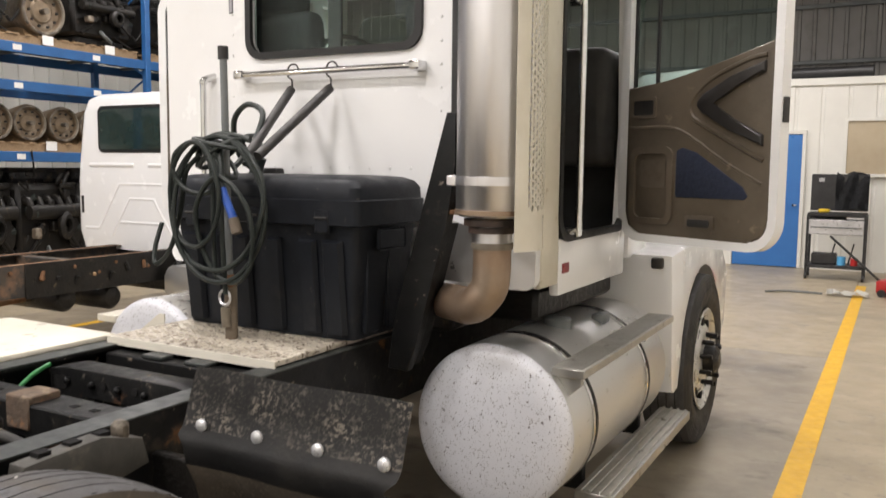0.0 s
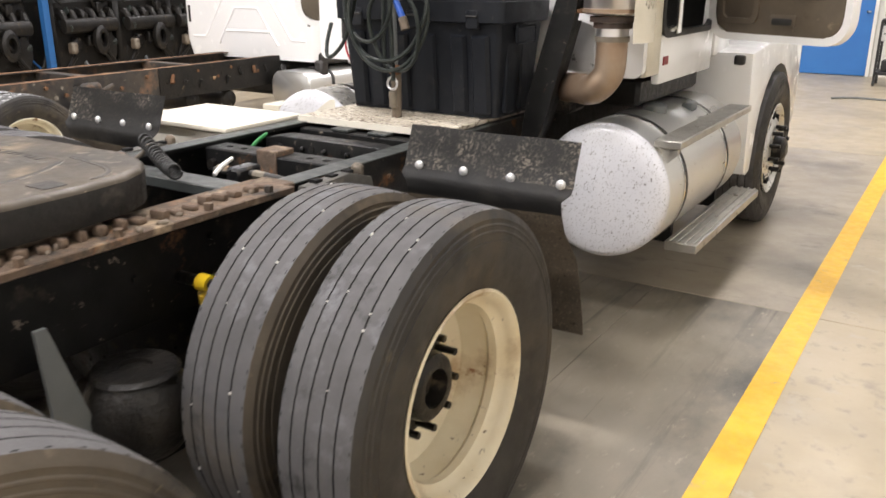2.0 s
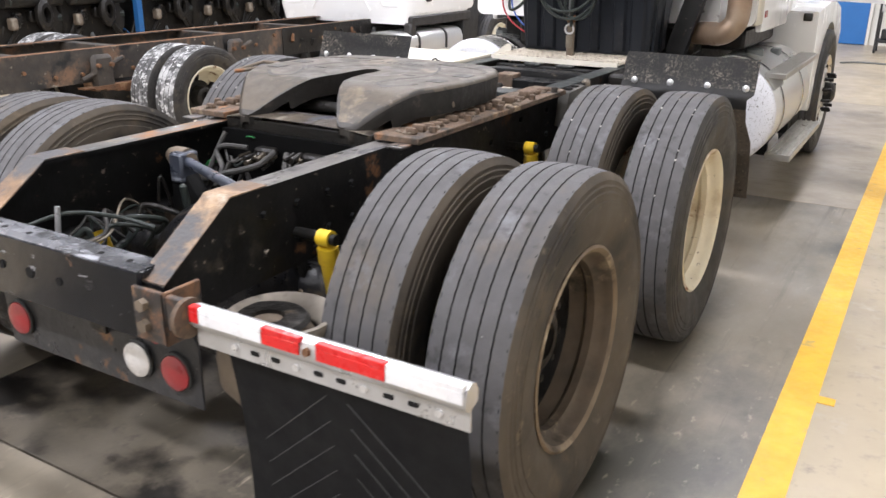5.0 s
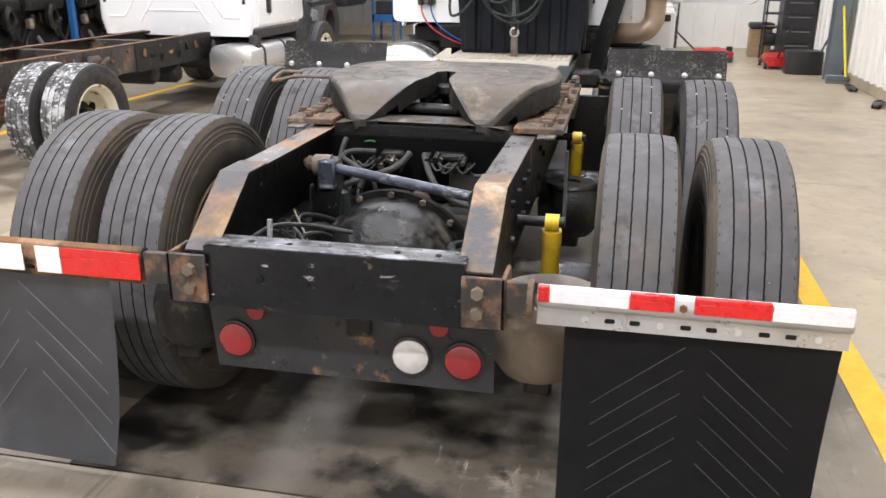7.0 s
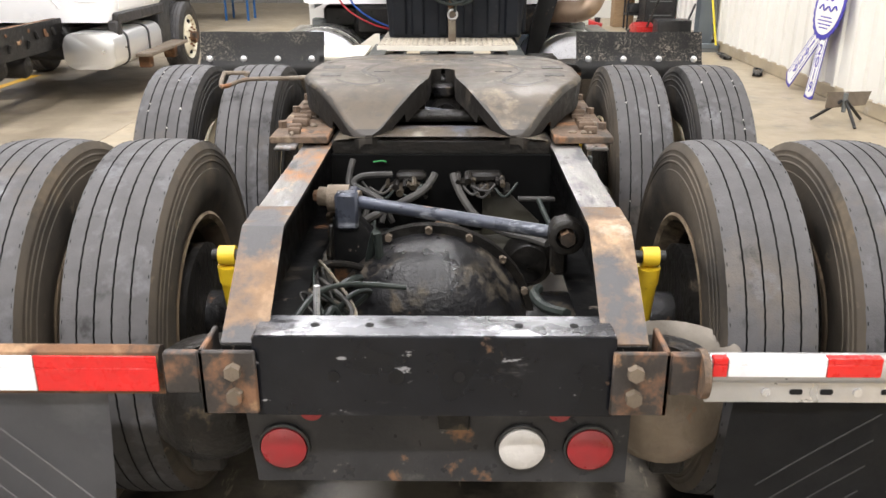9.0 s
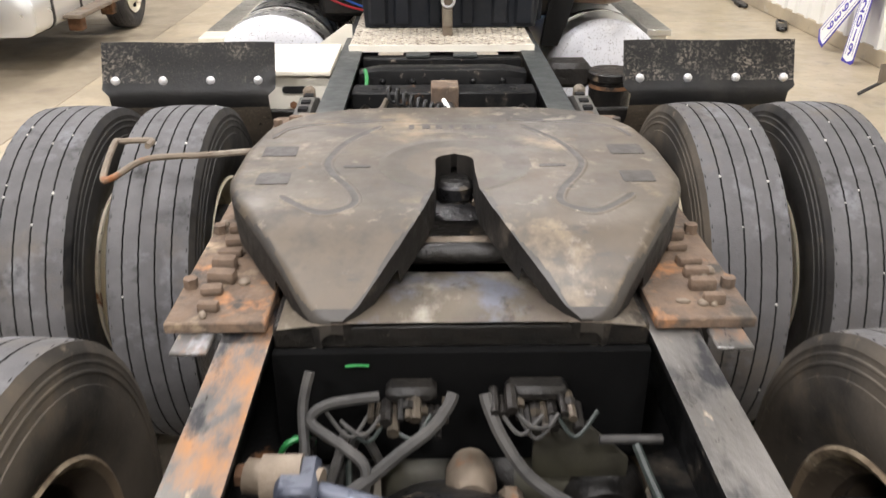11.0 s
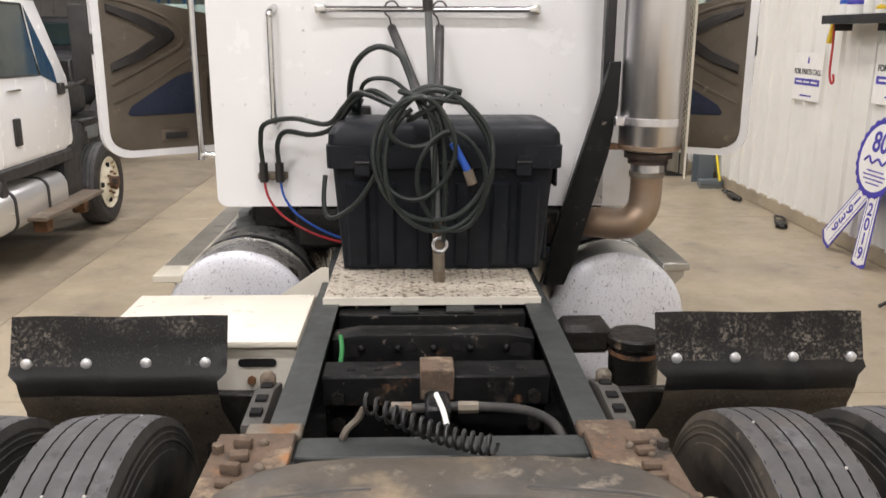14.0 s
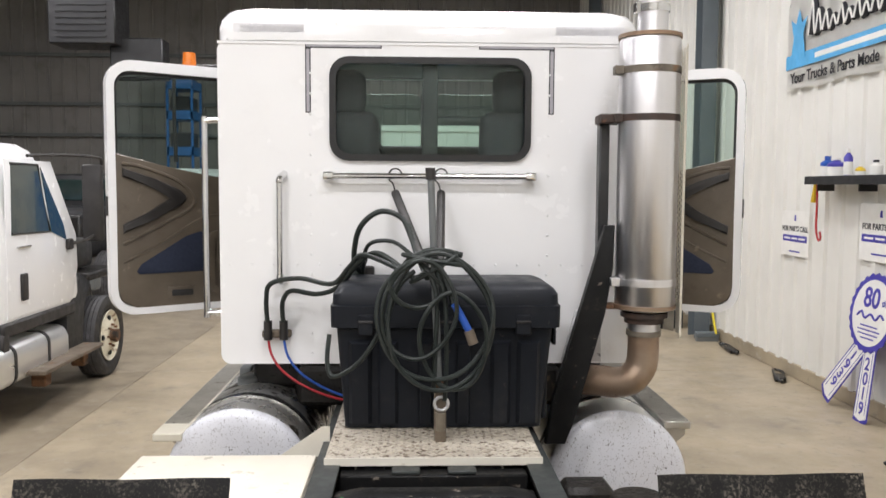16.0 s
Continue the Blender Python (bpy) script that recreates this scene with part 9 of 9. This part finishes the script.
def cabinet(x, y):
    cb = thing("black_cabinet", "tall black steel tool cabinet by the wall", "cabinet", "", (x, y, 0))
    cb.scale = (0.74, 0.85, 0.86)
    part("carcass", box(B(), (-0.35, -0.3, 0.08), (0.35, 0.3, 1.55), 0.015), M_BLACK_PAINT, cb)
    for k in range(5):
        dr = part("drawer", box(B(), (-0.32, -0.315, 0.14 + 0.27 * k), (0.32, -0.30, 0.38 + 0.27 * k), 0.005), M_BLACK_PAINT, cb)
        part("pull", box(B(), (-0.25, -0.33, 0.34 + 0.27 * k), (0.25, -0.315, 0.36 + 0.27 * k)), M_STEEL_GREY, dr)
    for sx in (-0.28, 0.28):
        for sy in (-0.22, 0.22):
            part("castor", rod(B(), (sx - 0.02, sy, 0.04), (sx + 0.02, sy, 0.04), 0.04, 12), M_STRAP, cb)


cabinet(3.58, 12.15)


def stool(x, y):
    st = thing("stool", "timber crate stool with a black padded seat", "stool", "", (x, y, 0))
    st.scale = (0.74, 0.8, 0.8)
    part("crate", box(B(), (-0.25, -0.2, 0), (0.25, 0.2, 0.62), 0.01), M_PALLET, st)
    part("pad", box(B(), (-0.28, -0.23, 0.62), (0.28, 0.23, 0.76), 0.04, 2), M_STRAP, st)


stool(3.17, 13.1)


def black_bin(x, y):
    bi = thing("oil_drain_pan", "low black drain pan on the floor", "drain pan", "", (x, y, 0))
    bi.scale = (0.74, 0.8, 1.25)
    part("pan", prism(B(), rounded(-0.35, 0.35, -0.25, 0.25, 0.05), 0.28, None, 0.02), M_BLACK_PAINT, bi)
    part("spout", rod(B(), (0.3, 0, 0.22), (0.48, 0.1, 0.46), 0.02, 8), M_BLACK_PAINT, bi)


black_bin(3.46, 10.55)


def bar_rack(x, y):
    rk = thing("bar_rack", "black steel rack of stacked bars beside the stool", "rack", "", (x, y, 0))
    for sx in (-0.13, 0.13):
        for sy in (-0.15, 0.15):
            part("post", box(B(), (sx - 0.015, sy - 0.015, 0), (sx + 0.015, sy + 0.015, 1.25), 0.003), M_BLACK_PAINT, rk)
    for z in (0.25, 0.55, 0.78, 1.0, 1.2):
        part("shelf", box(B(), (-0.15, -0.165, z), (0.15, 0.165, z + 0.03), 0.004), M_BLACK_PAINT, rk)
    part("load", box(B(), (-0.11, -0.13, 0.285), (0.11, 0.13, 0.45), 0.02, 2), M_STRAP, rk)


bar_rack(3.27, 12.6)


M_BROOM_YELLOW = mat("yellow_painted_handle", (0.85, 0.70, 0.05), (0.75, 0.60, 0.04), 0.4, scale=5)


def broom():
    br = thing("push_broom", "push broom with a yellow handle against the wall", "broom", "", (3.72, 9.40, 0))
    part("head", box(B(), (-0.16, -0.05, 0.05), (0.14, 0.05, 0.12), 0.01), M_COLUMN, br)
    part("bristles", box(B(), (-0.15, -0.04, 0.0), (0.13, 0.04, 0.055)), M_STEEL_GREY, br)
    part("handle", rod(B(), (0.09, -0.05, 0.10), (-0.06, 0.40, 1.60), 0.016, 10), M_BROOM_YELLOW, br, "yellow handle")


broom()


def scrap(x, y, a, L, name, label):
    sp = thing(name, label, "scrap part", "scrap along the wall", (x, y, 0))
    part("frame", tube(B(), [(-L, 0.0, 0.03), (-L * 0.5, 0.03, 0.035), (0, 0.05, 0.045), (L * 1.6, 0.04, 0.03), (L * 1.2, -0.05, 0.025), (-L, 0.0, 0.03)], 0.014, 6, 3), M_BLACK_PAINT, sp)
    part("plate", box(B(), (-L * 0.6, -0.05, 0.004), (L * 0.5, 0.06, 0.045), 0.008), M_GREASE, sp)
    sp.rotation_euler[2] = radians(a)


scrap(3.70, 7.25, 70, 0.22, "scrap_bracket", "black bent bracket lying by the curb")
scrap(3.76, 8.7, 85, 0.24, "scrap_bracket", "black bent bracket lying by the curb")


def jack_stand(x, y):
    js = thing("jack_stand", "low dark folding jack stand on the floor", "jack stand", "", (x, y, 0))
    for a in (30, 150, 270):
        part("leg", rod(B(), (0.02 * math.cos(radians(a)), 0.02 * math.sin(radians(a)), 0.20), (0.26 * math.cos(radians(a)), 0.26 * math.sin(radians(a)), 0.012), 0.014, 8), M_BLACK_PAINT, js)
    part("column", rod(B(), (0, 0, 0.10), (0, 0, 0.27), 0.02, 10), M_STEEL_GREY, js)
    part("shade_plate", prism(B(), [(-0.25, 0), (0.20, 0), (0.30, 0.12), (-0.18, 0.14)], 0.012, pose(0.05, 0.05, 0.14, 62, 0, 20)), M_BROWN_DIRT, js)


jack_stand(3.50, 4.50)


def floor_cloth():
    bm = B()
    rng = random.Random(4)
    g = [[bm.verts.new((1.35 + 0.07 * i + rng.uniform(-0.01, 0.01), 11.6 + 0.06 * j + rng.uniform(-0.01, 0.01), 0.012 + 0.075 * rng.random())) for i in range(8)] for j in range(5)]
    for a, b in zip(g, g[1:]):
        for i in range(7):
            bm.faces.new((a[i], a[i + 1], b[i + 1], b[i]))
    bmesh.ops.solidify(bm, geom=list(bm.faces), thickness=0.008)
    solid("floor_rag", bm, M_PAPER, "crumpled white rag on the floor", "rag")
    solid("pry_bar", tube(B(), [(0.62, 11.55, 0.014), (0.9, 11.75, 0.014), (1.3, 11.72, 0.014)], 0.014, 8, 3), M_STEEL_GREY, "steel pry bar lying on the floor", "pry bar")


floor_cloth()
for k, (rx, rz, rr2, rl) in enumerate(((0.95, 3.22, 0.10, 1.2), (1.05, 3.40, 0.08, 0.9), (0.75, 3.24, 0.12, 1.0))):
    solid("rolled_pipe", rod(B(), (rx - 0.5, 15.0 + 0.3 * k, 3.12 + rr2), (rx - 0.5 + rl, 14.95 + 0.3 * k, 3.12 + rr2), rr2, 14), M_BLACK_PAINT, "black pipe stored on the office roof", "pipe", "pipes on the office roof")


def unit_heater():
    uh = thing("unit_heater", "black hanging unit heater with a louvred face", "heater", "", (-5.3, 12.8, 4.5))
    part("casing", box(B(), (-0.55, -0.3, -0.30), (0.50, 0.4, 0.60), 0.02), M_BLACK_PAINT, uh)
    for k in range(7):
        part("louvre", box(B(), (-0.42, -0.32, -0.20 + 0.1 * k), (0.36, -0.30, -0.17 + 0.1 * k), 0, 1), M_BLACK_PAINT, uh)
    for sx in (-0.5, 0.45):
        part("hanger", rod(B(), (sx, 0.05, 0.60), (sx, 0.05, TOP - 4.5), 0.012, 6), M_STEEL_GREY, uh)
    part("flue", box(B(), (0.30, 0.0, -0.80), (1.15, 0.4, -0.15), 0.02), M_BLACK_PAINT, uh, "black flue box")


unit_heater()


def shelf_tower():
    sf = thing("steel_shelving", "tall blue and black steel shelving", "shelving", "", (-4.28, 14.5, 0))
    for sx in (-0.22, 0.22):
        for sy in (-0.3, 0.3):
            part("post", box(B(), (sx - 0.02, sy - 0.02, 0), (sx + 0.02, sy + 0.02, 3.8)), M_BLUE_STEEL, sf)
    for z in (0.4, 1.1, 1.8, 2.5, 3.15, 3.7):
        part("shelf", box(B(), (-0.24, -0.32, z), (0.24, 0.32, z + 0.16), 0.004), M_BLUE_STEEL, sf)
        part("carton", box(B(), (-0.18, -0.25, z + 0.161), (0.18, 0.25, z + 0.42), 0.01), M_BLACK_PAINT, sf)


shelf_tower()


# a parked truck nose further down the hall
def far_truck():
    ft = thing("parked_truck", "grey truck front parked deeper in the hall", "truck", "", (-5.6, 12.2, 0))
    part("hood", box(B(), (-0.9, -1.0, 0.85), (0.75, 0.9, 1.62), 0.18, 3), M_FLAP, ft, "pale grey bonnet")
    part("bumper", box(B(), (-1.1, -1.3, 0.45), (1.0, -1.05, 0.80), 0.05, 2), M_STEEL_GREY, ft)
    part("grille", box(B(), (-0.5, -1.03, 0.95), (0.4, -0.98, 1.5), 0.02), M_BLACK_PAINT, ft, "black grille")
    part("cab", box(B(), (-1.05, 0.7, 0.75), (0.95, 2.2, 2.15), 0.12, 2), M_BLACK_PAINT, ft, "dark cab")
    part("windscreen", box(B(), (-0.9, 0.685, 1.70), (0.8, 0.72, 2.05), 0.02), M_DARK_GLASS, ft)
    for sx in (-0.95, 0.85):
        bm, mats = tyre_mesh(M_SIDEWALL, 0.48, 0.26)
        t = part("tyre", bm, mats, ft, "black tyre", 30)
        t.matrix_basis = pose(sx, -0.3, 0.48)


far_truck()

# amber beacon on the open door's mirror arm
bc = thing("mirror_arm", "dark tubular mirror arm with an amber beacon", "mirror arm", "", (-0.9, 4.05, 2.6))
part("arm", tube(B(), [(0.0, -0.10, 0.02), (-0.25, 0.0, 0.06), (-0.51, 0.0, 0.06), (-0.60, 0.0, 0.0), (-0.60, 0.0, -0.5)], 0.012, 8), M_DARK_TRIM, bc)
part("beacon", lathe(B(), [(0.06, 0.0), (0.06, 0.042), (0.145, 0.036), (0.15, 0.0)], 20, "z", (-0.51, 0, 0)), M_ORANGE, bc, "amber beacon lens")
